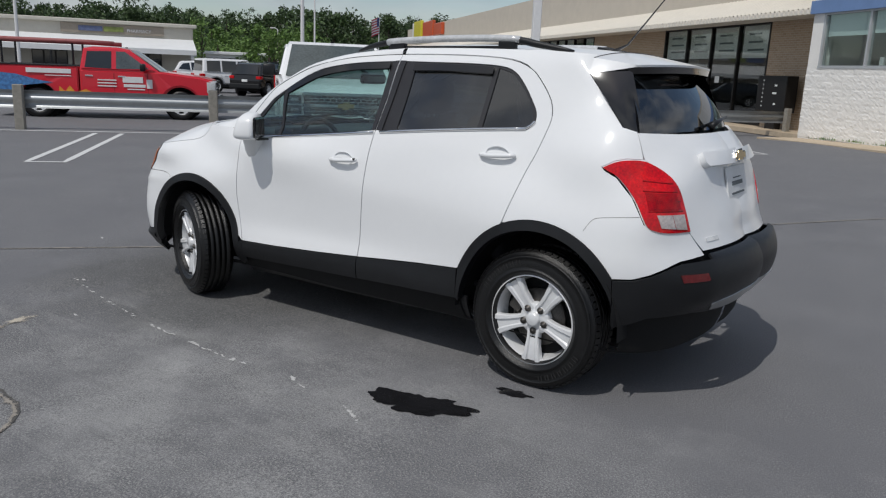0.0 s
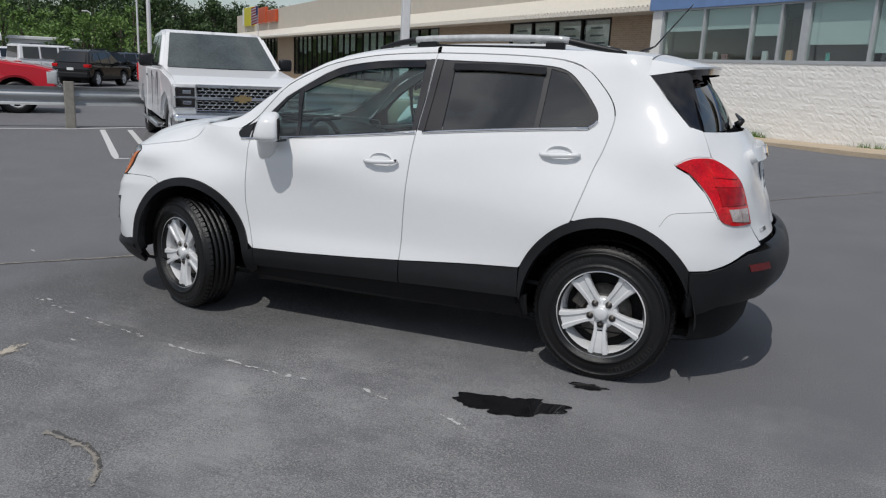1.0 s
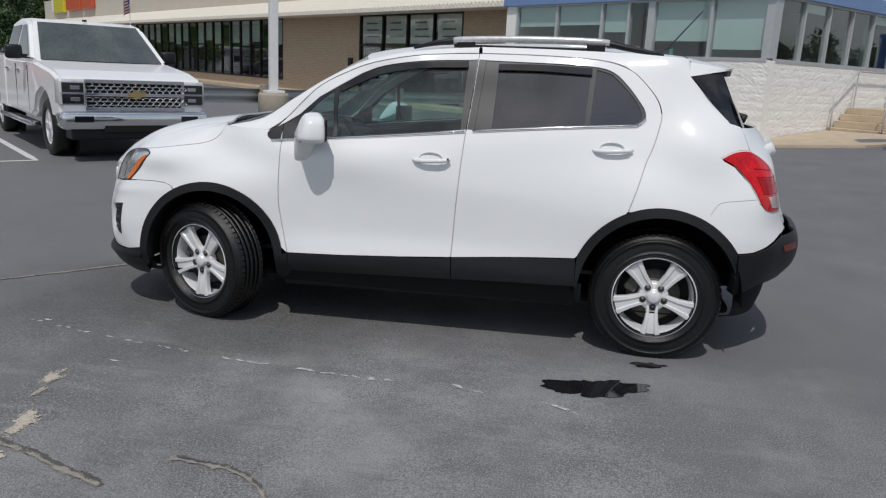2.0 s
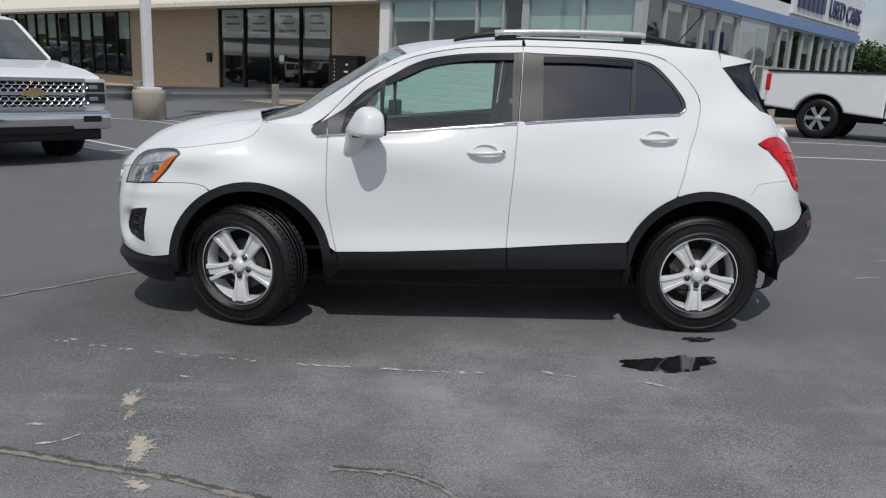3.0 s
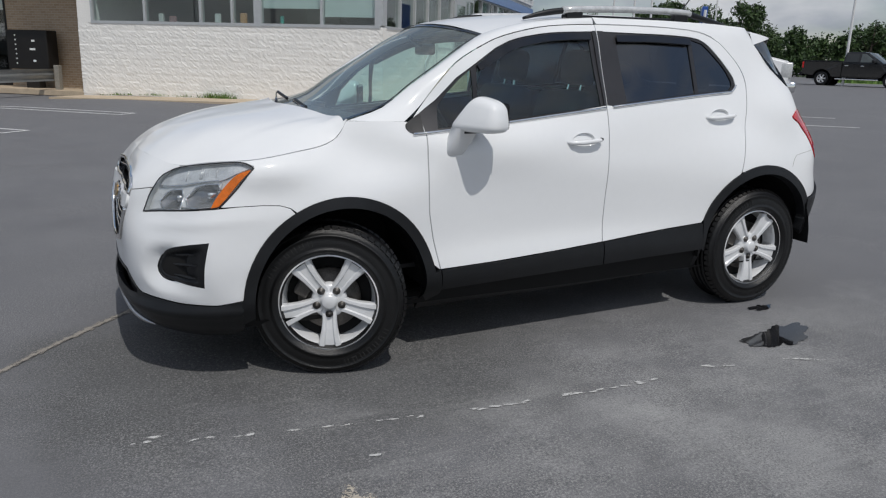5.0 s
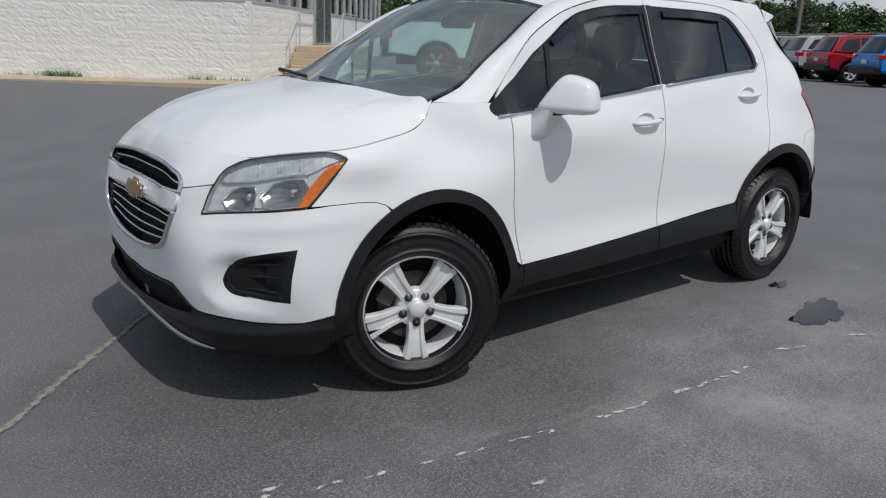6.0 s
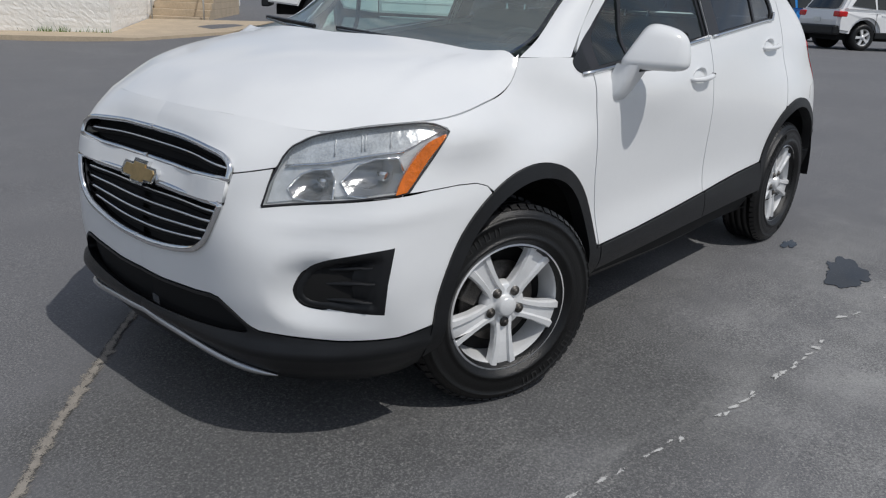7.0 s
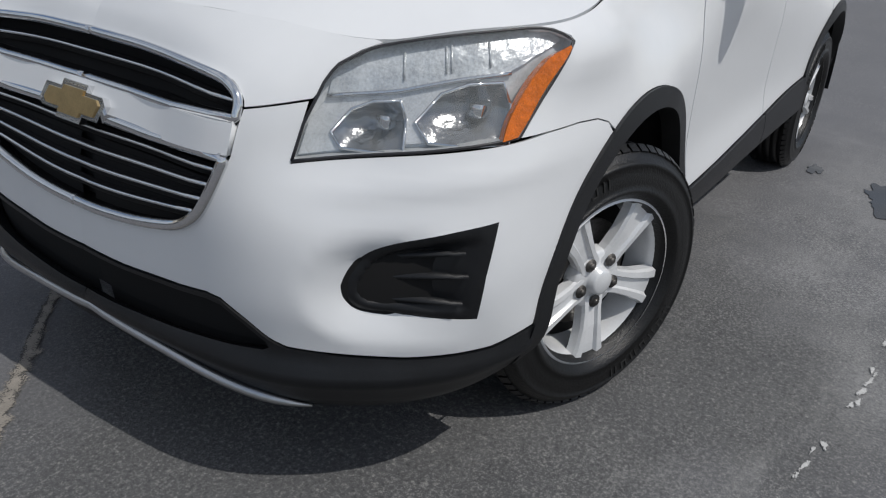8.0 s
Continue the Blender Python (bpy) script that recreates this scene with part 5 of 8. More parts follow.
sq = [(0.0, -1.0), (1.0, -1.0), (1.0, 1.0), (0.0, 1.0)]
sheet("spoiler", sq, [], spoiler_at, PAINT, suv, 0.05, 0.010)
sheet("spoiler_underside", sq, [], lambda v, w: spoiler_at(v * 0.992, w * 0.998) - (0, 0, 0.011), GLOSSBLACK, suv, 0.05, 0.03)
for sign in (1, -1):
    sheet("spoiler_side", [(0.0, 0.0), (1.0, 0.0), (1.0, 1.0), (0.0, 1.0)], [], lambda v, w, sign=sign: spoiler_cheek(v, w), PAINT, suv, 0.1, 0.0, sign=sign)
seam = spoiler_at(np.full(25, 0.004), np.linspace(-1, 1, 25)) + (0, 0, 0.0012)
part("spoiler_seam", tube(bmesh.new(), [tuple(q) for q in seam], 0.0022, 5), PILLAR, suv)
part("high_stop_lamp", bevelled_box(-1.630, -1.610, -0.14, 0.14, 1.505, 1.523, 0.005), REDDARK, suv, "dark red high stop lamp")
part("rear_wiper", tube(bmesh.new(), [(-1.768, 0.0, 1.240), (-1.79, -0.02, 1.262), (-1.74, -0.36, 1.285)], [0.022, 0.014, 0.006], 8), TRIM, suv, "black rear wiper", True)
# licence plate with plain bars for its writing
PLATE = Matrix.Translation((-1.922, 0, 0.985)) @ pose(0, 0, 0, 0, 12, 0)
pl = part("licence_plate", bevelled_box(-0.007, 0.002, -0.155, 0.155, -0.08, 0.08, 0.002, 2, PLATE), mat("white_plate", (0.74, 0.75, 0.75), 0.5, vary=0.08), suv, "white dealer plate")
for z0, z1, y0 in ((0.020, 0.026, 0.06), (-0.014, 0.006, 0.085), (-0.058, -0.048, 0.10)):
    part("plate_bar", box(bmesh.new(), -0.010, -0.007, -y0, y0, z0, z1, PLATE), mat("plate_ink", (0.12, 0.14, 0.15), 0.6), pl)
badge(suv, Matrix.Translation((-1.925, 0, 1.115)) @ pose(0, 0, 0, 0, 195, 0), 0.8)
sheet("tailgate_badge", [ry(0.47, 0.775), ry(0.37, 0.776), ry(0.37, 0.758), ry(0.47, 0.757)], [], on_skin(0.004), CHROME, suv, 0.02, 0.004, "small chrome badge bar")

# roof rails
for sign in (1, -1):
    path = sweep([(0.13, 0.50, 1.585), (0.02, 0.505, 1.612), (-0.16, 0.508, 1.634), (-0.55, 0.508, 1.646), (-0.90, 0.505, 1.642), (-1.05, 0.50, 1.618), (-1.24, 0.49, 1.586)], 4)
    rail = part("roof_rail", tube(bmesh.new(), [p * (1, sign, 1) for p in path[:9]], [0.007 + 0.009 * min(1, k / 5) for k in range(9)], 8), TRIM, suv, "black and chrome roof rail", True)
    part("rail_bar", tube(bmesh.new(), [p * (1, sign, 1) + np.array((0, 0.005 * sign, 0.003)) for p in path[7:18]], 0.018, 8), SILVER, rail, "chrome rail bar", True)
    part("rail_end", tube(bmesh.new(), [p * (1, sign, 1) for p in path[16:]], [0.017, 0.018, 0.018, 0.018, 0.017, 0.016, 0.014, 0.011, 0.007][: len(path[16:])], 8), TRIM, rail, smooth=True)
    part("rail_fin", bevelled_box(-0.90, -0.10, sign * 0.506 - 0.007, sign * 0.506 + 0.007, 1.588, 1.612, 0.004), TRIM, rail)
    for x in (-0.17, -0.88):
        part("rail_foot", bevelled_box(x - 0.05, x + 0.05, sign * 0.508 - 0.016, sign * 0.508 + 0.016, 1.592, 1.634, 0.006), TRIM, rail)
part("aerial", tube(bmesh.new(), [(-1.22, 0, 1.605), (-1.30, 0, 1.64), (-1.48, 0, 1.86)], [0.012, 0.005, 0.003], 6), GLOSSBLACK, suv)

# mirrors
for sign in (1, -1):
    def shell(m):
        bm = bmesh.new()
        bmesh.ops.create_uvsphere(bm, u_segments=28, v_segments=18, radius=1)
        for v in bm.verts:
            x, y, z = v.co
            e = lambda q, k: math.copysign(abs(q) ** k, q)
            v.co = (e(x, 0.66), e(y, 0.42), e(z, 0.42))
            k = max(0.0, v.co.x)
            h = 0.5 + 0.5 * v.co.z
            side_k = v.co.y * sign
            inner = (1 - k) * (-0.105 + 0.045 * h * h) + k * (-0.200 + 0.150 * h)
            outer = 0.106 - 0.020 * h * h
            v.co.x *= 0.110 - 0.050 * h if v.co.x > 0 else 0.045
            v.co.y = sign * ((inner + outer) / 2 + (outer - inner) / 2 * side_k)
            v.co.z = -0.074 + 0.162 * h * (1 - 0.20 * (0.5 + 0.5 * side_k) ** 2)
        bm.transform(m)
        return bm
    mm = Matrix.Translation((0.560, sign * 0.945, 1.138)) @ pose(0, 0, 0, 0, 0, 30 * sign)
    mirror = part("wing_mirror", shell(mm), PAINT, suv, "white wing mirror", True)
    part("mirror_glass", bevelled_box(-0.052, -0.034, *sorted((-0.080 * sign, 0.090 * sign)), -0.060, 0.058, 0.012, 2, mm), GLOSSBLACK, mirror, "black mirror face")
    rings = ((0.675, 0.818, 0.950, 0.030, 0.030), (0.672, 0.828, 0.960, 0.043, 0.040), (0.664, 0.840, 0.985, 0.050, 0.045), (0.650, 0.860, 1.030, 0.055, 0.046), (0.632, 0.882, 1.085, 0.062, 0.048))
    verts, faces = [], []
    for cx, cy, cz, a, b in rings:
        for k in range(20):
            c, e = math.cos(k * math.tau / 20), math.sin(k * math.tau / 20)
            verts.append((cx + a * math.copysign(abs(c) ** 0.55, c), sign * (cy + b * math.copysign(abs(e) ** 0.55, e)), cz))
    faces = [(r * 20 + k, r * 20 + (k + 1) % 20, r * 20 + 20 + (k + 1) % 20, r * 20 + 20 + k) for r in range(len(rings) - 1) for k in range(20)] + [tuple(range(20))]
    foot = from_lists(verts, faces)
    bmesh.ops.recalc_face_normals(foot, faces=foot.faces[:])
    part("mirror_foot", foot, PAINT, mirror, smooth=True)
    part("mirror_shroud", bevelled_box(0.53, 0.66, sign * 0.885 - 0.04, sign * 0.885 + 0.04, 1.060, 1.072, 0.004), TRIM, mirror)

# door handles: a cup with a bar across, white
for sign in (1, -1):
    for x, z, yo in ((-0.055, 0.992, 0), (-1.005, 1.088, 0)):
        c = skin(*sx(x, z))[0]
        n = skin(*sx(x, z), 1.0)[0] - c
        m = Matrix.Translation(c * (1, sign, 1)) @ pose(0, 0, 0, 0, 4, 0)
        h = part("door_handle", tube(bmesh.new(), [m @ Vector((0.100, sign * 0.004, 0.004)), m @ Vector((0.078, sign * 0.022, 0.002)), m @ Vector((0.03, sign * 0.031, -0.001)), m @ Vector((-0.04, sign * 0.031, -0.001)), m @ Vector((-0.080, sign * 0.024, -0.001)), m @ Vector((-0.104, sign * 0.010, 0.0))], [0.007, 0.0105, 0.0115, 0.0115, 0.0115, 0.009], 10), PAINT, suv, "white door handle", True)
        cup = lathe([(0.0, -0.022), (0.030, -0.016), (0.044, 0.002), (0.047, 0.004)], 24, "y")
        cup.transform(Matrix.Translation((c[0] + 0.002, sign * (c[1] - 0.001), c[2] + 0.006)) @ Matrix.Diagonal((1.42, sign, 0.80, 1)))
        part("handle_cup", cup, PAINT, h, smooth=True)
        if x > -0.5 and sign > 0:
            part("lock_barrel", lathe([(0, 0.004), (0.007, 0.003), (0.008, -0.01)], 14, "y"), GLOSSBLACK, h).location = m @ Vector((-0.094, 0.024, 0.004))

# inner shell, wheel wells, underside
liner = [(0.02, 0.24)] + [(s, 0.24) for s in np.linspace(0.3, S_END - 0.02, 30)] + [(S_END - 0.02, 1.0), (S_R + 0.3, 1.02), (S_R - 0.4, 1.08), (S_F + 0.6, 1.02), (S_F + 0.1, 0.98), (S_F - 0.5, 0.68), (0.4, 0.68), (0.02, 0.68)]
wells = [side(*arch("F", 0.41, 0.418, -12, 192, 24)), side(*arch("R", 0.425, 0.442, -12, 192, 24))]
both("inner_shell", liner, DARK, suv, wells, off=-0.03, h=0.06, lip=0.0)
for sign in (1, -1):
    for cx, r, top in ((1.215, 0.42, 0.44), (-1.286, 0.436, 0.455)):
        bm, prev = bmesh.new(), None
        for k in range(19):
            a = radians(-2 + 184 * k / 18)
            row = [bm.verts.new((cx + r * math.cos(a), sign * y, 0.34 + top * math.sin(a))) for y in (0.858, 0.42)]
            if prev:
                bm.faces.new((prev[0], prev[1], row[1], row[0]))
            prev = row
        cap = [bm.verts.new((cx + r * math.cos(radians(-2 + 184 * k / 18)), sign * 0.42, 0.34 + top * math.sin(radians(-2 + 184 * k / 18)))) for k in range(19)]
        bm.faces.new(cap)
        part("wheel_well", bm, DARK, suv)
part("floorpan", bevelled_box(-1.70, 1.75, -0.64, 0.64, 0.22, 0.27, 0.02), DARK, suv)
part("exhaust", tube(bmesh.new(), [(-0.9, -0.2, 0.24), (-1.4, -0.35, 0.22), (-1.78, -0.4, 0.24)], 0.04, 10), ALLOYDARK, suv)

# wheels
def wheel(at, m, name="wheel"):
    hub = empty(name, m)
    hub.parent = at
    R, W = 0.338, 0.105
    tread = []
    for a in (-0.078, -0.052, -0.048, -0.020, -0.016, 0.016, 0.020, 0.048, 0.052, 0.078):
        tread.append(a)
    prof = [(0.218, -W + 0.012), (0.232, -W), (0.262, -W - 0.008), (0.300, -W - 0.004), (0.325, -W + 0.010), (0.335, -0.084)]
    for i, a in enumerate(tread):
        groove = any(abs(abs(a) - c) < 0.001 for c in (0.050, 0.018))
        prof.append((R - abs(a) * 0.02, a))
        if i in (1, 3, 5, 7):
            prof += [(R - 0.009, a + 0.0005), (R - 0.009, tread[i + 1] - 0.0005)]
    prof += [(0.333, 0.084), (0.323, W - 0.012), (0.311, W - 0.003), (0.3105, W + 0.001), (0.303, W + 0.003), (0.302, W + 0.0005), (0.285, W + 0.005), (0.262, W + 0.0065), (0.2485, W + 0.005), (0.2475, W + 0.009), (0.239, W + 0.007), (0.232, W), (0.218, W - 0.012), (0.205, W - 0.03), (0.205, -W + 0.03), (0.218, -W + 0.012)]
    tyre = part("tyre", lathe(prof, 72), TYRE, hub, "black tyre", True)
    # shoulder blocks
    bm = bmesh.new()
    for k in range(64):
        a = 2 * math.pi * k / 64
        for sgn in (1, -1):
            mm = Matrix.Rotation(-a, 4, "Y") @ Matrix.Translation((0.3365, sgn * 0.079, 0)) @ Matrix.Rotation(sgn * 0.55, 4, "Z")
            box(bm, -0.008, 0.0028, -0.012, 0.011, -0.0125, 0.0125, mm)
    tagged(part("tread", bm, TYRE, tyre), kind="stuff")
    # raised lettering as plain bars on the side wall
    bm = bmesh.new()
    for base in (0.5, 3.64):
        for k in range(7):
            a = base + 0.135 * k
            mm = Matrix.Rotation(-a, 4, "Y") @ Matrix.Translation((0.281, 0.1105, 0))
            for q in ((-0.013, 0.013, -0.012, -0.008), (-0.013, 0.013, 0.004, 0.008), (-0.013, -0.009, -0.008, 0.004))[: 2 + k % 2]:
                box(bm, q[0], q[1], -0.001, 0.0022, q[2], q[3], mm)
    tagged(part("sidewall_mark", bm, LETTER, tyre), kind="stuff")
    rim = part("rim", lathe([(0.214, 0.097), (0.222, 0.094), (0.223, 0.086), (0.212, 0.080), (0.205, 0.070), (0.200, 0.045), (0.190, 0.0), (0.186, -0.06), (0.20, -0.09)], 64), ALLOY, hub, "five-spoke painted alloy rim", True)
    for k in range(5):
        a = 90 + 72 * k + 36
        mm = Matrix.Rotation(-radians(a), 4, "Y")
        half_w = [(0.040, 0.036, 0.064), (0.085, 0.032, 0.070), (0.130, 0.036, 0.076), (0.180, 0.046, 0.079), (0.204, 0.054, 0.079), (0.214, 0.057, 0.080)]
        bm, prev = bmesh.new(), None
        for r, w, y in half_w:
            c = [(-w, y - 0.030), (-w, y - 0.006), (-w * 0.88, y + 0.002), (-w * 0.50, y + 0.003), (-w * 0.36, y - 0.005), (w * 0.36, y - 0.005), (w * 0.50, y + 0.003), (w * 0.88, y + 0.002), (w, y - 0.006), (w, y - 0.030)]
            row = [bm.verts.new(mm @ Vector((r, yy, ww))) for ww, yy in c]
            if prev:
                for i in range(9):
                    bm.faces.new((prev[i], prev[i + 1], row[i + 1], row[i]))
            prev = row
        bmesh.ops.recalc_face_normals(bm, faces=bm.faces[:])
        part("spoke", bm, ALLOY, rim)
    part("hub_cap", lathe([(0, 0.090), (0.026, 0.089), (0.033, 0.085), (0.036, 0.070), (0.040, 0.066), (0.070, 0.068), (0.078, 0.060), (0.080, 0.03)], 36), ALLOY, rim, smooth=True)
    for k in range(5):
        a = radians(90 + 36 + 72 * k)
        nut = lathe([(0, 0.081), (0.0075, 0.080), (0.009, 0.076), (0.009, 0.0725), (0.0165, 0.0725), (0.0175, 0.070)], 14)
        nut.transform(Matrix.Translation((0.058 * math.cos(a), 0, 0.058 * math.sin(a))))
        part("wheel_nut", nut, ALLOYDARK, rim, smooth=True)
    part("brake_disc", lathe([(0.03, 0.02), (0.14, 0.02), (0.14, 0.005), (0.03, 0.005)], 40), ALLOYDARK, hub, "brake disc", True)
    cal = bevelled_box(-0.05, 0.05, -0.01, 0.045, 0.09, 0.155, 0.01)
    cal.transform(Matrix.Rotation(radians(60), 4, "Y"))
    part("caliper", cal, ALLOYDARK, hub)
    part("back_plate", lathe([(0.0, -0.01), (0.19, -0.01), (0.19, -0.02)], 32), DARK, hub)
    return hub


STEER = -19.0
wheel(suv, Matrix.Translation((1.262, 0.803, 0.336)) @ pose(0, 0, 0, 0, 0, STEER))
wheel(suv, Matrix.Translation((-1.282, 0.750, 0.335)) @ pose(0, 0, 0, 0, 0, 0))
wheel(suv, Matrix.Translation((1.262, -0.803, 0.336)) @ pose(0, 0, 0, 0, 0, 180 + STEER))
wheel(suv, Matrix.Translation((-1.282, -0.750, 0.335)) @ pose(0, 0, 0, 0, 0, 180))

# interior
def seat(x, y, w=0.50):
    base = part("seat", bevelled_box(x - 0.24, x + 0.28, y - w / 2, y + w / 2, 0.50, 0.68, 0.06, 3), CLOTH, suv, "dark grey cloth seat", True)
    bk = bevelled_box(-0.08, 0.08, -w / 2, w / 2, 0, 0.62, 0.06, 3)
    bk.transform(Matrix.Translation((x - 0.24, y, 0.62)) @ pose(0, 0, 0, 0, -16, 0))
    part("backrest", bk, CLOTH, base, smooth=True)
    hr = bevelled_box(-0.05, 0.05, -0.13, 0.13, 0, 0.19, 0.045, 3)
    hr.transform(Matrix.Translation((x - 0.435, y, 1.245)) @ pose(0, 0, 0, 0, -8, 0))
    part("headrest", hr, CLOTH, base, smooth=True)
    for dy in (-0.06, 0.06):
        part("headrest_post", tube(bmesh.new(), [(x - 0.41, y + dy, 1.18), (x - 0.43, y + dy, 1.27)], 0.007, 6), CHROME, base)


seat(0.12, 0.36)
seat(0.12, -0.36)
rear = part("rear_bench", bevelled_box(-0.95, -0.45, -0.62, 0.62, 0.52, 0.70, 0.06, 3), CLOTH, suv, "dark grey rear bench", True)
bk = bevelled_box(-0.07, 0.07, -0.62, 0.62, 0, 0.58, 0.05, 3)
bk.transform(Matrix.Translation((-0.92, 0, 0.66)) @ pose(0, 0, 0, 0, -20, 0))
part("bench_back", bk, CLOTH, rear, smooth=True)
for y in (-0.36, 0.36):
    part("headrest", bevelled_box(-1.20, -1.11, y - 0.12, y + 0.12, 1.22, 1.36, 0.04, 3), CLOTH, rear, smooth=True)
dash = prism([(1.16, 0.78), (1.16, 1.085), (0.98, 1.095), (0.74, 1.055), (0.66, 1.0), (0.70, 0.80)], -0.70, 0.70)
bmesh.ops.bevel(dash, geom=dash.edges[:], offset=0.03, segments=2, affect="EDGES")
dashboard = part("dashboard", dash, DASH, suv, "dark dashboard", True)
part("instrument_hood", bevelled_box(0.64, 0.84, 0.20, 0.54, 1.03, 1.115, 0.03, 3), DASH, dashboard, smooth=True)
ring = [(0.56 + 0.05 * math.sin(a), 0.37 + 0.185 * math.cos(a), 0.985 + 0.178 * math.sin(a)) for a in np.linspace(0, 2 * math.pi, 41)]
sw = part("steering_wheel", tube(bmesh.new(), ring, 0.016, 8, False), DASH, suv, "black steering wheel", True)
part("wheel_boss", bevelled_box(0.57, 0.63, 0.30, 0.44, 0.93, 1.03, 0.02), DASH, sw)
for y0, z0 in ((0.19, 0.985), (0.55, 0.985), (0.37, 0.81)):
    part("wheel_spoke", tube(bmesh.new(), [(0.58, 0.37, 0.98), (0.56 if z0 > 0.9 else 0.51, y0, z0)], 0.014, 6), DASH, sw)
part("steering_column", tube(bmesh.new(), [(0.60, 0.37, 0.975), (0.85, 0.37, 0.93)], 0.045, 10), DASH, sw)
im = part("inner_mirror", bevelled_box(0.44, 0.47, -0.12, 0.12, 1.395, 1.46, 0.015), GLOSSBLACK, suv, "black inner mirror")
part("mirror_stem", tube(bmesh.new(), [(0.47, 0, 1.44), (0.56, 0, 1.49)], 0.012, 6), GLOSSBLACK, im)
both("door_card", side((0.76, 0.46), (0.78, 1.04), (-0.2, 1.13), (-1.1, 1.19), (-1.2, 0.85), (-0.85, 0.52), (-0.2, 0.46)), DASH, suv, off=-0.065, h=0.08, lip=0.0)
both("headliner", [(S_F + CF + 0.05, 1.50), (S_F + CF + 1.2, 1.50), (S_F + CF + 1.2, 1.55), (S_F + CF + 0.05, 1.55)], LINING, suv, off=-0.05, h=0.1, lip=0.0)
sheet("headliner", [(-1.35, -0.52), (0.36, -0.52), (0.36, 0.52), (-1.35, 0.52)], [], lambda x, y: roof_at(x, y) - (0, 0, 0.03), LINING, suv, 0.12, 0.0)
part("cabin_floor", box(bmesh.new(), -1.6, 1.1, -0.7, 0.7, 0.40, 0.42), DASH, suv)

# the nose tapers towards the near flank: its middle line leans a little off the car's axis ahead of the doors
for ob in suv.children_recursive:
    if ob.type == "MESH" and ob.name.split(".")[0] not in ("tyre", "tread", "sidewall_mark", "rim", "spoke", "hub_cap", "wheel_nut", "brake_disc", "caliper", "back_plate", "lock_barrel"):
        n = len(ob.data.vertices)
        q = np.empty(n * 3)
        ob.data.vertices.foreach_get("co", q)
        q = q.reshape(n, 3)
        k = 1 - q[:, 1] / 0.88
        q[:, 1] += 0.020 * np.maximum(0.0, q[:, 0]) * np.where(q[:, 1] > 0, k * np.abs(k), k)
        ob.data.vertices.foreach_set("co", q.ravel())
        ob.data.update()


# ---- buildings ----
def slab(u0, u1, v0, v1, z0, z1, name, material, parent=None, label="", r=0.0):
    """A box in the lot's own axes."""
    bm = box(bmesh.new(), u0, u1, v0, v1, z0, z1)
    if r:
        bmesh.ops.bevel(bm, geom=bm.edges[:], offset=r, segments=1, affect="EDGES")
    bm.transform(LOT)
    bmesh.ops.recalc_face_normals(bm, faces=bm.faces[:])
    return part(name, bm, material, parent, label)


def lot_prism(pts, lo, hi, axis, name, material, parent=None, label=""):
    bm = prism(pts, lo, hi, axis)
    bm.transform(LOT)
    bmesh.ops.recalc_face_normals(bm, faces=bm.faces[:])
    return part(name, bm, material, parent, label)


def block_wall(name, along, fixed, a0, a1, z0, z1, facing, parent, seed=5):
    """A wall of rough split-face block under thick white paint: one broken face, with faint courses."""
    rng = np.random.default_rng(seed)
    n, m = max(2, int((a1 - a0) / 0.065)), max(2, int((z1 - z0) / 0.05))
    A, Zs = np.linspace(a0, a1, n + 1), np.linspace(z0, z1, m + 1)
    big = np.repeat(np.repeat(rng.uniform(0, 0.008, (m // 4 + 2, n // 6 + 2)), 4, 0), 6, 1)[:m + 1, :n + 1]
    d = big + rng.uniform(0, 0.010, (m + 1, n + 1))
    d -= 0.004 * (np.abs(((Zs - z0) / 0.2 + 0.5) % 1 - 0.5) < 0.13)[:, None]
    bm = bmesh.new()
    grid = []
    for j in range(m + 1):
        row = []
        for i in range(n + 1):
            e = max(0.002, float(d[j, i]))
            a = float(A[i]) + (float(rng.uniform(-0.02, 0.02)) if 0 < i < n else 0)
            z = float(Zs[j]) + (float(rng.uniform(-0.014, 0.014)) if 0 < j < m else 0)
            row.append(bm.verts.new((a, fixed + facing * e, z) if along == "u" else (fixed + facing * e, a, z)))
        grid.append(row)
    for r, q in zip(grid, grid[1:]):
        for i in range(n):
            bm.faces.new((r[i], r[i + 1], q[i + 1], q[i]))
    bm.transform(LOT)
    tagged(part(name, bm, WHITEBLOCK, parent), kind="stuff")


dealer = empty("showroom_building", Matrix(), "white painted block showroom with a blue band and large windows", "building")
Z_SILL, Z_HEAD = 2.04, 3.55
slab(6.1, 15.45, 14.74, 15.0, -0.1, Z_SILL, "wall", WHITEBLOCK, dealer)
block_wall("rough_block_face", "u", 14.735, 6.1, 15.45, 0.02, Z_SILL, -1, dealer)
slab(6.14, 6.4, 15.0, 37.5, -0.1, Z_SILL, "wall", WHITEBLOCK, dealer)
block_wall("rough_block_face", "v", 6.135, 14.735, 24.6, 0.02, Z_SILL, -1, dealer, 8)
slab(15.0, 15.45, 14.74, 15.1, Z_SILL, Z_HEAD + 0.1, "wall", WHITEBLOCK, dealer)
slab(6.05, 15.5, 14.62, 15.1, Z_HEAD, Z_HEAD + 0.36, "blue_band", BLUEBAND, dealer, "blue metal band")
slab(6.02, 6.4, 15.1, 37.6, Z_HEAD, Z_HEAD + 0.36, "blue_band", BLUEBAND, dealer, "blue metal band")
slab(6.1, 15.45, 14.70, 15.1, Z_HEAD + 0.364, 5.2, "fascia", PANELWHITE, dealer)
slab(6.10, 6.4, 15.1, 37.5, Z_HEAD + 0.364, 4.35, "fascia", PANELWHITE, dealer)
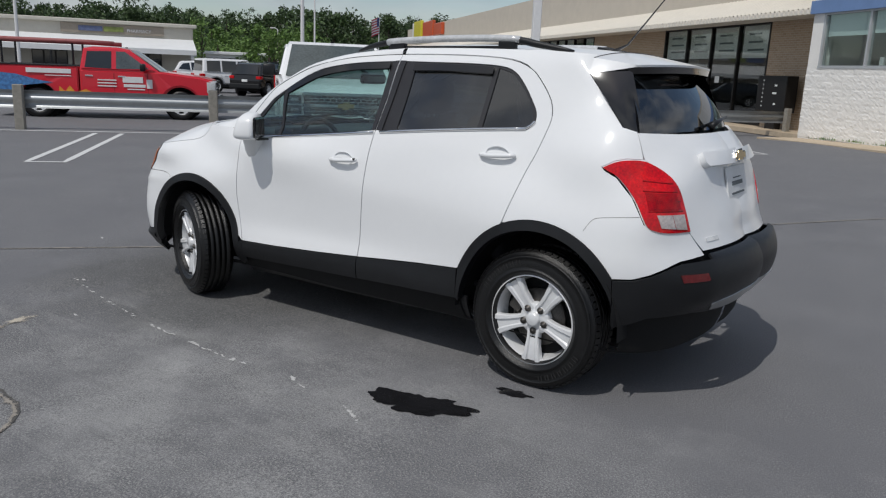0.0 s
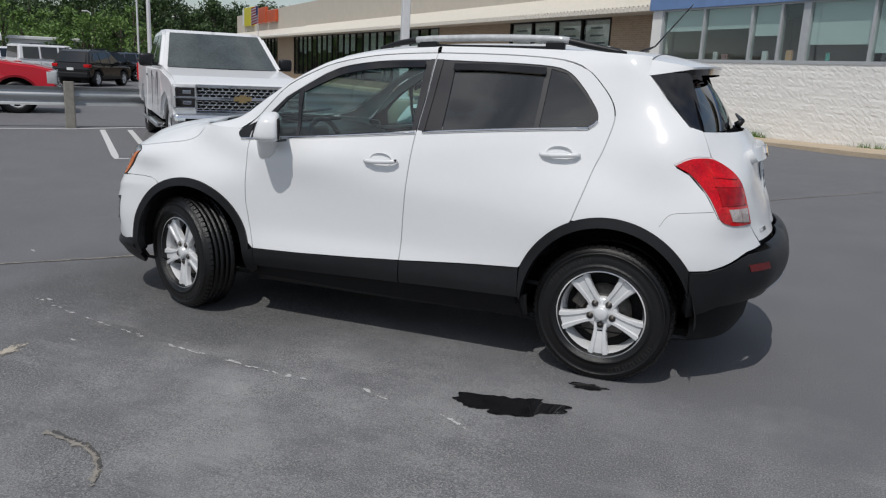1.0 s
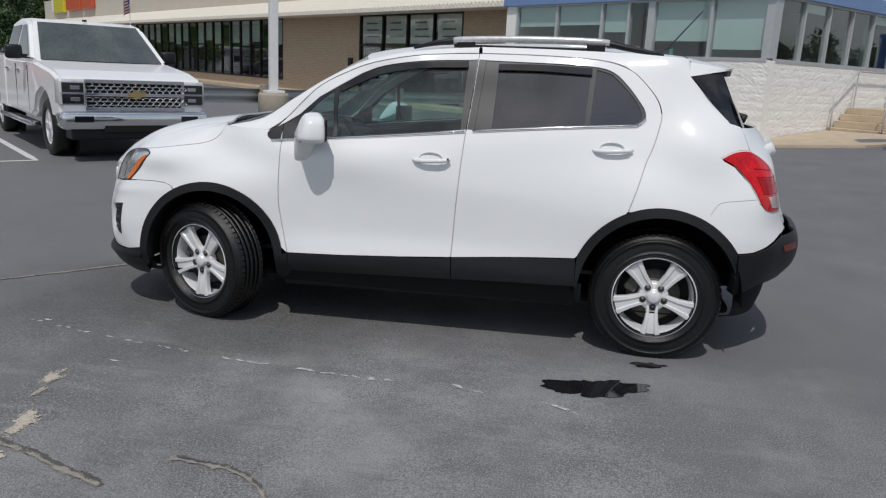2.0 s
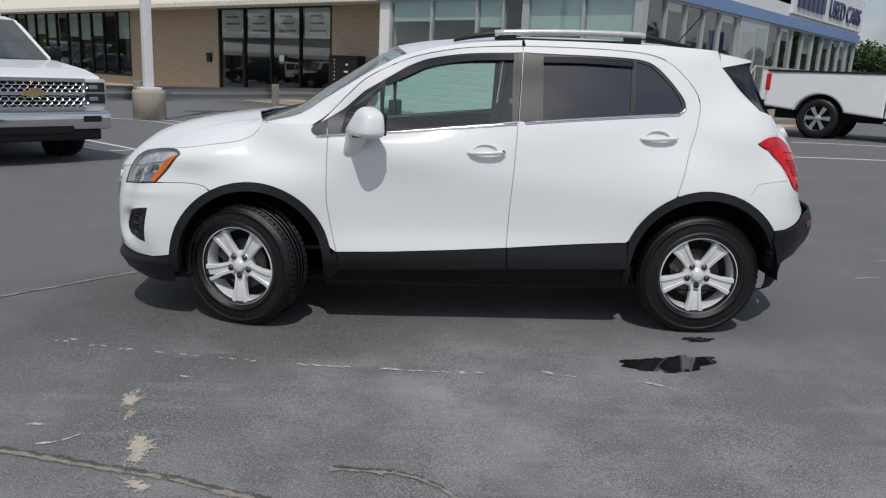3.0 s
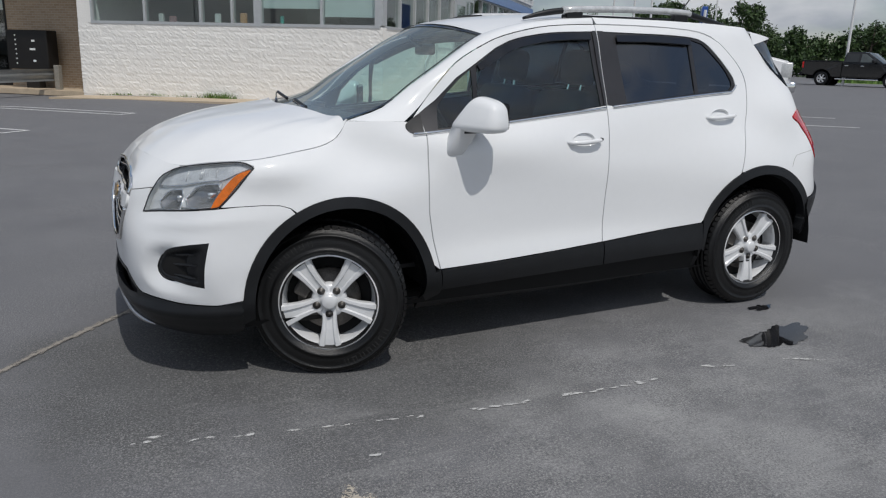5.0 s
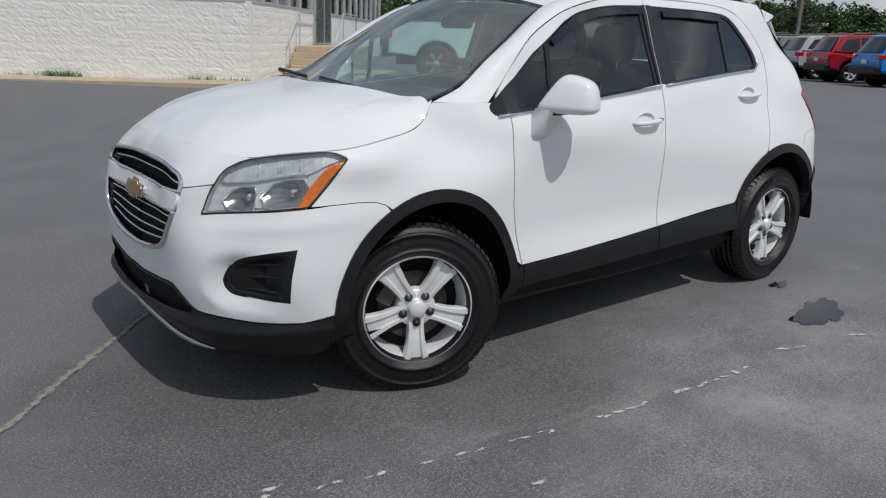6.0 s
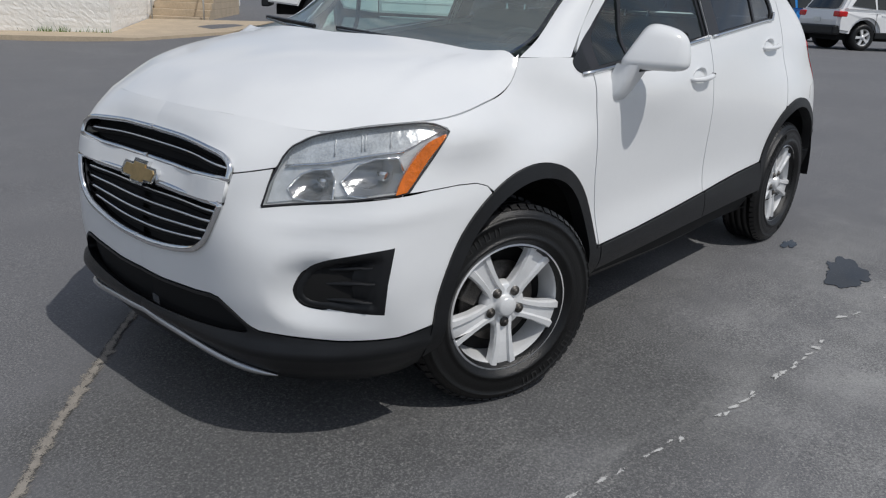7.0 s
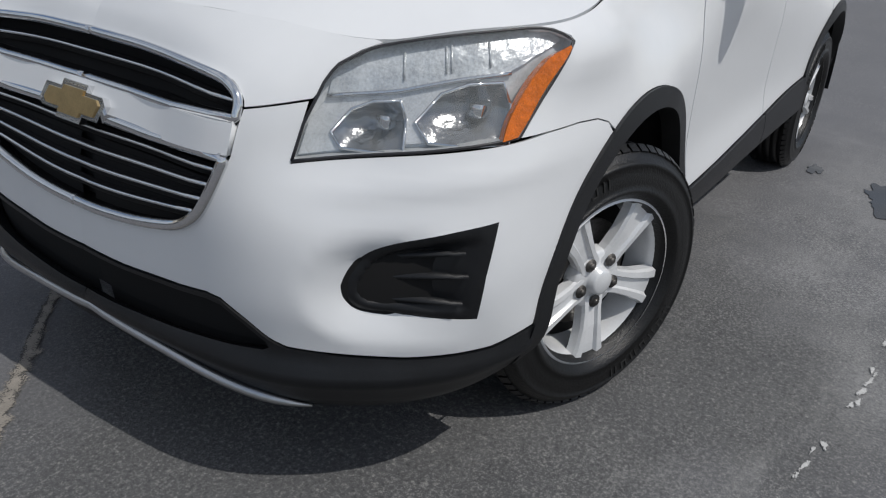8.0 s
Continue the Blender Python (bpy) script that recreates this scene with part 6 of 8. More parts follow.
slab(6.0, 16.2, 14.9, 37.5, 5.2, 5.4, "roof", STUCCO, dealer)
slab(15.2, 15.45, 15.1, 37.5, -0.1, 5.2, "wall", WHITEBLOCK, dealer)
slab(6.4, 15.2, 37.2, 37.5, -0.1, 5.2, "wall", WHITEBLOCK, dealer)
slab(6.4, 15.2, 15.0, 37.2, 0.9, 1.0, "showroom_floor", CONCRETE, dealer)
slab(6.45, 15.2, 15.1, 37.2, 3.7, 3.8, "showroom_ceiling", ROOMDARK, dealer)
slab(9.8, 10.0, 18.0, 37.0, 1.0, 3.7, "inner_wall", LINING, dealer)
slab(6.6, 15.1, 20.6, 20.8, 1.0, 3.7, "inner_wall", LINING, dealer)


def window_row(parent, along, fixed, marks, z0, z1, blinds, frame, pane, depth=0.14, thick=(), out=-1):
    """Windows in a row between marks: sills, mullions, panes, and blinds drawn down to a share of the height."""
    def bar(a0, a1, za, zb, d0, d1, name, m, label=""):
        lo, hi = sorted((fixed + out * d0, fixed + out * d1))
        if along == "u":
            return slab(a0, a1, lo, hi, za, zb, name, m, parent, label)
        return slab(lo, hi, a0, a1, za, zb, name, m, parent, label)
    a0, a1 = min(marks), max(marks)
    bar(a0 - 0.04, a1 + 0.04, z0 - 0.03, z0 + 0.05, -depth, 0.03, "window_sill", frame)
    bar(a0 - 0.04, a1 + 0.04, z1 - 0.05, z1 + 0.02, -depth, 0.02, "window_head", frame)
    for i, a in enumerate(marks):
        w = 0.11 if i in thick else 0.035
        bar(a - w, a + w, z0 + 0.05, z1 - 0.05, -depth, 0.022, "mullion", frame)
    ms = sorted(marks)
    for i, (p, q) in enumerate(zip(ms, ms[1:])):
        g = bar(p + 0.03, q - 0.03, z0 + 0.05, z1 - 0.05, -0.06, -0.05, "pane", pane)
        k = blinds[i % len(blinds)]
        if k:
            bar(p + 0.05, q - 0.05, z1 - 0.05 - (z1 - z0 - 0.1) * k, z1 - 0.05, -0.13, -0.12, "blind", BLIND, "drawn grey-green roller blind")


window_row(dealer, "u", 14.74, [14.95, 13.2, 11.42, 10.45, 9.68, 7.82, 6.22], Z_SILL, Z_HEAD, [0.42, 0.40, 0.55, 0.0, 0.72, 0.86, 0.82][::-1][1:], FRAME, SHOWGLASS, thick=(4, 6))
window_row(dealer, "v", 6.14, [14.95, 16.2, 17.5, 18.8, 20.1, 21.6], Z_SILL, Z_HEAD, [0.0, 0.15, 0.0], FRAME, SHOWGLASS, thick=(0,))
window_row(dealer, "v", 6.14, [24.6 + 1.42 * k for k in range(10)], Z_SILL, Z_HEAD, [0.0, 0.3, 0.0, 0.55], FRAME, SHOWGLASS)
slab(6.08, 6.16, 21.7, 24.5, 1.0, Z_HEAD, "door_screen", FRAME, dealer)
slab(6.05, 6.075, 22.0, 23.1, 1.05, 3.1, "door", SHOPGLASS, dealer, "glazed metal door")
slab(6.05, 6.075, 23.3, 24.3, 1.05, 3.3, "side_pane", SHOPGLASS, dealer)
# raised sign panel with its words
slab(5.98, 6.1, 26.6, 37.3, 4.05, 5.35, "sign_panel", PANELWHITE, dealer, "white sign panel")
NAVY = mat("navy_letter", (0.035, 0.05, 0.13), 0.4, vary=0.1)


def words(text, size, m, name, material, parent, depth=0.05, squash=1.0):
    cu = bpy.data.curves.new(name, "FONT")
    cu.body, cu.size, cu.extrude, cu.align_x = text, size, depth / 2, "LEFT"
    ob = new(name, cu)
    me = bpy.data.meshes.new_from_object(ob.evaluated_get(bpy.context.evaluated_depsgraph_get()))
    bpy.data.objects.remove(ob)
    me.materials.append(material)
    out = new(name, me)
    out.parent = parent
    out.matrix_world = m @ Matrix.Diagonal((squash, 1, 1, 1))
    return out


def sign_pose(u, v, z, towards):
    """A pose for lettering on a wall: text runs along the given lot direction, upright."""
    x = (LU * towards[0] + LV * towards[1]).normalized()
    n = x.cross(Vector((0, 0, 1)))
    p = lot(u, v, z)
    return Matrix(((x.x, 0, n.x, p.x), (x.y, 0, n.y, p.y), (x.z, 1, n.z, p.z), (0, 0, 0, 1)))


for k in range(6):
    slab(5.90, 5.98, 27.0 + 0.62 * k, 27.45 + 0.62 * k, 4.3, 5.0, "sign_bar", NAVY, dealer)
words("USED CARS", 1.0, sign_pose(5.94, 31.3, 4.3, (0, 1)), "sign_letters", NAVY, dealer, 0.06, 1.05)

# concrete apron, steps with rails
bm = prism([(15.45, 13.35), (5.2, 13.45), (3.4, 14.3), (2.8, 17.9), (6.1, 18.2), (6.1, 14.72), (15.45, 14.72)], -0.02, 0.0, "z")
for v in bm.verts:
    top = v.co.z > -0.01
    p = lot(v.co.x, v.co.y)
    v.co = (p.x, p.y, ground_z(p.x, p.y) + (0.06 if top else -0.1))
bmesh.ops.recalc_face_normals(bm, faces=bm.faces[:])
tagged(part("concrete_apron", bm, CONCRETE), "tan concrete apron along the showroom wall", "pavement", kind="structure")
steps = empty("entrance_steps", Matrix(), "pale concrete entrance steps up to a glazed door", "steps")
for k in range(4):
    slab(4.55, 6.08, 18.2 + 0.32 * k, 24.6, 0.25 + 0.18 * k if k else 0.05, 0.43 + 0.18 * k, "step", CONCRETE, steps, r=0.008)
for u in (4.65, 5.98):
    part("handrail", tube(bmesh.new(), [lot(u, 18.1, 0.35), lot(u, 18.1, 1.2), lot(u, 19.3, 1.95), lot(u, 21.5, 1.95), lot(u, 21.5, 1.0)], 0.022, 8), FRAME, steps, "grey steel handrail", True)
    part("rail_post", tube(bmesh.new(), [lot(u, 19.3, 0.95), lot(u, 19.3, 1.95)], 0.02, 8), FRAME, steps)

# small things behind the showroom glass
for u, w, h, c in ((12.7, 0.14, 0.22, (0.7, 0.7, 0.68)), (12.3, 0.2, 0.16, (0.35, 0.2, 0.2)), (10.9, 0.16, 0.24, (0.72, 0.74, 0.72)), (10.1, 0.18, 0.26, (0.6, 0.33, 0.15)), (9.0, 0.08, 0.2, (0.05, 0.4, 0.35))):
    tagged(slab(u, u + w, 14.86, 14.94, Z_SILL + 0.052, Z_SILL + 0.05 + h, "box_on_sill", mat("sill_item", c, 0.6), None, r=0.01), "small box standing on the inner window sill", "box", "things on the window sill")

# shop row with a brick front under a long ribbed canopy
def brickwork():
    m = mat("tan_brick_courses", (0.33, 0.23, 0.155), 0.85, vary=0.15, scale=8)
    N, L = m.node_tree.nodes, m.node_tree.links
    b = N["Principled BSDF"]
    co = N.new("ShaderNodeTexCoord")
    dot = N.new("ShaderNodeVectorMath")
    dot.operation = "DOT_PRODUCT"
    dot.inputs[1].default_value = tuple(LU)
    sep = N.new("ShaderNodeSeparateXYZ")
    comb = N.new("ShaderNodeCombineXYZ")
    L.new(co.outputs["Object"], dot.inputs[0])
    L.new(co.outputs["Object"], sep.inputs[0])
    L.new(dot.outputs["Value"], comb.inputs["X"])
    L.new(sep.outputs["Z"], comb.inputs["Y"])
    t = N.new("ShaderNodeTexBrick")
    t.inputs["Scale"].default_value = 1.0
    t.inputs["Brick Width"].default_value, t.inputs["Row Height"].default_value, t.inputs["Mortar Size"].default_value = 0.21, 0.075, 0.007
    t.inputs["Color1"].default_value, t.inputs["Color2"].default_value, t.inputs["Mortar"].default_value = (0.50, 0.38, 0.27, 1), (0.42, 0.31, 0.21, 1), (0.54, 0.48, 0.39, 1)
    L.new(comb.outputs[0], t.inputs["Vector"])
    L.new(t.outputs["Color"], b.inputs["Base Color"])
    bp = N.new("ShaderNodeBump")
    bp.inputs["Strength"].default_value, bp.inputs["Distance"].default_value = 0.6, 0.01
    bp.invert = True
    L.new(t.outputs["Fac"], bp.inputs["Height"])
    L.new(bp.outputs["Normal"], b.inputs["Normal"])
    return m


BRICKWALL = brickwork()
shops = empty("shop_row", Matrix(), "long brick shop row under a cream ribbed canopy", "building")
V_SHOP, U_END = 16.2, 89.0
groups = [(19.45, 26.7, 0.05), (34.3, 64.0, 0.5), (70.0, 84.0, 0.5)]
u = 15.45
for a, b, z in groups + [(U_END, U_END, 0)]:
    slab(u, a, V_SHOP, V_SHOP + 0.3, -0.1, 4.2, "brick_wall", BRICKWALL, shops)
    if b > a:
        slab(a, b, V_SHOP, V_SHOP + 0.3, -0.1, z, "brick_wall", BRICKWALL, shops)
        slab(a, b, V_SHOP, V_SHOP + 0.3, 3.62, 4.2, "brick_wall", BRICKWALL, shops)
    u = b
slab(15.45, U_END, V_SHOP - 0.02, V_SHOP + 0.3, 4.204, 6.3, "fascia", STUCCO, shops)
slab(15.3, U_END, V_SHOP + 0.3, 40, 6.0, 6.2, "roof", STUCCO, shops)
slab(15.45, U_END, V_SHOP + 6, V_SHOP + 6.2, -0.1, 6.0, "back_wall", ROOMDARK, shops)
slab(U_END - 0.2, U_END, V_SHOP + 0.3, 40, -0.1, 6.0, "wall", STUCCO, shops)
slab(15.45, U_END, V_SHOP + 0.3, V_SHOP + 6, 0.0, 0.06, "shop_floor", CONCRETE, shops)
slab(15.45, U_END, V_SHOP + 0.3, V_SHOP + 6, 3.9, 4.0, "shop_ceiling", LINING, shops)
# ribbed canopy: a sloping sheet with standing ribs and a level soffit
lot_prism([(14.62, 3.55), (14.62, 3.68), (16.18, 4.42), (16.18, 3.62)], 15.47, U_END, "x", "canopy", CANOPY, shops, "cream sloping canopy")
bm = bmesh.new()
u = 15.6
while u < 60:
    d = Vector((0, 16.18 - 14.62, 4.42 - 3.68)).normalized()
    q = [Vector((u, 14.618, 3.56)), Vector((u, 14.618, 3.685)), Vector((u, 16.17, 4.425))]
    w = 0.045
    for p0, p1 in zip(q, q[1:]):
        n = Vector((0, -1, 0)) if p0.y == p1.y else Vector((0, -d.z, d.y))
        vs = [bm.verts.new(p) for p in (p0 - Vector((w, 0, 0)), p1 - Vector((w, 0, 0)), p1 - Vector((w * 0.4, 0, 0)) + n * 0.05, p0 - Vector((w * 0.4, 0, 0)) + n * 0.05, p0 + Vector((w * 0.4, 0, 0)) + n * 0.05, p1 + Vector((w * 0.4, 0, 0)) + n * 0.05, p1 + Vector((w, 0, 0)), p0 + Vector((w, 0, 0)))]
        for f in ((0, 1, 2, 3), (3, 2, 5, 4), (4, 5, 6, 7)):
            bm.faces.new([vs[i] for i in f])
    u += 0.22
bm.transform(LOT)
tagged(part("canopy_ribs", bm, CANOPY, shops), kind="stuff")


def shopfront(u0, u1, z0, n, door=(), blinds=(0,)):
    marks = [u0 + (u1 - u0) * k / n for k in range(n + 1)]
    window_row(shops, "u", V_SHOP, marks, z0, 3.62, blinds, BRONZE, SHOPGLASS, 0.12)
    for i, (p, q) in enumerate(zip(marks, marks[1:])):
        if i in door:
            slab(p, q, V_SHOP - 0.02, V_SHOP + 0.06, 2.30, 2.36, "transom", BRONZE, shops)
            slab(p + 0.02, p + 0.10, V_SHOP - 0.03, V_SHOP + 0.06, z0, 2.3, "door_stile", BRONZE, shops)
            slab(q - 0.10, q - 0.02, V_SHOP - 0.03, V_SHOP + 0.06, z0, 2.3, "door_stile", BRONZE, shops)


shopfront(19.45, 26.7, 0.10, 4, (3,))
shopfront(34.3, 64.0, 0.5, 22, (2, 12), (0.42, 0.0, 0.38, 0.45, 0.40, 0.0, 0.42, 0.36))
shopfront(70.0, 84.0, 0.5, 10)
POSTER = mat("pale_poster", (0.86, 0.88, 0.86), 0.7, vary=0.12, scale=3)
INK = mat("grey_print", (0.22, 0.24, 0.26), 0.7, vary=0.2)
for a, b, z0 in ((24.95, 26.6, 2.42), (23.2, 24.75, 2.42), (21.4, 22.95, 2.42), (19.6, 21.1, 2.42)):
    ps = slab(a, b, V_SHOP + 0.10, V_SHOP + 0.11, z0, 3.55, "window_poster", POSTER)
    tagged(ps, "pale printed poster behind the shop window", "poster", "posters in the shop window")
    for k in range(3):
        part("print_bar", box(bmesh.new(), 0, 0.01, 0, 0.01, 0, 0.01), INK, ps).matrix_basis = Matrix()
        ob = ps.children[-1]
        bm = box(bmesh.new(), a + 0.25 + 0.1 * k, b - 0.3, V_SHOP + 0.094, V_SHOP + 0.098, z0 + 0.25 + 0.28 * k, z0 + 0.32 + 0.28 * k)
        bm.transform(LOT)
        bm.to_mesh(ob.data)
        bm.free()
ps = slab(22.2, 22.5, V_SHOP - 0.045, V_SHOP - 0.04, 1.5, 1.75, "door_notice", POSTER)
tagged(ps, "small white notice on the shop door", "notice")
cab = slab(17.3, 18.8, 15.5, 15.95, 0.62, 1.80, "mail_cabinet", BRONZE, None, r=0.02)
tagged(cab, "dark bronze cluster mail cabinet on a pedestal", "mailbox")
slab(17.8, 18.3, 15.6, 15.85, 0.05, 0.62, "pedestal", BRONZE, cab)
for r in range(7):
    slab(18.45, 18.49, 15.488, 15.498, 0.78 + 0.14 * r, 0.82 + 0.14 * r, "number_tag", POSTER, cab)
for r, w in ((1.45, 0.12), (1.2, 0.2), (0.85, 0.1)):
    slab(17.75, 17.75 + w, 15.488, 15.498, r, r + 0.06, "number_tag", POSTER, cab)
wb = slab(27.25, 27.55, V_SHOP - 0.12, V_SHOP - 0.003, 1.35, 1.75, "wall_box", BRONZE, None, r=0.02)
tagged(wb, "small dark box fixed to the brick wall", "wall box")
# plain coloured sign shapes high on the far end of the shops
for u0, u1, z0, z1, c in ((79.5, 83.5, 5.0, 6.9, (0.70, 0.62, 0.04)), (73.5, 78.5, 5.1, 6.6, (0.62, 0.10, 0.03)), (69.5, 73.0, 5.1, 6.2, (0.62, 0.10, 0.03))):
    slab(u0, u1, V_SHOP - 0.35, V_SHOP - 0.03, z0, z1, "sign_shape", mat("sign_colour", c, 0.4), shops, r=0.05)
slab(83.7, 84.6, V_SHOP - 0.3, V_SHOP - 0.03, 5.1, 6.8, "sign_shape", PANELWHITE, shops, r=0.05)
# walkway before the shops
slab(15.47, U_END, 14.9, V_SHOP - 0.003, -0.1, 0.05, "walkway", CONCRETE)
tagged(bpy.data.objects["walkway"], "pale concrete walkway before the shops", "pavement", kind="structure")
stripe([lot(17.6, 12.6), lot(17.9, 13.9), lot(30, 13.9), lot(80, 13.9)], 0.16, "kerb", CONCRETE, "pale concrete kerb along the drive", 0.11)

# guard rail on timber posts
def guard_rail(pts, spacing=3.8):
    rail = empty("guard_rail", Matrix(), "galvanised guard rail on weathered timber posts", "guard rail")
    pts = [lot(*p) for p in pts]
    prof = [(0.0, 0.36), (-0.02, 0.38), (-0.075, 0.42), (-0.08, 0.46), (-0.025, 0.50), (-0.02, 0.54), (-0.025, 0.58), (-0.08, 0.62), (-0.075, 0.66), (-0.02, 0.70), (0.0, 0.72)]
    for a, b in zip(pts, pts[1:]):
        d = (b - a).normalized()
        n = Vector((d.y, -d.x, 0))
        if n.dot(Vector((0, 0, 0)) - a) < 0:
            n = -n
        bm, prev = bmesh.new(), None
        steps_n = max(1, int((b - a).length / 2))
        for k in range(steps_n + 1):
            p = a.lerp(b, k / steps_n)
            g = ground_z(p.x, p.y)
            row = [bm.verts.new(p + n * o + Vector((0, 0, g + z + 0.07))) for o, z in prof]
            if prev:
                for i in range(len(prof) - 1):
                    bm.faces.new((prev[i], prev[i + 1], row[i + 1], row[i]))
            prev = row
        part("rail_beam", bm, GALV, rail, smooth=True)
        m = max(1, round((b - a).length / spacing))
        for k in range(m + (1 if b is pts[-1] else 0)):
            p = a.lerp(b, k / m) + n * 0.09
            g = ground_z(p.x, p.y)
            mm = Matrix.Translation((p.x, p.y, g)) @ pose(0, 0, 0, 0, 0, math.degrees(math.atan2(d.y, d.x)))
            part("post", bevelled_box(-0.09, 0.09, -0.08, 0.08, -0.05, 0.90, 0.012, 1, mm), TIMBER, rail)


guard_rail([(12.62, -17.2), (12.62, -2.05)])
guard_rail([(12.62, -2.05), (12.9, 1.7), (14.35, 5.5), (16.5, 11.2), (16.95, 15.35)], 4.4)

# parking lot lamp on a concrete foot
lampost = empty("lot_lamp", Matrix.Translation(lot(14.05, 5.68)), "white square lamp post on a round concrete foot", "lamp post")
part("foot", lathe([(0, -0.1), (0.375, -0.1), (0.375, 0.60), (0.36, 0.66), (0, 0.66)], 36, "z"), mat("tan_painted_concrete", (0.44, 0.39, 0.31), 0.8, vary=0.12, scale=6, bump=0.2), lampost, "tan concrete foot", True)
part("base_plate", bevelled_box(-0.24, 0.24, -0.20, 0.20, 0.66, 0.73, 0.01, 1, pose(0, 0, 0, 0, 0, 40)), WHITEPOLE, lampost)
part("shaft", bevelled_box(-0.10, 0.10, -0.10, 0.10, 0.73, 9.0, 0.015, 1, pose(0, 0, 0, 0, 0, 40)), WHITEPOLE, lampost)
part("lamp_head", bevelled_box(-0.9, 0.9, -0.2, 0.2, 9.0, 9.2, 0.03, 1, pose(0, 0, 0, 0, 0, 40)), WHITEPOLE, lampost)


# ---- other vehicles ----
SMOKYLAMP = mat("smoked_lamp_glass", (0.055, 0.05, 0.05), 0.12, 0.5, vary=0.4, scale=18, coat=0.8)
CARGLASS = mat("dark_car_glass", (0.012, 0.016, 0.017), 0.04, vary=0.2, spec=0.9)
# lighter base colour than CARGLASS: the bright sky reflection is put into it
SCREENGLASS = mat("screen_painted_reflection", (0.085, 0.105, 0.104), 0.04, vary=0.25, scale=3, spec=1.0)


def simple_wheel(at, x, y, r, rim_mat=ALLOY, spokes=6, width=0.24):
    s = 1 if y > 0 else -1
    hub = empty("wheel", Matrix.Translation((x, y - s * width / 2, r)) @ (pose(0, 0, 0) if s > 0 else pose(0, 0, 0, 0, 0, 180)))
    hub.parent = at
    w = width / 2
    part("tyre", lathe([(r * 0.62, w - 0.02), (r * 0.68, w), (r * 0.86, w + 0.005), (r * 0.96, w - 0.02), (r, w - 0.05), (r, -w + 0.05), (r * 0.95, -w), (r * 0.6, -w)], 36), TYRE, hub, smooth=True)
    rim = part("rim", lathe([(r * 0.64, w - 0.02), (r * 0.60, w - 0.03), (r * 0.56, 0.0), (r * 0.54, -w * 0.5)], 32), rim_mat, hub, smooth=True)
    part("wheel_back", lathe([(0, 0.0), (r * 0.56, 0.0)], 24), DARK, hub)
    for k in range(spokes):
        bm = prism([(0.05, -r * 0.07), (r * 0.60, -r * 0.11), (r * 0.60, r * 0.11), (0.05, r * 0.07)], w - 0.07, w - 0.025)
        bm.transform(Matrix.Rotation(2 * math.pi * k / spokes, 4, "Y"))
        part("spoke", bm, rim_mat, rim)
    part("hub_cap", lathe([(0, w - 0.015), (r * 0.17, w - 0.02), (r * 0.19, w - 0.06)], 18), rim_mat, rim, smooth=True)
    return hub


def arch_cut(x, r, z0, n=12):
    """Points of a wheel arch, from its rear foot over the top to its front foot."""
    a0 = math.asin(max(-1, min(1, (z0 - 0.40) / r)))
    return [(x - r * math.cos(a0 + (math.pi - 2 * a0) * k / n), 0.40 + r * math.sin(a0 + (math.pi - 2 * a0) * k / n)) for k in range(n + 1)]


def hull(name, pts, half_w, material, at, z_in=1.1, lean=0.12, r=0.045, label=""):
    """A body pressed from a side outline: drawn out across the car, rounded, and leaning in above z_in."""
    bm = prism(pts, -half_w, half_w)
    bmesh.ops.bevel(bm, geom=[e for e in bm.edges if abs(e.verts[0].co.y - e.verts[1].co.y) < 1e-6], offset=r, segments=3, affect="EDGES", clamp_overlap=True)
    for v in bm.verts:
        k = max(0.0, v.co.z - z_in)
        v.co.y *= 1 - lean * k - 0.25 * k * k * (1 if lean > 0 else 0)
        v.co.y *= 1 - 0.02 * abs(v.co.x) / 2 if abs(v.co.x) > 1.5 else 1
    return part(name, bm, material, at, label, smooth=False)


def side_y(z, half_w, z_in, lean):
    k = max(0.0, z - z_in)
    return half_w * (1 - lean * k - 0.25 * k * k)


def pane(at, pts, half_w, z_in, lean, sign, material=None, name="window", proud=0.006):
    """A side window laid on the leaning flank."""
    bm = bmesh.new()
    outer = [bm.verts.new((x, sign * (side_y(z, half_w, z_in, lean) + proud), z)) for x, z in pts]
    inner = [bm.verts.new((x, sign * (side_y(z, half_w, z_in, lean) - 0.03), z)) for x, z in pts]
    bm.faces.new(outer)
    n = len(pts)
    for i in range(n):
        bm.faces.new((outer[i], inner[i], inner[(i + 1) % n], outer[(i + 1) % n]))
    bmesh.ops.recalc_face_normals(bm, faces=bm.faces[:])
    return part(name, bm, material or CARGLASS, at)


def screen(at, x0, z0, w0, x1, z1, w1, name="windscreen", out=1, material=None, bow=0.08):
    """A bowed front or rear screen from its lower to its upper edge."""
    bm, rows, n = bmesh.new(), [], 10
    for j in range(5):
        t = j / 4
        rows.append([bm.verts.new((x0 + (x1 - x0) * t + out * (0.012 + bow * (1 - s * s)), s * (w0 + (w1 - w0) * t), z0 + (z1 - z0) * t + 0.01)) for s in np.linspace(-1, 1, n)])
    for a, b in zip(rows, rows[1:]):
        for i in range(n - 1):
            bm.faces.new((a[i], a[i + 1], b[i + 1], b[i]))
    return part(name, bm, material or SCREENGLASS, at, smooth=True)


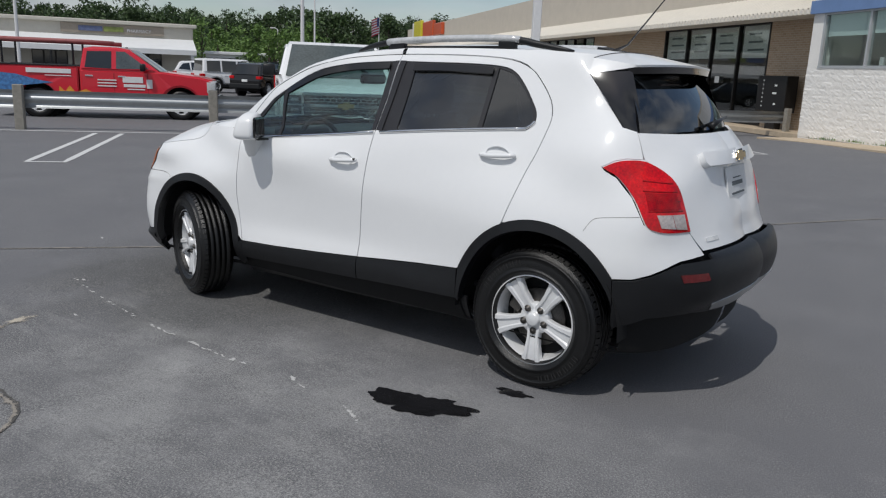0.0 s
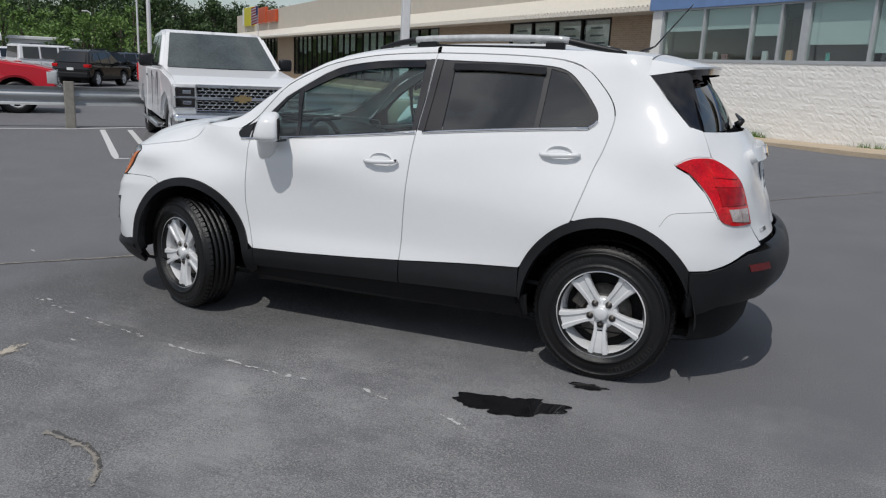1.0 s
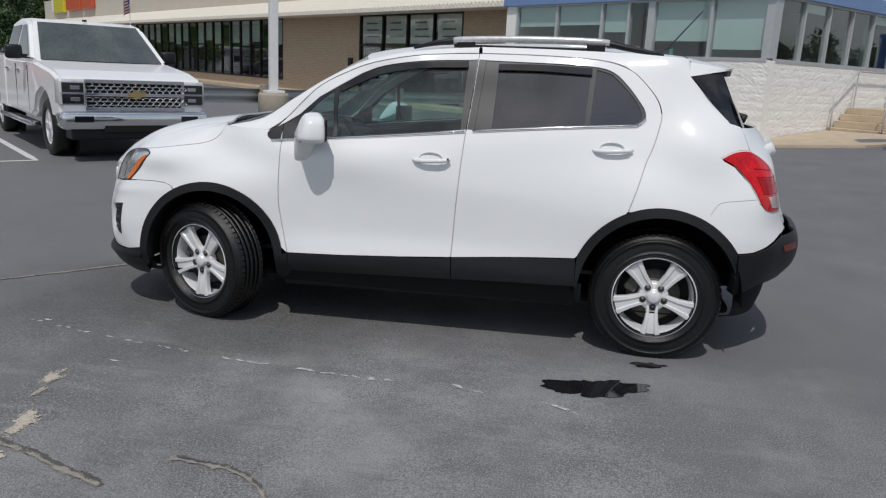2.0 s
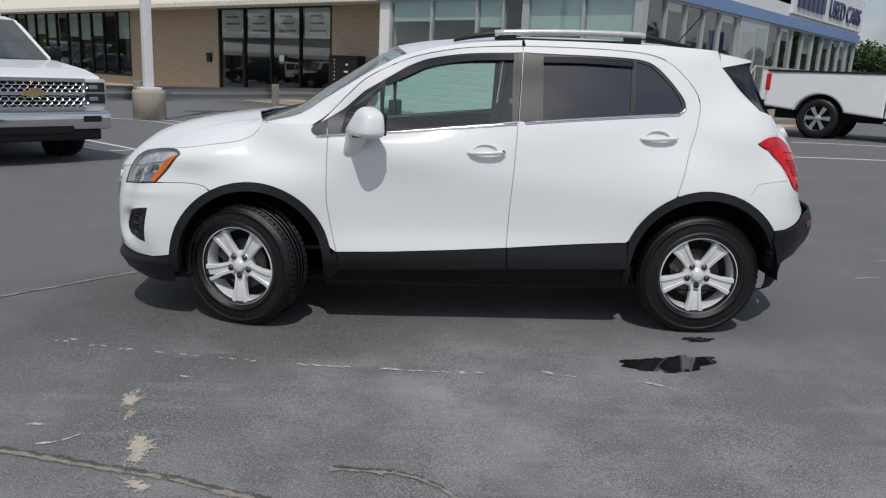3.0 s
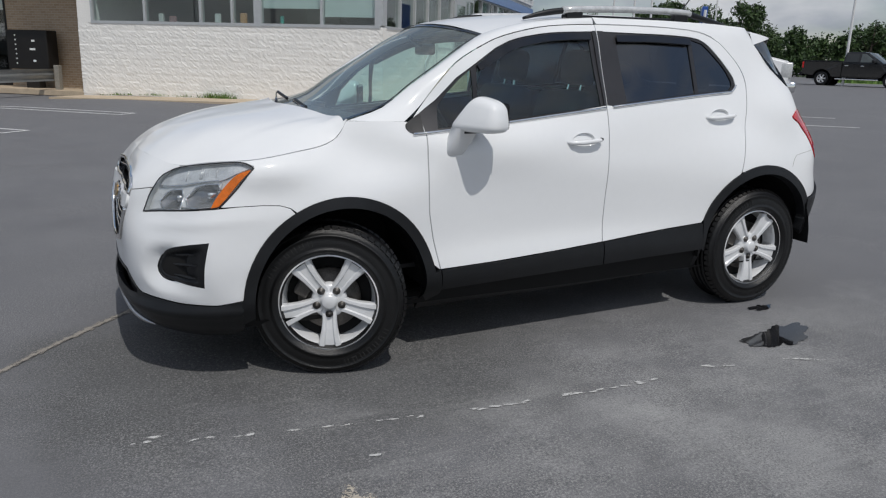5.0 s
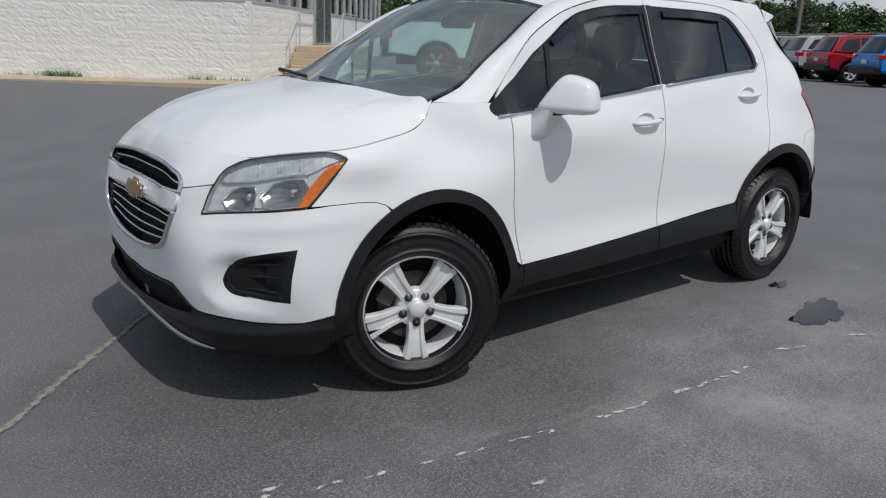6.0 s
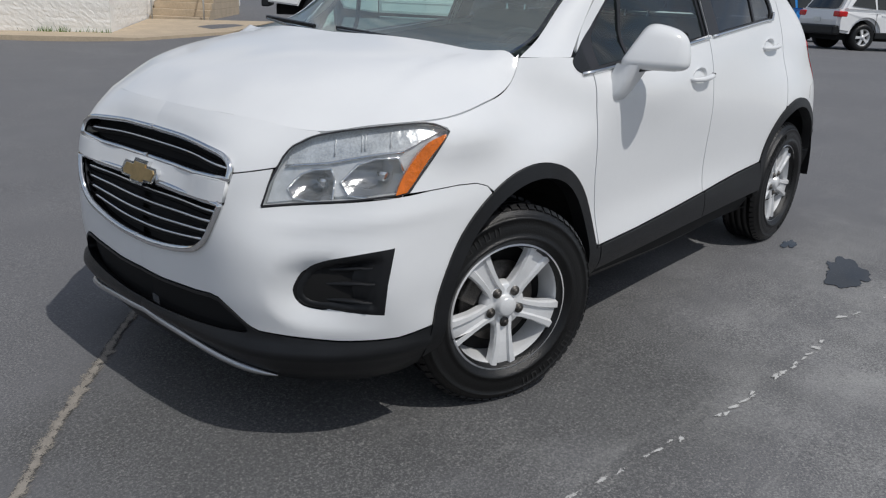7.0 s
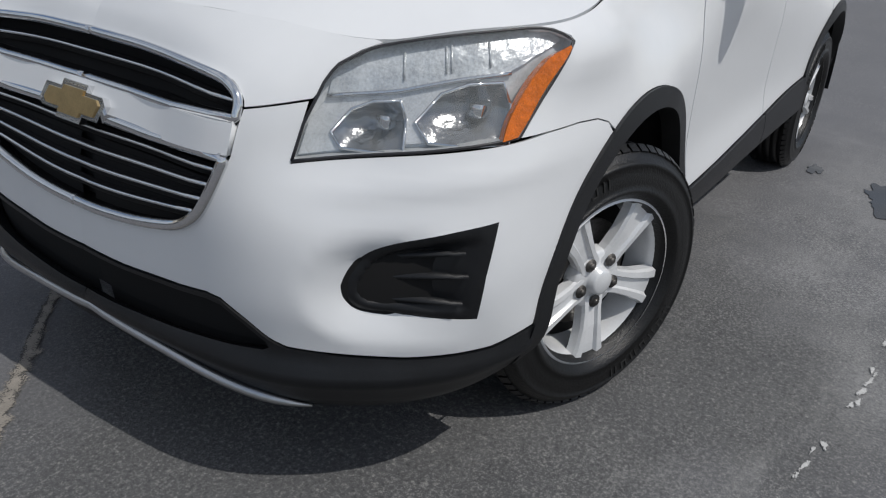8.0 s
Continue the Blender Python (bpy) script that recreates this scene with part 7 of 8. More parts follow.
def pickup(m, paint, label, group="", cab_back=-0.75, chrome=True, r=0.40, rim=ALLOY, detail=False, boards=True, longer=0.0):
    """A full-size four-door pickup; x ahead, the front axle at 1.82 and the rear axle at -1.82, or further back by longer."""
    back = -longer
    t = empty("pickup_truck", m, label, "pickup truck", group)
    W = 0.99
    low = [(-2.95 + back, 0.62), (-2.95 + back, 1.36)] + [(cab_back - 0.03, 1.36), (cab_back - 0.03, 0.50), (-1.2, 0.50)] + arch_cut(-1.82 + back, 0.52, 0.56)[::-1]
    hull("bed", low, W, paint, t, 1.25, 0.02, 0.03)
    part("bed_well", box(bmesh.new(), -2.85 + back, cab_back - 0.12, -0.78, 0.78, 1.0, 1.372), DARK, t)
    part("bed_rail", bevelled_box(-2.94 + back, cab_back - 0.05, -0.985, -0.86, 1.36, 1.40, 0.012), TRIM, t)
    part("bed_rail", bevelled_box(-2.94 + back, cab_back - 0.05, 0.86, 0.985, 1.36, 1.40, 0.012), TRIM, t)
    cab = [(cab_back, 0.50), (cab_back, 1.30)] + [(1.20, 1.30), (1.35, 1.30), (2.30, 1.20), (2.66, 1.12), (2.74, 0.98), (2.74, 0.62), (2.45, 0.55)] + arch_cut(1.82, 0.50, 0.56)[::-1] + [(1.1, 0.48)]
    hull("cab_body", cab, W, paint, t, 1.12, 0.05, 0.05)
    top = [(cab_back, 1.28), (cab_back + 0.10, 1.86), (cab_back + 0.35, 1.905), (0.20, 1.905), (0.52, 1.85), (1.30, 1.28)]
    Z, LN = 1.28, 0.14
    hull("cab_top", top, W - 0.02, paint, t, Z, LN, 0.05)
    screen(t, 1.30, 1.30, 0.86, 0.52, 1.84, 0.72)
    screen(t, cab_back, 1.34, 0.70, cab_back + 0.08, 1.78, 0.62, "rear_screen", -1, CARGLASS, 0.0)
    mid = (cab_back + 0.95) / 2 + 0.02
    for s in (1, -1):
        pane(t, [(cab_back + 0.14, 1.36), (cab_back + 0.20, 1.78), (mid - 0.06, 1.80), (mid - 0.06, 1.34)], W - 0.02, Z, LN, s)
        pane(t, [(mid + 0.06, 1.34), (mid + 0.06, 1.80), (0.40, 1.80), (1.02, 1.36)], W - 0.02, Z, LN, s, SCREENGLASS)
        for x in (mid, 0.98):
            part("door_gap", box(bmesh.new(), x - 0.004, x + 0.004, s * 0.985 - 0.006, s * 0.985 + 0.008, 0.56, 1.22), DARK, t)
        for x in (cab_back + 0.24, mid + 0.20):
            part("door_handle", bevelled_box(x - 0.10, x + 0.10, s * 0.995 - 0.012, s * 0.995 + 0.02, 1.115, 1.16, 0.014, 2), CHROME if chrome else paint, t)
        if longer:
            part("door_moulding", bevelled_box(cab_back + 0.03, 0.96, s * 0.99 - 0.012, s * 0.99 + 0.014, 0.72, 0.79, 0.012, 2), paint, t)
        mr = part("door_mirror", bevelled_box(0.82, 0.96, s * 1.12 - 0.12, s * 1.12 + 0.10, 1.30, 1.50, 0.04, 2), TRIM, t, smooth=True)
        part("mirror_arm", bevelled_box(0.86, 0.93, s * 1.0 - 0.06, s * 1.0 + 0.08, 1.31, 1.37, 0.01), TRIM, mr)
        hl = part("headlight", bevelled_box(2.50, 2.765, s * 0.80 - 0.165, s * 0.80 + 0.165, 0.74, 1.09, 0.03, 2), LAMPGREY, t, "smoked headlight with stacked lamps", True)
        for z in (0.835, 0.985):
            part("reflector", bevelled_box(2.74, 2.772, s * 0.80 - 0.135, s * 0.80 + 0.135, z - 0.066, z + 0.066, 0.012), SMOKYLAMP, hl)
            part("lamp_bowl", bevelled_box(2.768, 2.780, s * 0.775 - 0.060, s * 0.775 + 0.060, z - 0.026, z + 0.026, 0.008), REFLECT, hl)
            part("side_marker", bevelled_box(2.58, 2.735, s * 0.955 - 0.008, s * 0.955 + 0.012, z - 0.035, z + 0.035, 0.004), REDDARK, hl)
            part("lamp_trim", bevelled_box(2.73, 2.785, s * 0.80 - 0.15, s * 0.80 + 0.15, z - 0.075, z - 0.062, 0.004), CHROME, hl)
        tlp = part("tail_light", bevelled_box(-2.965 + back, -2.86 + back, s * 0.90 - 0.085, s * 0.90 + 0.09, 0.96, 1.31, 0.02), REDLENS, t, "red tail light")
        if boards:
            part("running_board", bevelled_box(-1.05, 1.25, s * 0.98 - 0.08, s * 0.98 + 0.08, 0.36, 0.43, 0.02), CHROME if chrome else TRIM, t)
        for x, rr in ((-1.82 + back, 0.52), (1.82, 0.50)):
            simple_wheel(t, x, s * 0.93, r, rim)
            part("wheel_liner", lathe([(0, 0.0), (rr - 0.01, 0.0)], 24), DARK, t).matrix_basis = Matrix.Translation((x, s * 0.62, 0.42))
    grille = part("grille", bevelled_box(2.66, 2.765, -0.63, 0.63, 0.72, 1.085, 0.02), DARK, t, "black mesh grille with chrome bars")
    for z, h in ((1.075, 0.022), (0.905, 0.018), (0.885, 0.008), (0.715, 0.02)):
        part("grille_bar", bevelled_box(2.70, 2.795, -0.66, 0.66, z - h, z + h, 0.006), CHROME if chrome else TRIM, grille)
    if detail:
        for r0, z0 in ((0, 0.735), (1, 0.785), (0, 0.835), (0, 0.935), (1, 0.985), (0, 1.03)):
            for k in range(14):
                y = -0.60 + 0.0925 * (k + 0.5 * r0)
                hexa = [(y + 0.052 * math.cos(a), z0 + 0.026 * math.sin(a)) for a in np.linspace(0, 2 * math.pi, 7)[:-1]]
                bm = bmesh.new()
                tube(bm, [(2.775, a, b) for a, b in hexa + hexa[:1]], 0.006, 4, False)
                part("mesh_cell", bm, CHROME, grille)
        part("grille_badge", prism([(-0.13, -0.035), (-0.12, 0.03), (-0.05, 0.03), (-0.04, 0.055), (0.06, 0.055), (0.05, 0.03), (0.13, 0.035), (0.12, -0.03), (0.05, -0.03), (0.04, -0.055), (-0.06, -0.055), (-0.05, -0.03)], 2.79, 2.81, "x", Matrix.Translation((0, 0, 0.905))), GOLD, grille)
    part("front_bumper", bevelled_box(2.52, 2.87, -0.97, 0.97, 0.44, 0.68, 0.05, 3), CHROME if chrome else paint, t, "chrome front bumper", True)
    part("bumper_slot", bevelled_box(2.83, 2.876, -0.45, 0.45, 0.40, 0.50, 0.01), DARK, t)
    part("valance", bevelled_box(2.45, 2.80, -0.85, 0.85, 0.30, 0.45, 0.03), TRIM, t)
    for s in (1, -1):
        part("fog_lamp", bevelled_box(2.84, 2.88, s * 0.70 - 0.12, s * 0.70 + 0.12, 0.54, 0.62, 0.01), GLOSSBLACK, t)
    part("rear_bumper", bevelled_box(-3.10 + back, -2.93 + back, -0.92, 0.92, 0.52, 0.74, 0.03, 2), TRIM, t)
    part("chassis", box(bmesh.new(), -2.8 + back, 2.5, -0.55, 0.55, 0.36, 0.58), DARK, t)
    for x in (0.2,):
        part("roof_marker", bevelled_box(0.30, 0.36, -0.03, 0.03, 1.90, 1.93, 0.008), DARK, t)
    return t


def crossover(m, paint, label, group="", r=0.36, boxy=False, spare=False, rim=ALLOY, roof=None):
    """A parked SUV, 4.5 m long; x ahead."""
    t = empty("parked_suv", m, label, "car", group)
    W = 0.92
    if boxy:
        low = [(-2.05, 0.50), (-2.05, 1.12), (1.0, 1.12), (1.95, 1.08), (2.05, 0.95), (2.05, 0.55), (1.85, 0.50)] + arch_cut(1.35, 0.46, 0.50)[::-1] + arch_cut(-1.30, 0.46, 0.50)[::-1]
        top = [(-2.02, 1.10), (-1.96, 1.82), (-1.80, 1.85), (0.45, 1.85), (0.62, 1.78), (0.85, 1.10)]
        Z, LN = 1.10, 0.06
    else:
        low = [(-2.12, 0.48), (-2.16, 0.80), (-2.10, 1.08), (0.95, 1.04), (1.95, 0.98), (2.20, 0.82), (2.22, 0.52), (2.0, 0.40)] + arch_cut(1.38, 0.43, 0.44)[::-1] + arch_cut(-1.28, 0.43, 0.44)[::-1]
        top = [(-2.05, 1.05), (-1.72, 1.62), (-1.50, 1.68), (-0.3, 1.72), (0.25, 1.66), (1.15, 1.02)]
        Z, LN = 1.03, 0.16
    hull("body", low, W, paint, t, 0.95, 0.05, 0.07)
    hull("roof_body", top, W - 0.01, roof or paint, t, Z, LN, 0.06)
    zt = max(z for _, z in top)
    for s in (1, -1):
        if boxy:
            wins = ([(-1.80, 1.16), (-1.78, 1.72), (-1.05, 1.74), (-1.05, 1.16)], [(-0.95, 1.16), (-0.95, 1.74), (-0.15, 1.74), (-0.15, 1.16)], [(-0.05, 1.16), (-0.05, 1.74), (0.45, 1.74), (0.62, 1.16)])
        else:
            wins = ([(-1.78, 1.18), (-1.52, 1.52), (-1.12, 1.58), (-1.05, 1.12)], [(-0.98, 1.12), (-1.03, 1.59), (-0.18, 1.62), (-0.14, 1.09)], [(-0.05, 1.09), (-0.08, 1.62), (0.22, 1.58), (0.86, 1.08)])
        for w in wins:
            pane(t, w, W - 0.01, Z, LN, s)
        for x in (-0.10, -1.0, 0.92):
            part("door_gap", box(bmesh.new(), x - 0.004, x + 0.004, s * 0.915 - 0.006, s * 0.915 + 0.008, 0.50, 1.0), DARK, t)
        for x in (-0.75, 0.12):
            part("door_handle", bevelled_box(x - 0.09, x + 0.09, s * 0.92 - 0.01, s * 0.92 + 0.02, 0.93, 0.965, 0.008), paint, t)
        part("door_mirror", bevelled_box(0.62, 0.76, s * 1.0 - 0.08, s * 1.0 + 0.10, 1.06, 1.20, 0.03, 2), paint, t, smooth=True)
        part("sill", bevelled_box(-0.95, 1.0, s * 0.90 - 0.03, s * 0.90 + 0.035, 0.34, 0.50, 0.02), TRIM, t)
        part("tail_light", bevelled_box(-2.165, -1.90, s * 0.76 - 0.15, s * 0.76 + 0.13, 0.88, 1.03, 0.03), REDLENS, t, "red tail light")
        part("headlight", bevelled_box(1.92, 2.17, s * 0.68 - 0.18, s * 0.68 + 0.16, 0.78, 0.92, 0.04), LAMPGREY, t)
        for x in (-1.28, 1.38):
            simple_wheel(t, x if not boxy else (-1.30 if x < 0 else 1.35), s * 0.90, r, rim, 5)
            part("wheel_liner", lathe([(0, 0.0), (0.44, 0.0)], 20), DARK, t).matrix_basis = Matrix.Translation((x, s * 0.58, 0.42))
        part("roof_bar", tube(bmesh.new(), [(-1.4, s * 0.66, zt - 0.02), (-1.2, s * 0.66, zt + 0.04), (0.0, s * 0.66, zt + 0.05), (0.2, s * 0.66, zt - 0.01)], 0.018, 6), TRIM, t)
    part("rear_bumper", bevelled_box(-2.24, -2.0, -0.86, 0.86, 0.40, 0.66, 0.05, 2), TRIM, t)
    part("front_bumper", bevelled_box(2.0, 2.27, -0.84, 0.84, 0.34, 0.60, 0.05, 2), TRIM, t)
    part("grille", bevelled_box(2.12, 2.235, -0.48, 0.48, 0.66, 0.86, 0.02), GLOSSBLACK, t)
    if boxy:
        screen(t, 0.85, 1.16, 0.76, 0.62, 1.74, 0.70, bow=0.03)
        screen(t, -2.03, 1.18, 0.70, -1.97, 1.72, 0.66, "rear_screen", -1, CARGLASS, 0.0)
    else:
        screen(t, 1.15, 1.05, 0.76, 0.28, 1.62, 0.62)
        screen(t, -2.06, 1.10, 0.70, -1.74, 1.58, 0.58, "rear_screen", -1, CARGLASS, 0.03)
    if spare:
        sp = part("spare_wheel", lathe([(0, -0.02), (0.20, -0.02), (0.24, 0.0), (0.38, 0.0), (0.40, 0.06), (0.40, 0.20), (0.3, 0.22)], 32, "x"), TYRE, t, "black spare wheel", True)
        sp.location = (-2.28, 0.1, 0.98)
        part("spare_rim", lathe([(0, -0.03), (0.20, -0.035), (0.21, 0.0)], 24, "x"), rim, sp)
    part("plate", bevelled_box(-2.185, -2.17, -0.16, 0.16, 0.74, 0.86, 0.004), POSTER, t, "white plate")
    part("chassis", box(bmesh.new(), -1.9, 1.9, -0.6, 0.6, 0.26, 0.5), DARK, t)
    return t


def parked(u, v, heading, z=None):
    """A pose on the lot: heading is the lot direction in which the vehicle points."""
    p = lot(u, v)
    d = LU * heading[0] + LV * heading[1]
    return Matrix.Translation((p.x, p.y, ground_z(p.x, p.y) if z is None else z)) @ pose(0, 0, 0, 0, 0, math.degrees(math.atan2(d.y, d.x)))


def paint(name, c, rough=0.3):
    return mat(name, c, rough, vary=0.03, scale=3, coat=0.45)


WHITEP = paint("white_truck_paint", (0.86, 0.865, 0.87))
pickup(parked(9.9, 0.22, (-1, 0)), WHITEP, "white pickup truck with a chrome grille parked in a bay", "pickup trucks", detail=True)
pickup(parked(-0.85, 14.95, (-1, 0.03)), WHITEP, "white heavy pickup truck with chrome wheels beside the showroom", "pickup trucks", cab_back=-1.05, r=0.415, rim=CHROME, longer=0.5)
REDP = paint("red_truck_paint", (0.62, 0.012, 0.03))
red = pickup(parked(18.9, -5.05, (0, 1)), REDP, "red work pickup with ladder rack and flame graphics", "pickup trucks", cab_back=-0.75, chrome=True)
BLACKP = paint("black_paint", (0.008, 0.008, 0.009), 0.2)
pickup(parked(-11.8, 45.0, (-0.87, -0.49)), BLACKP, "black pickup truck parked far across the lot", "pickup trucks", chrome=True)
# livery of the red truck: flames, blue patch, plain bars for the lettering
FLAME = mat("flame_yellow", (0.75, 0.45, 0.05), 0.3, alt=(0.65, 0.18, 0.02), scale=14, coat=0.6)
BLUEART = mat("blue_ice_graphic", (0.10, 0.32, 0.70), 0.3, alt=(0.02, 0.05, 0.14), scale=12, coat=0.6)
for s in (-1,):
    for pts, mt, nm in (([(-1.28, 0.52), (-1.26, 0.84), (-1.12, 0.70), (-1.0, 0.86), (-0.86, 0.68), (-0.6, 0.78), (-0.35, 0.64), (-0.1, 0.70), (0.25, 0.56), (0.3, 0.52)], FLAME, "flame_graphic"), ([(-2.94, 0.62), (-2.94, 1.18), (-2.3, 1.12), (-1.75, 0.98), (-1.40, 0.93), (-2.38, 0.80), (-2.38, 0.60)], BLUEART, "ice_graphic")):
        bm = prism(pts, s * 0.992, s * 1.0)
        part(nm, bm, mt, red)
    for x0, x1, z0, z1 in ((-2.05, -0.95, 1.17, 1.29), (-1.6, -0.95, 1.10, 1.12), (-0.30, 0.18, 1.02, 1.05), (-0.30, 0.18, 0.94, 0.97), (-0.30, 0.18, 0.86, 0.89), (0.34, 0.86, 0.98, 1.14), (0.36, 0.92, 0.86, 0.94), (0.45, 0.90, 0.79, 0.82), (0.95, 1.10, 0.84, 1.08)):
        part("livery_bar", bevelled_box(x0, x1, s * 0.996 - 0.008, s * 0.996 + 0.006, z0, z1, 0.004), WHITEPOLE, red)
for y in (-0.62, 0.62):
    part("rack_tube", tube(bmesh.new(), [(-3.6, y, 2.02), (-0.55, y, 2.02), (0.1, y * 0.98, 2.0)], 0.06, 8), mat("faded_red_tube", (0.35, 0.10, 0.10), 0.6, vary=0.2), red, "faded red tube on the rack", True)
    for x in (-2.7, -0.95):
        part("rack_post", tube(bmesh.new(), [(x, y, 1.38), (x, y, 1.98)], 0.03, 6), TRIM, red)

ROW = "parked vehicles on the lot"
crossover(parked(-14.6, 17.6, (-1, 0.06)), WHITEP, "white SUV parked across the lot", ROW)
crossover(parked(-14.2, 22.4, (-1, 0.06)), paint("bright_blue_paint", (0.01, 0.22, 0.62)), "bright blue SUV parked across the lot", ROW, rim=TRIM)
crossover(parked(-13.9, 25.5, (-1, 0.06)), paint("dark_red_paint", (0.36, 0.01, 0.025)), "dark red SUV parked across the lot", ROW)
crossover(parked(-13.9, 28.4, (-1, 0.06)), paint("silver_paint", (0.45, 0.46, 0.46)), "silver SUV parked across the lot", ROW)
crossover(parked(-13.9, 31.2, (-1, 0.06)), paint("grey_paint", (0.20, 0.20, 0.20)), "grey SUV parked across the lot", ROW)
crossover(parked(-14.0, 35.4, (-1, 0.06)), paint("orange_paint", (0.55, 0.09, 0.01)), "orange off-road car with a black top and spare wheel", ROW, 0.40, True, True, roof=TRIM)
FARROW = "cars on the far lot"


def far_spot(bearing, d, heading):
    p = Vector((-2.9 + d * math.cos(radians(bearing)), 4.0 + d * math.sin(radians(bearing)), 0))
    return parked(p.dot(LU), p.dot(LV), heading)


crossover(parked(46.0, 0.2, (0.5, 1)), BLACKP, "black SUV parked beyond the road", FARROW)
crossover(far_spot(-39.0, 46, (0.4, 1)), WHITEP, "white boxy off-road car beyond the road", FARROW, 0.38, True)
crossover(far_spot(-41.2, 43, (0.9, 0.5)), BLACKP, "black SUV with red lamps beyond the road", FARROW)
crossover(far_spot(-37.2, 54, (0.1, 1)), WHITEP, "white car parked beyond the road", FARROW)
crossover(far_spot(-39.8, 68, (-0.3, 1)), paint("dark_grey_paint", (0.06, 0.065, 0.07)), "dark grey car parked beyond the road", FARROW)
crossover(parked(60.0, -3.0, (0.3, 1)), BLACKP, "black car parked far beyond the road", FARROW)
crossover(parked(64.0, 3.0, (0.3, 1)), paint("blue_grey_paint", (0.08, 0.10, 0.14)), "blue-grey car parked far beyond the road", FARROW)
crossover(far_spot(-38.4, 84, (0.3, 1)), WHITEP, "white van-like car far beyond the road", FARROW, 0.36, True)


# ---- far buildings, poles, woods ----
def far_building(bearing, dist, width, height, depth, name, label, wall, band=None, turn=0.0):
    a = radians(bearing)
    c = Vector((-2.9 + dist * math.cos(a), 4.0 + dist * math.sin(a), -0.1))
    m = Matrix.Translation(c) @ pose(0, 0, 0, 0, 0, bearing + 90 + turn)
    b = empty(name, m, label, "building")
    part("wall", box(bmesh.new(), -width / 2, width / 2, -depth, 0, 0, height), wall, b)
    part("roof", bevelled_box(-width / 2 - 0.3, width / 2 + 0.3, -depth, 0.35, height + 0.004, height + 0.35, 0.05, 1), PANELWHITE, b)
    return b


FARWALL = mat("cream_ribbed_wall", (0.60, 0.57, 0.50), 0.7, vary=0.06, scale=1)
REDBRICK = mat("far_red_brick", (0.36, 0.20, 0.16), 0.85, vary=0.15, scale=3)
chemist = empty("pharmacy_building", Matrix.Translation((-2.9 + 71 * math.cos(radians(-30.5)), 4.0 + 71 * math.sin(radians(-30.5)), -0.1)) @ pose(0, 0, 0, 0, 0, 59.5), "cream pharmacy with a sloping white canopy across the road", "building")
part("wall", box(bmesh.new(), -7.2, 26, -18, 0, 0, 4.4), FARWALL, chemist)
part("roof", bevelled_box(-7.5, 26.3, -18, 0.35, 4.404, 4.7, 0.05, 1), FARWALL, chemist)
for k in range(60):
    part("wall_rib", box(bmesh.new(), -7.1 + 0.55 * k, -7.0 + 0.55 * k, 0.0, 0.05, 3.4, 4.4), FARWALL, chemist)
part("canopy", prism([(0.02, 2.35), (0.02, 3.45), (2.6, 2.55), (2.6, 2.15)], -7.2, 26.0, "x"), PANELWHITE, chemist, "white sloping canopy")
part("sign_board", box(bmesh.new(), -4.85, 3.0, 0.05, 0.14, 3.62, 4.36), mat("tan_board", (0.36, 0.31, 0.25), 0.6), chemist, "tan sign board")
part("sign_shape", bevelled_box(-0.1, 1.7, 0.14, 0.2, 3.78, 4.18, 0.02), mat("blue_sign", (0.16, 0.20, 0.36), 0.5, vary=0.3, scale=3), chemist)
part("sign_shape", bevelled_box(-1.7, -0.2, 0.14, 0.2, 3.78, 4.18, 0.02), mat("green_sign", (0.30, 0.36, 0.10), 0.5, vary=0.3, scale=3), chemist)
tx = words("PHARMACY", 0.36, Matrix(), "sign_letters", WHITEPOLE, chemist, 0.05)
tx.matrix_basis = Matrix.Translation((-1.95, 0.17, 3.82)) @ Matrix(((-1, 0, 0, 0), (0, 0, 1, 0), (0, 1, 0, 0), (0, 0, 0, 1)))
for x0, x1 in ((2.6, 5.2), (-4.6, -1.4), (9.0, 12.0)):
    w = part("window", bevelled_box(x0, x1, -0.02, 0.06, 0.7, 2.2, 0.02), BRONZE, chemist)
    for k in range(3):
        part("pane", box(bmesh.new(), x0 + 0.08 + (x1 - x0) / 3 * k, x0 - 0.06 + (x1 - x0) / 3 * (k + 1), 0.06, 0.08, 0.8, 2.1), CARGLASS, w)
for x in (-7.0, 0.5, 8, 16, 24):
    part("canopy_post", box(bmesh.new(), x, x + 0.25, 2.3, 2.5, 0, 2.16), PANELWHITE, chemist)
brick = far_building(-42.6, 150, 26, 2.9, 14, "brick_shops", "low red brick shops far across the lot", REDBRICK)
part("sign_board", box(bmesh.new(), -9, -3, 0.01, 0.1, 1.5, 2.7), PANELWHITE, brick)
for k in range(7):
    part("window", box(bmesh.new(), -12.5 + 3.4 * k, -10.3 + 3.4 * k, 0.01, 0.05, 0.3, 1.4), CARGLASS, brick)
for bg, d, w, h, nm in ((-38.0, 95, 10, 2.6, "site_trailer"), (-39.8, 96, 5, 2.4, "site_trailer")):
    tr = far_building(bg, d, w, h, 3, nm, "white flat-roofed trailer far across the lot", PANELWHITE)
    for k in range(3):
        part("window", box(bmesh.new(), -w / 2 + w * (k + 0.35) / 3, -w / 2 + w * (k + 0.65) / 3, 0.01, 0.05, 1.2, 1.9), CARGLASS, tr)
booth = far_building(-147.5, 85, 9, 4.2, 6, "roadside_building", "small grey roadside building behind parked cars", mat("grey_stone", (0.36, 0.35, 0.33), 0.8, vary=0.1))
part("sign_shape", box(bmesh.new(), -1, 1, 0.01, 0.1, 2.2, 3.4), mat("far_blue_sign", (0.06, 0.10, 0.35), 0.5), booth)


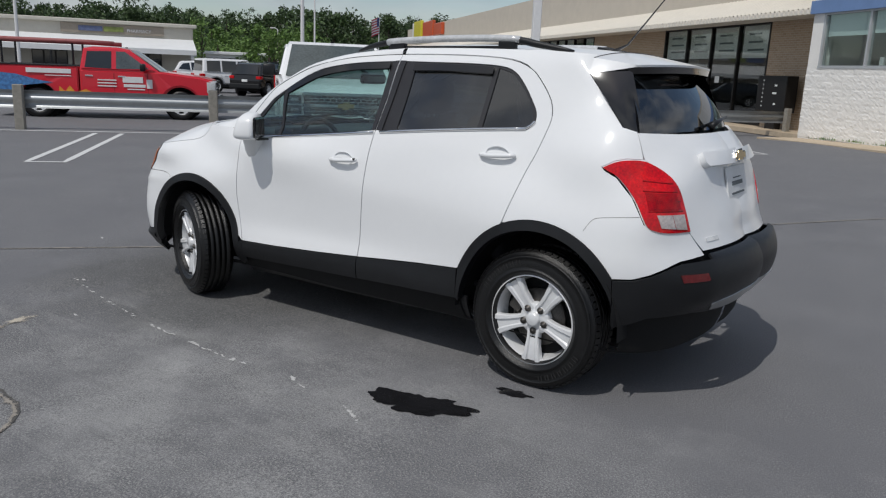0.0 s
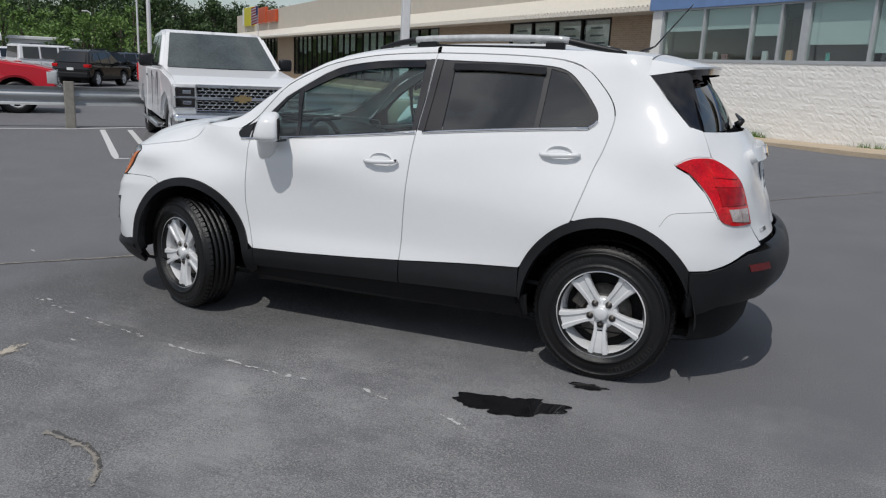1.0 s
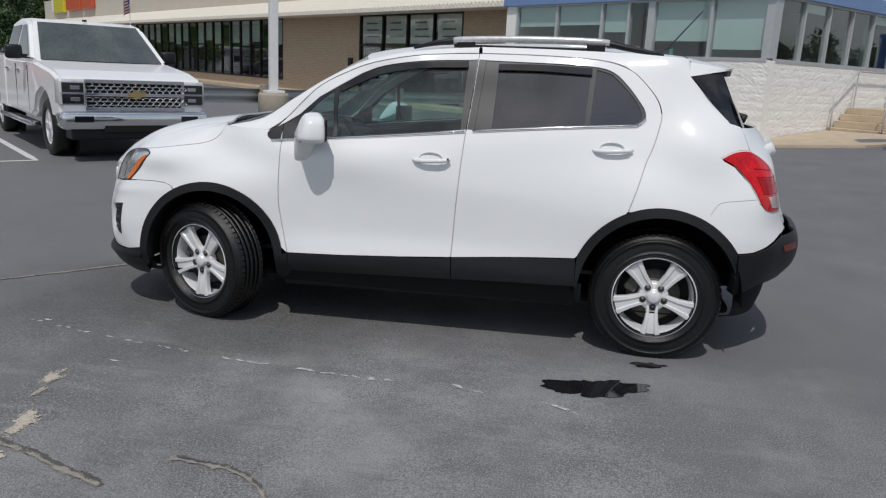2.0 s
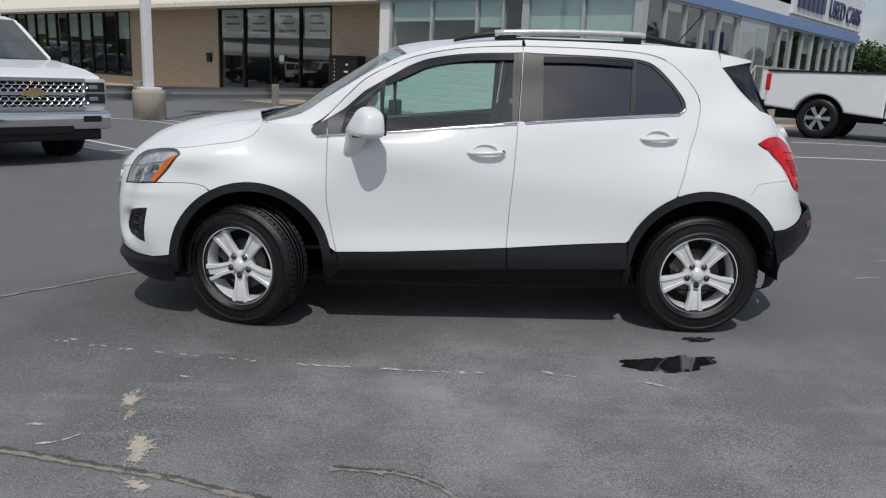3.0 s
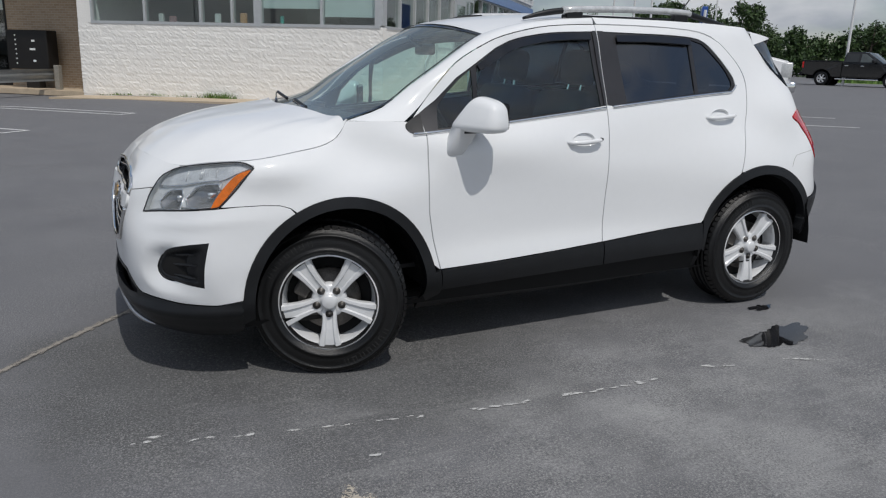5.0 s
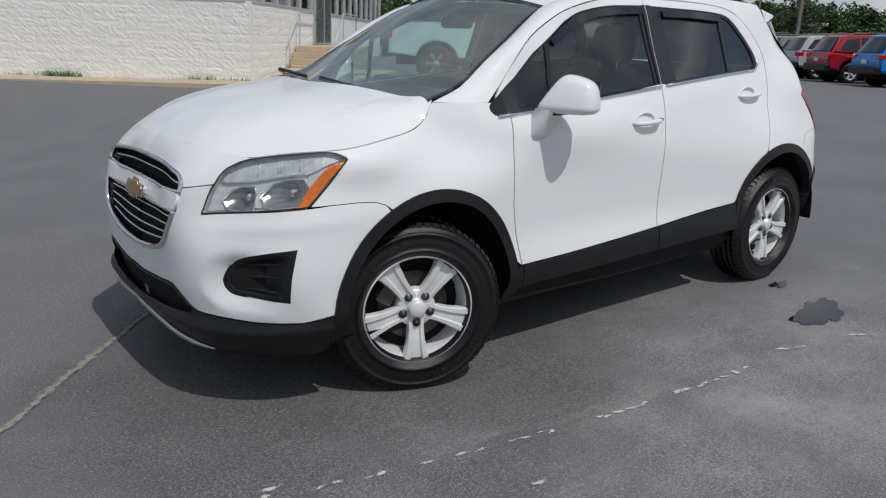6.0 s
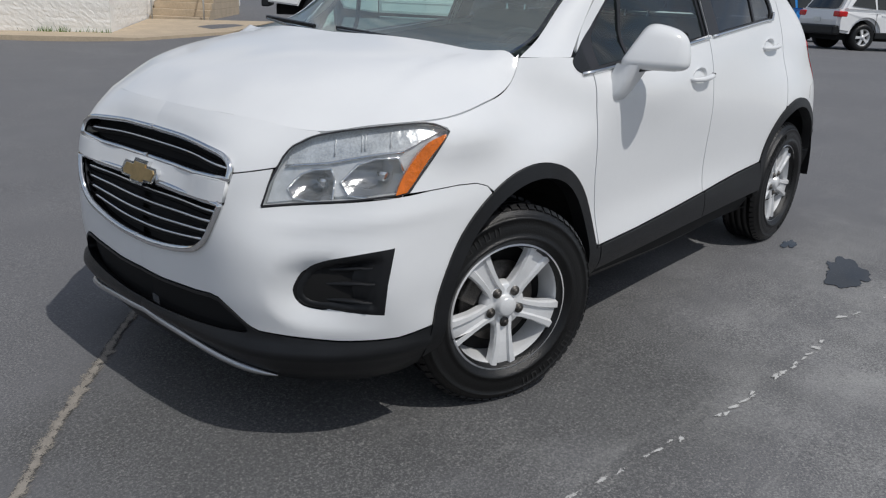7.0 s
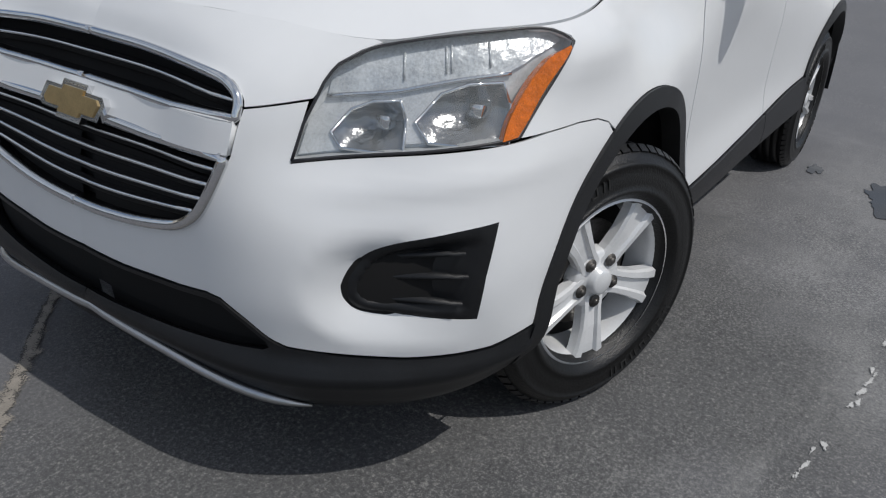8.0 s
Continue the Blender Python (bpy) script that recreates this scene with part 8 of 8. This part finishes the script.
def pole(x, y, h, r=0.09, arm=0.0, label="pale steel lamp post far off", material=None, name="street_lamp"):
    p = empty(name, Matrix.Translation((x, y, ground_z(x, y) - 0.05)), label, "lamp post", "far lamp posts")
    part("shaft", tube(bmesh.new(), [(0, 0, 0), (0, 0, h)], [r, r * 0.65], 8), material or WHITEPOLE, p)
    if arm:
        part("arm", tube(bmesh.new(), [(0, 0, h - 0.05), (arm * 0.5, 0, h + 0.18), (arm, 0, h + 0.2)], 0.05, 6), material or WHITEPOLE, p)
        part("lantern", bevelled_box(arm - 0.35, arm + 0.35, -0.15, 0.15, h + 0.12, h + 0.26, 0.04), material or WHITEPOLE, p)
    return p


def by_bearing(b, d):
    return -2.9 + d * math.cos(radians(b)), 4.0 + d * math.sin(radians(b))


pole(*by_bearing(-25.6, 55), 9, 0.12)
pole(*by_bearing(-44.6, 75), 8.2, 0.10, -1.2)
pole(lot(21.1, 0.27).x, lot(21.1, 0.27).y, 6.5, 0.07)
pole(*by_bearing(-42.0, 110), 6.5, 0.09, 1.0)
GREYWOOD = mat("grey_pole_timber", (0.22, 0.20, 0.18), 0.85, vary=0.2)
for b, d, h, arm in ((-118.6, 62, 9.5, 0), (-127.3, 55, 8.5, 0), (-128.4, 52, 8.6, 0.8), (-126.0, 60, 7.8, 0.8), (-133.0, 70, 9, 0), (-143.6, 45, 10, 0), (-141.0, 50, 7, 0.9), (-148.6, 46, 8, -1.5), (-149.3, 60, 10, 0), (-146.6, 58, 7.5, 0)):
    x, y = 1.4 + d * math.cos(radians(b)), 4.7 + d * math.sin(radians(b))
    pole(x, y, h, 0.085, arm, material=WHITEPOLE if b > -145 else GREYWOOD)
# blue roadside sign on a post
sg = empty("roadside_sign", Matrix.Translation((1.4 + 48 * math.cos(radians(-131.8)), 4.7 + 48 * math.sin(radians(-131.8)), 0.3)) @ pose(0, 0, 0, 0, 0, 50), "tall blue roadside sign", "sign")
part("sign_board", bevelled_box(-0.9, 0.9, -0.15, 0.15, 0.6, 4.2, 0.04), mat("roadside_blue", (0.02, 0.10, 0.42), 0.4), sg)
part("post", tube(bmesh.new(), [(1.1, 0, -0.3), (1.1, 0, 4.0)], 0.08, 8), WHITEPOLE, sg)

# a small flag clipped to the far window of the parked pickup
FLAGRED, FLAGWHITE, FLAGBLUE = mat("flag_red", (0.50, 0.03, 0.06), 0.8), mat("flag_white", (0.75, 0.75, 0.74), 0.8), mat("flag_blue", (0.03, 0.05, 0.20), 0.8)
fl = empty("flag", Matrix.Translation(lot(10.49, 1.20, 1.86)) @ pose(0, 0, 0, 0, 0, LOT_TURN + 150), "small striped national flag clipped to a truck window", "flag")
part("staff", tube(bmesh.new(), [(0, 0, -0.12), (0, 0, 0.60)], 0.008, 6), WHITEPOLE, fl)


def flag_row(x0, z0, z1):
    bm, rows = bmesh.new(), []
    for i in range(9):
        x = x0 + (0.42 - x0) * i / 8
        rows.append([bm.verts.new((x * 0.80, 0.05 * math.sin(14 * x) * x * 2, z - 0.55 * x * x)) for z in (z0, z1)])
    for a, b in zip(rows, rows[1:]):
        bm.faces.new((a[0], b[0], b[1], a[1]))
    return bm


for k in range(13):
    part("stripe", flag_row(0.17 if k < 7 else 0.0, 0.59 - 0.024 * k, 0.59 - 0.024 * (k + 1)), FLAGRED if k % 2 == 0 else FLAGWHITE, fl)
bm = bmesh.new()
rows = [[bm.verts.new((x * 0.80, 0.05 * math.sin(14 * x) * x * 2, z - 0.55 * x * x)) for z in (0.59, 0.59 - 0.024 * 7)] for x in np.linspace(0, 0.17, 5)]
for a, b in zip(rows, rows[1:]):
    bm.faces.new((a[0], b[0], b[1], a[1]))
part("canton", bm, FLAGBLUE, fl)


def leaf_mat(name, a, b):
    m = bpy.data.materials.new(name)
    m.use_nodes = True
    N, L = m.node_tree.nodes, m.node_tree.links
    p = N["Principled BSDF"]
    p.inputs["Roughness"].default_value = 0.6
    g = N.new("ShaderNodeNewGeometry")
    mix = N.new("ShaderNodeMixRGB")
    mix.inputs["Color1"].default_value, mix.inputs["Color2"].default_value = (*a, 1), (*b, 1)
    L.new(g.outputs["Random Per Island"], mix.inputs["Fac"])
    L.new(mix.outputs["Color"], p.inputs["Base Color"])
    return m


LEAF = leaf_mat("broadleaf_green", (0.020, 0.044, 0.012), (0.062, 0.112, 0.028))
LEAFLIGHT = leaf_mat("young_leaf_green", (0.07, 0.14, 0.026), (0.15, 0.25, 0.055))
BARK = mat("bark", (0.10, 0.08, 0.06), 0.9, vary=0.25, scale=8, bump=0.5, bump_scale=30)
rng = np.random.default_rng(7)


def crown_points(n, h, w, base, pine=False):
    """Leaf clumps spread over several lobes, with gaps between them."""
    lobes = []
    for _ in range(9):
        t = rng.uniform(0.05, 1.0)
        spread = w * (1.05 - t) if pine else w * math.sqrt(max(0.05, 1 - (2 * t - 0.9) ** 2 * 0.8))
        a, q = rng.uniform(0, 2 * math.pi), rng.uniform(0.15, 0.75)
        lobes.append((spread * q * math.cos(a), spread * q * math.sin(a), base + (h - base) * t * 0.9, rng.uniform(0.22, 0.42) * w))
    out = []
    for _ in range(n):
        cx, cy, cz, r = lobes[rng.integers(len(lobes))]
        d = rng.normal(size=3)
        d /= np.linalg.norm(d)
        out.append(np.array((cx, cy, cz)) + d * r * rng.uniform(0.55, 1.05) * (1, 1, 0.85))
    return out


def leaf_mesh(centres, size):
    verts, faces = [], []
    for c in centres:
        for _ in range(3):
            o = c + rng.normal(size=3) * size * 0.5
            a, b = rng.normal(size=3), rng.normal(size=3)
            a, b = a / np.linalg.norm(a) * size * rng.uniform(0.5, 1.0), b / np.linalg.norm(b) * size * rng.uniform(0.3, 0.7)
            k = len(verts)
            verts += [o - a, o + b * 0.8, o + a, o - b]
            faces.append((k, k + 1, k + 2, k + 3))
    return verts, faces


def woods(name, label, spots, material, leaves, size):
    """A stand of trees too far off to count, in one mesh of leaves and one of trunks."""
    V, F, bm = [], [], bmesh.new()
    for x, y, z, h, w, pine in spots:
        v, f = leaf_mesh(crown_points(leaves, h, w, h * 0.18, pine), size)
        k = len(V)
        V += [(a + x, b + y, c + z) for a, b, c in v]
        F += [tuple(i + k for i in q) for q in f]
        tube(bm, [(x, y, z - 0.3), (x + 0.1, y, z + h * 0.4), (x, y + 0.1, z + h * 0.85)], [0.22, 0.15, 0.05], 5)
        for j in range(3):
            a = rng.uniform(0, 6.28)
            tube(bm, [(x, y, z + h * (0.3 + 0.12 * j)), (x + w * 0.5 * math.cos(a), y + w * 0.5 * math.sin(a), z + h * (0.5 + 0.12 * j))], [0.08, 0.03], 4)
    me = bpy.data.meshes.new("leaves")
    me.from_pydata(V, [], F)
    me.materials.append(material)
    top = tagged(new(name, me), label, "woods", kind="stuff")
    part("trunks", bm, BARK, top)
    return top


def belt(b0, b1, d0, d1, n, h0, h1, w=3.6, eye=(-2.9, 4.0), pine=0.25):
    out = []
    for i in range(n):
        b = b0 + (b1 - b0) * (i + rng.uniform(-0.4, 0.4)) / max(1, n - 1)
        d = rng.uniform(d0, d1)
        out.append((eye[0] + d * math.cos(radians(b)), eye[1] + d * math.sin(radians(b)), -0.2, rng.uniform(h0, h1), w * rng.uniform(0.8, 1.25), rng.random() < pine))
    return out


woods("woods", "dark green summer woods behind the far lots", belt(-14, -60, 118, 150, 84, 8.0, 11.0, 4.4), LEAF, 620, 0.31)
woods("woods", "tall dark green woods behind the shops", belt(-16, -60, 150, 175, 60, 11, 13.5, 5.0), LEAF, 520, 0.40)
woods("young_trees", "light green young trees at the edge of the woods", belt(-36, -45, 92, 108, 18, 4.5, 7.2, 2.6, pine=0.0), LEAFLIGHT, 300, 0.26)
woods("woods", "dark green trees along the far road", belt(-117, -162, 85, 130, 70, 4.2, 6.2, 3.4, eye=(1.4, 4.7)), LEAF, 600, 0.29)
woods("woods", "tall dark woods behind the grass bank", belt(-143, -165, 85, 110, 34, 5.2, 7.4, 3.6, eye=(1.4, 4.7)), LEAF, 600, 0.29)


woods("woods", "dark green trees beyond the showroom", belt(-117.5, -125.5, 88, 108, 18, 5.6, 6.9, 3.2, eye=(1.4, 4.7)), LEAF, 600, 0.29)
woods("woods", "tall dark trees beyond the far road", belt(-128.5, -136, 88, 108, 15, 7.0, 8.8, 3.6, eye=(1.4, 4.7)), LEAF, 600, 0.29)


def tree(x, y, h, w, label):
    t = empty("tree", Matrix.Translation((x, y, 0.25)), label, "tree", "single trees")
    bm = tube(bmesh.new(), [(0, 0, -0.4), (0.1, 0, h * 0.25), (-0.05, 0.1, h * 0.5), (0.1, 0, h * 0.85)], [0.30, 0.24, 0.16, 0.05], 8)
    for k in range(7):
        a, z = k * 0.9, h * (0.25 + 0.07 * k)
        tube(bm, [(0, 0, z), (w * 0.4 * math.cos(a), w * 0.4 * math.sin(a), z + h * 0.1), (w * 0.75 * math.cos(a), w * 0.75 * math.sin(a), z + h * 0.16)], [0.11, 0.07, 0.03], 5)
    part("trunk", bm, BARK, t)
    v, f = leaf_mesh(crown_points(2600, h, w, h * 0.25), 0.15)
    me = bpy.data.meshes.new("crown")
    me.from_pydata([tuple(p) for p in v], [], f)
    me.materials.append(LEAF)
    c = new("crown", me)
    c.parent = t


for b, d, h, w in ((-128.7, 56, 4.6, 2.4), (-123.2, 70, 3.8, 2.1), (-145.6, 64, 4.4, 2.4), (-149.5, 68, 4.8, 2.5), (-147.5, 76, 5.4, 2.8)):
    tree(1.4 + d * math.cos(radians(b)), 4.7 + d * math.sin(radians(b)), h, w, "single green roadside tree with an uneven crown")

# grass bank far across the lot
def bank_at(b, d):
    x, y = 1.4 + d * math.cos(radians(b)), 4.7 + d * math.sin(radians(b))
    return x, y, ground_z(x, y) + 1.5 * ease((d - 62) / 14)


V, F = [], []
for i in range(21):
    for j in range(7):
        V.append(bank_at(-160 + i, 60 + 3 * j))
        if i and j:
            k = i * 7 + j
            F.append((k, k - 1, k - 8, k - 7))
me = bpy.data.meshes.new("grass_bank")
me.from_pydata(V, [], F)
me.materials.append(mat("bank_grass", (0.16, 0.24, 0.05), 0.9, alt=(0.09, 0.13, 0.03), scale=1.5, bump=0.5, bump_scale=6))
tagged(new("grass_bank", me), "light green grass bank beside the road", "grass", kind="structure")
bm = bmesh.new()
for _ in range(9000):
    x, y, z = bank_at(rng.uniform(-160, -141), rng.uniform(61, 76))
    a, h = rng.uniform(0, 6.28), rng.uniform(0.15, 0.4)
    dx, dy = 0.10 * math.cos(a), 0.10 * math.sin(a)
    bm.faces.new([bm.verts.new(p) for p in ((x - dx, y - dy, z), (x + dx, y + dy, z), (x + 0.3 * dx, y, z + h))])
tagged(part("grass", bm, LEAFLIGHT), "light green grass tufts on the bank", "grass", kind="stuff")
# weeds in the joint along the showroom wall
bm = bmesh.new()
for c, n, hh in ((10.9, 260, 0.16), (14.2, 60, 0.08), (13.0, 60, 0.07), (7.4, 90, 0.16), (6.6, 40, 0.1), (12.0, 40, 0.07)):
    for _ in range(n):
        u = c + rng.normal() * 0.28
        p = lot(u, 14.64 - abs(rng.normal()) * 0.03)
        z = ground_z(p.x, p.y) + 0.058
        a, h = rng.uniform(0, 6.28), hh * rng.uniform(0.3, 1.3)
        d = Vector((math.cos(a), math.sin(a), 0)) * 0.012
        tip = p + Vector((math.cos(a + 1), math.sin(a + 1), 0)) * h * 0.4
        bm.faces.new([bm.verts.new(q) for q in ((p.x - d.x, p.y - d.y, z), (p.x + d.x, p.y + d.y, z), (tip.x, tip.y, z + h))])
tagged(part("weeds", bm, LEAFLIGHT), "sparse green weeds along the wall foot", "weeds", kind="stuff")


# ---- marks on the asphalt ----
def patch(x, y, rx, ry, turn, material, name, label, n=40, rough=0.35, rise=0.004, seed=1):
    """An uneven flat stain or scrape."""
    r = random.Random(seed)
    ph = [r.uniform(0, 6.28) for _ in range(6)]
    bm, c, s = bmesh.new(), math.cos(radians(turn)), math.sin(radians(turn))
    core = bm.verts.layers.float.new("core")
    vs = []
    for k in range(n):
        a = 2 * math.pi * k / n
        q = 1 + rough * (0.5 * math.sin(2 * a + ph[0]) + 0.35 * math.sin(3 * a + ph[1]) + 0.3 * math.sin(5 * a + ph[2]) + 0.25 * math.sin(9 * a + ph[3])) + rough * 0.3 * r.uniform(-1, 1)
        px, py = rx * q * math.cos(a), ry * q * math.sin(a)
        wx, wy = x + c * px - s * py, y + s * px + c * py
        vs.append(bm.verts.new((wx, wy, ground_z(wx, wy) + rise)))
    mid = bm.verts.new((x, y, ground_z(x, y) + rise))
    mid[core] = 1.0
    for a, b in zip(vs, vs[1:] + vs[:1]):
        bm.faces.new((mid, a, b))
    return tagged(part(name, bm, material), label, "ground mark", kind="structure")


def speckled(name, color, cover, scale=160.0, rough=0.85):
    """Thin loose grit or chalk: grains cover a share of the surface, and the asphalt shows between them."""
    m = mat(name, color, rough, vary=0.2, scale=40)
    N, L = m.node_tree.nodes, m.node_tree.links
    co, n1, n2, add, ramp = (N.new("ShaderNode" + k) for k in ("TexCoord", "TexNoise", "TexNoise", "Math", "MapRange"))
    n1.inputs["Scale"].default_value, n1.inputs["Detail"].default_value = scale, 3
    n2.inputs["Scale"].default_value, n2.inputs["Detail"].default_value = scale / 9, 3
    L.new(co.outputs["Object"], n1.inputs["Vector"])
    L.new(co.outputs["Object"], n2.inputs["Vector"])
    L.new(n1.outputs["Fac"], add.inputs[0])
    L.new(n2.outputs["Fac"], add.inputs[1])
    core, lift = N.new("ShaderNodeAttribute"), N.new("ShaderNodeMath")
    core.attribute_name = "core"
    lift.operation = "MULTIPLY_ADD"
    lift.inputs[1].default_value = 0.55
    L.new(core.outputs["Fac"], lift.inputs[0])
    L.new(add.outputs[0], lift.inputs[2])
    ramp.inputs["From Min"].default_value, ramp.inputs["From Max"].default_value = 1.46 - 0.44 * cover, 1.49 - 0.44 * cover
    L.new(lift.outputs[0], ramp.inputs["Value"])
    t, x = N.new("ShaderNodeBsdfTransparent"), N.new("ShaderNodeMixShader")
    L.new(ramp.outputs[0], x.inputs[0])
    L.new(t.outputs[0], x.inputs[1])
    L.new(N["Principled BSDF"].outputs[0], x.inputs[2])
    L.new(x.outputs[0], N["Material Output"].inputs["Surface"])
    return m


CHALK = speckled("white_scrape", (0.66, 0.655, 0.64), 0.54, 240)
SCUFF = speckled("loose_straw_grit", (0.58, 0.52, 0.43), 0.50, 120)
WET = mat("wet_asphalt", (0.018, 0.018, 0.020), 0.03, vary=0.3, scale=8, bump=0.004, bump_scale=40, rough_vary=0.02)
TAN = speckled("pale_crack_edge", (0.34, 0.31, 0.27), 0.34, 220)
TARGRIT = speckled("worn_crack", (0.105, 0.100, 0.094), 0.62, 120)
patch(-1.0, 1.345, 0.235, 0.105, 20, WET, "puddle", "small dark wet puddle on the asphalt", 60, 0.32, seed=11)
patch(-1.275, 0.965, 0.09, 0.032, 14, WET, "puddle", "tiny dark wet spot on the asphalt", 40, 0.5, seed=5)
rc = random.Random(3)
# a broken chalky scrape along a gentle line
for x0, x1, w in ((-0.04, 0.09, 0.030), (0.12, 0.46, 0.020), (0.62, 0.66, 0.018), (0.68, 0.90, 0.020), (1.08, 1.14, 0.016), (1.18, 1.28, 0.020), (1.36, 1.46, 0.020), (1.55, 1.60, 0.020), (1.72, 1.80, 0.02), (1.84, 1.98, 0.024), (2.06, 2.16, 0.016)):
    n = max(2, int((x1 - x0) / 0.05))
    for k in range(n):
        x = x0 + (x1 - x0) * (k + rc.uniform(0.2, 0.8)) / n
        y = 1.522 - 0.016 * x - 0.058 * x * x + rc.uniform(-0.010, 0.010)
        patch(x, y, rc.uniform(0.022, 0.045), w * rc.uniform(0.35, 0.65), rc.uniform(-20, 5), CHALK, "chalk_scrape", "broken white scrape across the asphalt", 12, 0.5, 0.0045, rc.randint(0, 999))
for x, y, rx, ry, t in ((1.50, 1.92, 0.12, 0.045, -66), (1.455, 2.05, 0.07, 0.02, -70), (1.31, 2.33, 0.11, 0.055, -62), (1.22, 2.60, 0.05, 0.035, -40)):
    patch(x, y, rx * 1.25, ry * 1.4, t, SCUFF, "scuff", "pale scuff where stone chips show", 40, 0.45, 0.0045, rc.randint(0, 999))
for x, y, rx, ry, t in ((1.78, 2.16, 0.05, 0.012, 5), (1.66, 2.31, 0.09, 0.008, 20), (1.60, 2.27, 0.05, 0.008, 50), (2.06, 1.20, 0.05, 0.012, 0), (-0.35, 1.50, 0.06, 0.012, -25), (-0.45, 1.54, 0.04, 0.01, -20), (-0.85, 1.62, 0.10, 0.012, -25), (1.35, 1.65, 0.03, 0.012, 0), (-2.9, 1.3, 0.02, 0.015, 0), (-1.9, 2.2, 0.02, 0.012, 30), (-2.2, 1.9, 0.015, 0.012, 0), (-3.1, -0.6, 0.20, 0.012, 10), (-3.6, -1.2, 0.14, 0.012, 10), (3.2, 0.4, 0.06, 0.012, -20)):
    patch(x, y, rx, ry * 1.2, t, CHALK, "pale_scratch", "short pale scratch on the asphalt", 14, 0.5, 0.0042, rc.randint(0, 999))


def trace(pts, w, material, name, label, rough=0.2, rise=0.004):
    return stripe([(x, y, 0) for x, y in sweep(pts, 6)], w, name, material, label, rise, rough=rough)


trace([(2.2, 2.27), (1.73, 2.385), (1.46, 2.455), (1.13, 2.54), (0.91, 2.62), (0.70, 2.69)], 0.045, TARGRIT, "sealed_crack", "sealed crack curving over the asphalt", 0.3)
trace([(2.2, 2.285), (1.73, 2.40), (1.46, 2.47), (1.13, 2.555), (0.91, 2.635), (0.70, 2.705)], 0.05, TAN, "crack_edge", "pale ragged edge along the crack", 0.5, 0.0048)
trace([(4.6, 2.6), (3.4, 1.2), (2.69, 0.38), (2.37, -0.01), (1.97, -0.47), (1.2, -1.4), (-1.05, -4.75), (-2.0, -6.27), (-3.57, -8.47)], 0.035, TARGRIT, "sealed_crack", "long straight sealed joint in the asphalt", 0.3)
trace([(4.6, 2.6), (3.4, 1.2), (2.69, 0.38), (2.37, -0.01), (1.97, -0.47), (1.2, -1.4), (-1.05, -4.75), (-2.0, -6.27), (-3.57, -8.47)], 0.06, TAN, "crack_edge", "pale dusty edge along the long joint", 0.5, 0.0048)
trace([(0.58, 2.44), (0.45, 2.455), (0.34, 2.47), (0.22, 2.53), (0.10, 2.66)], 0.022, TARGRIT, "sealed_crack", "short ragged crack in the asphalt", 0.5, 0.0042)
trace([(0.60, 2.46), (0.45, 2.475), (0.33, 2.49), (0.20, 2.56), (0.08, 2.69)], 0.04, TAN, "crack_edge", "pale ragged edge along the crack", 0.5, 0.0052)
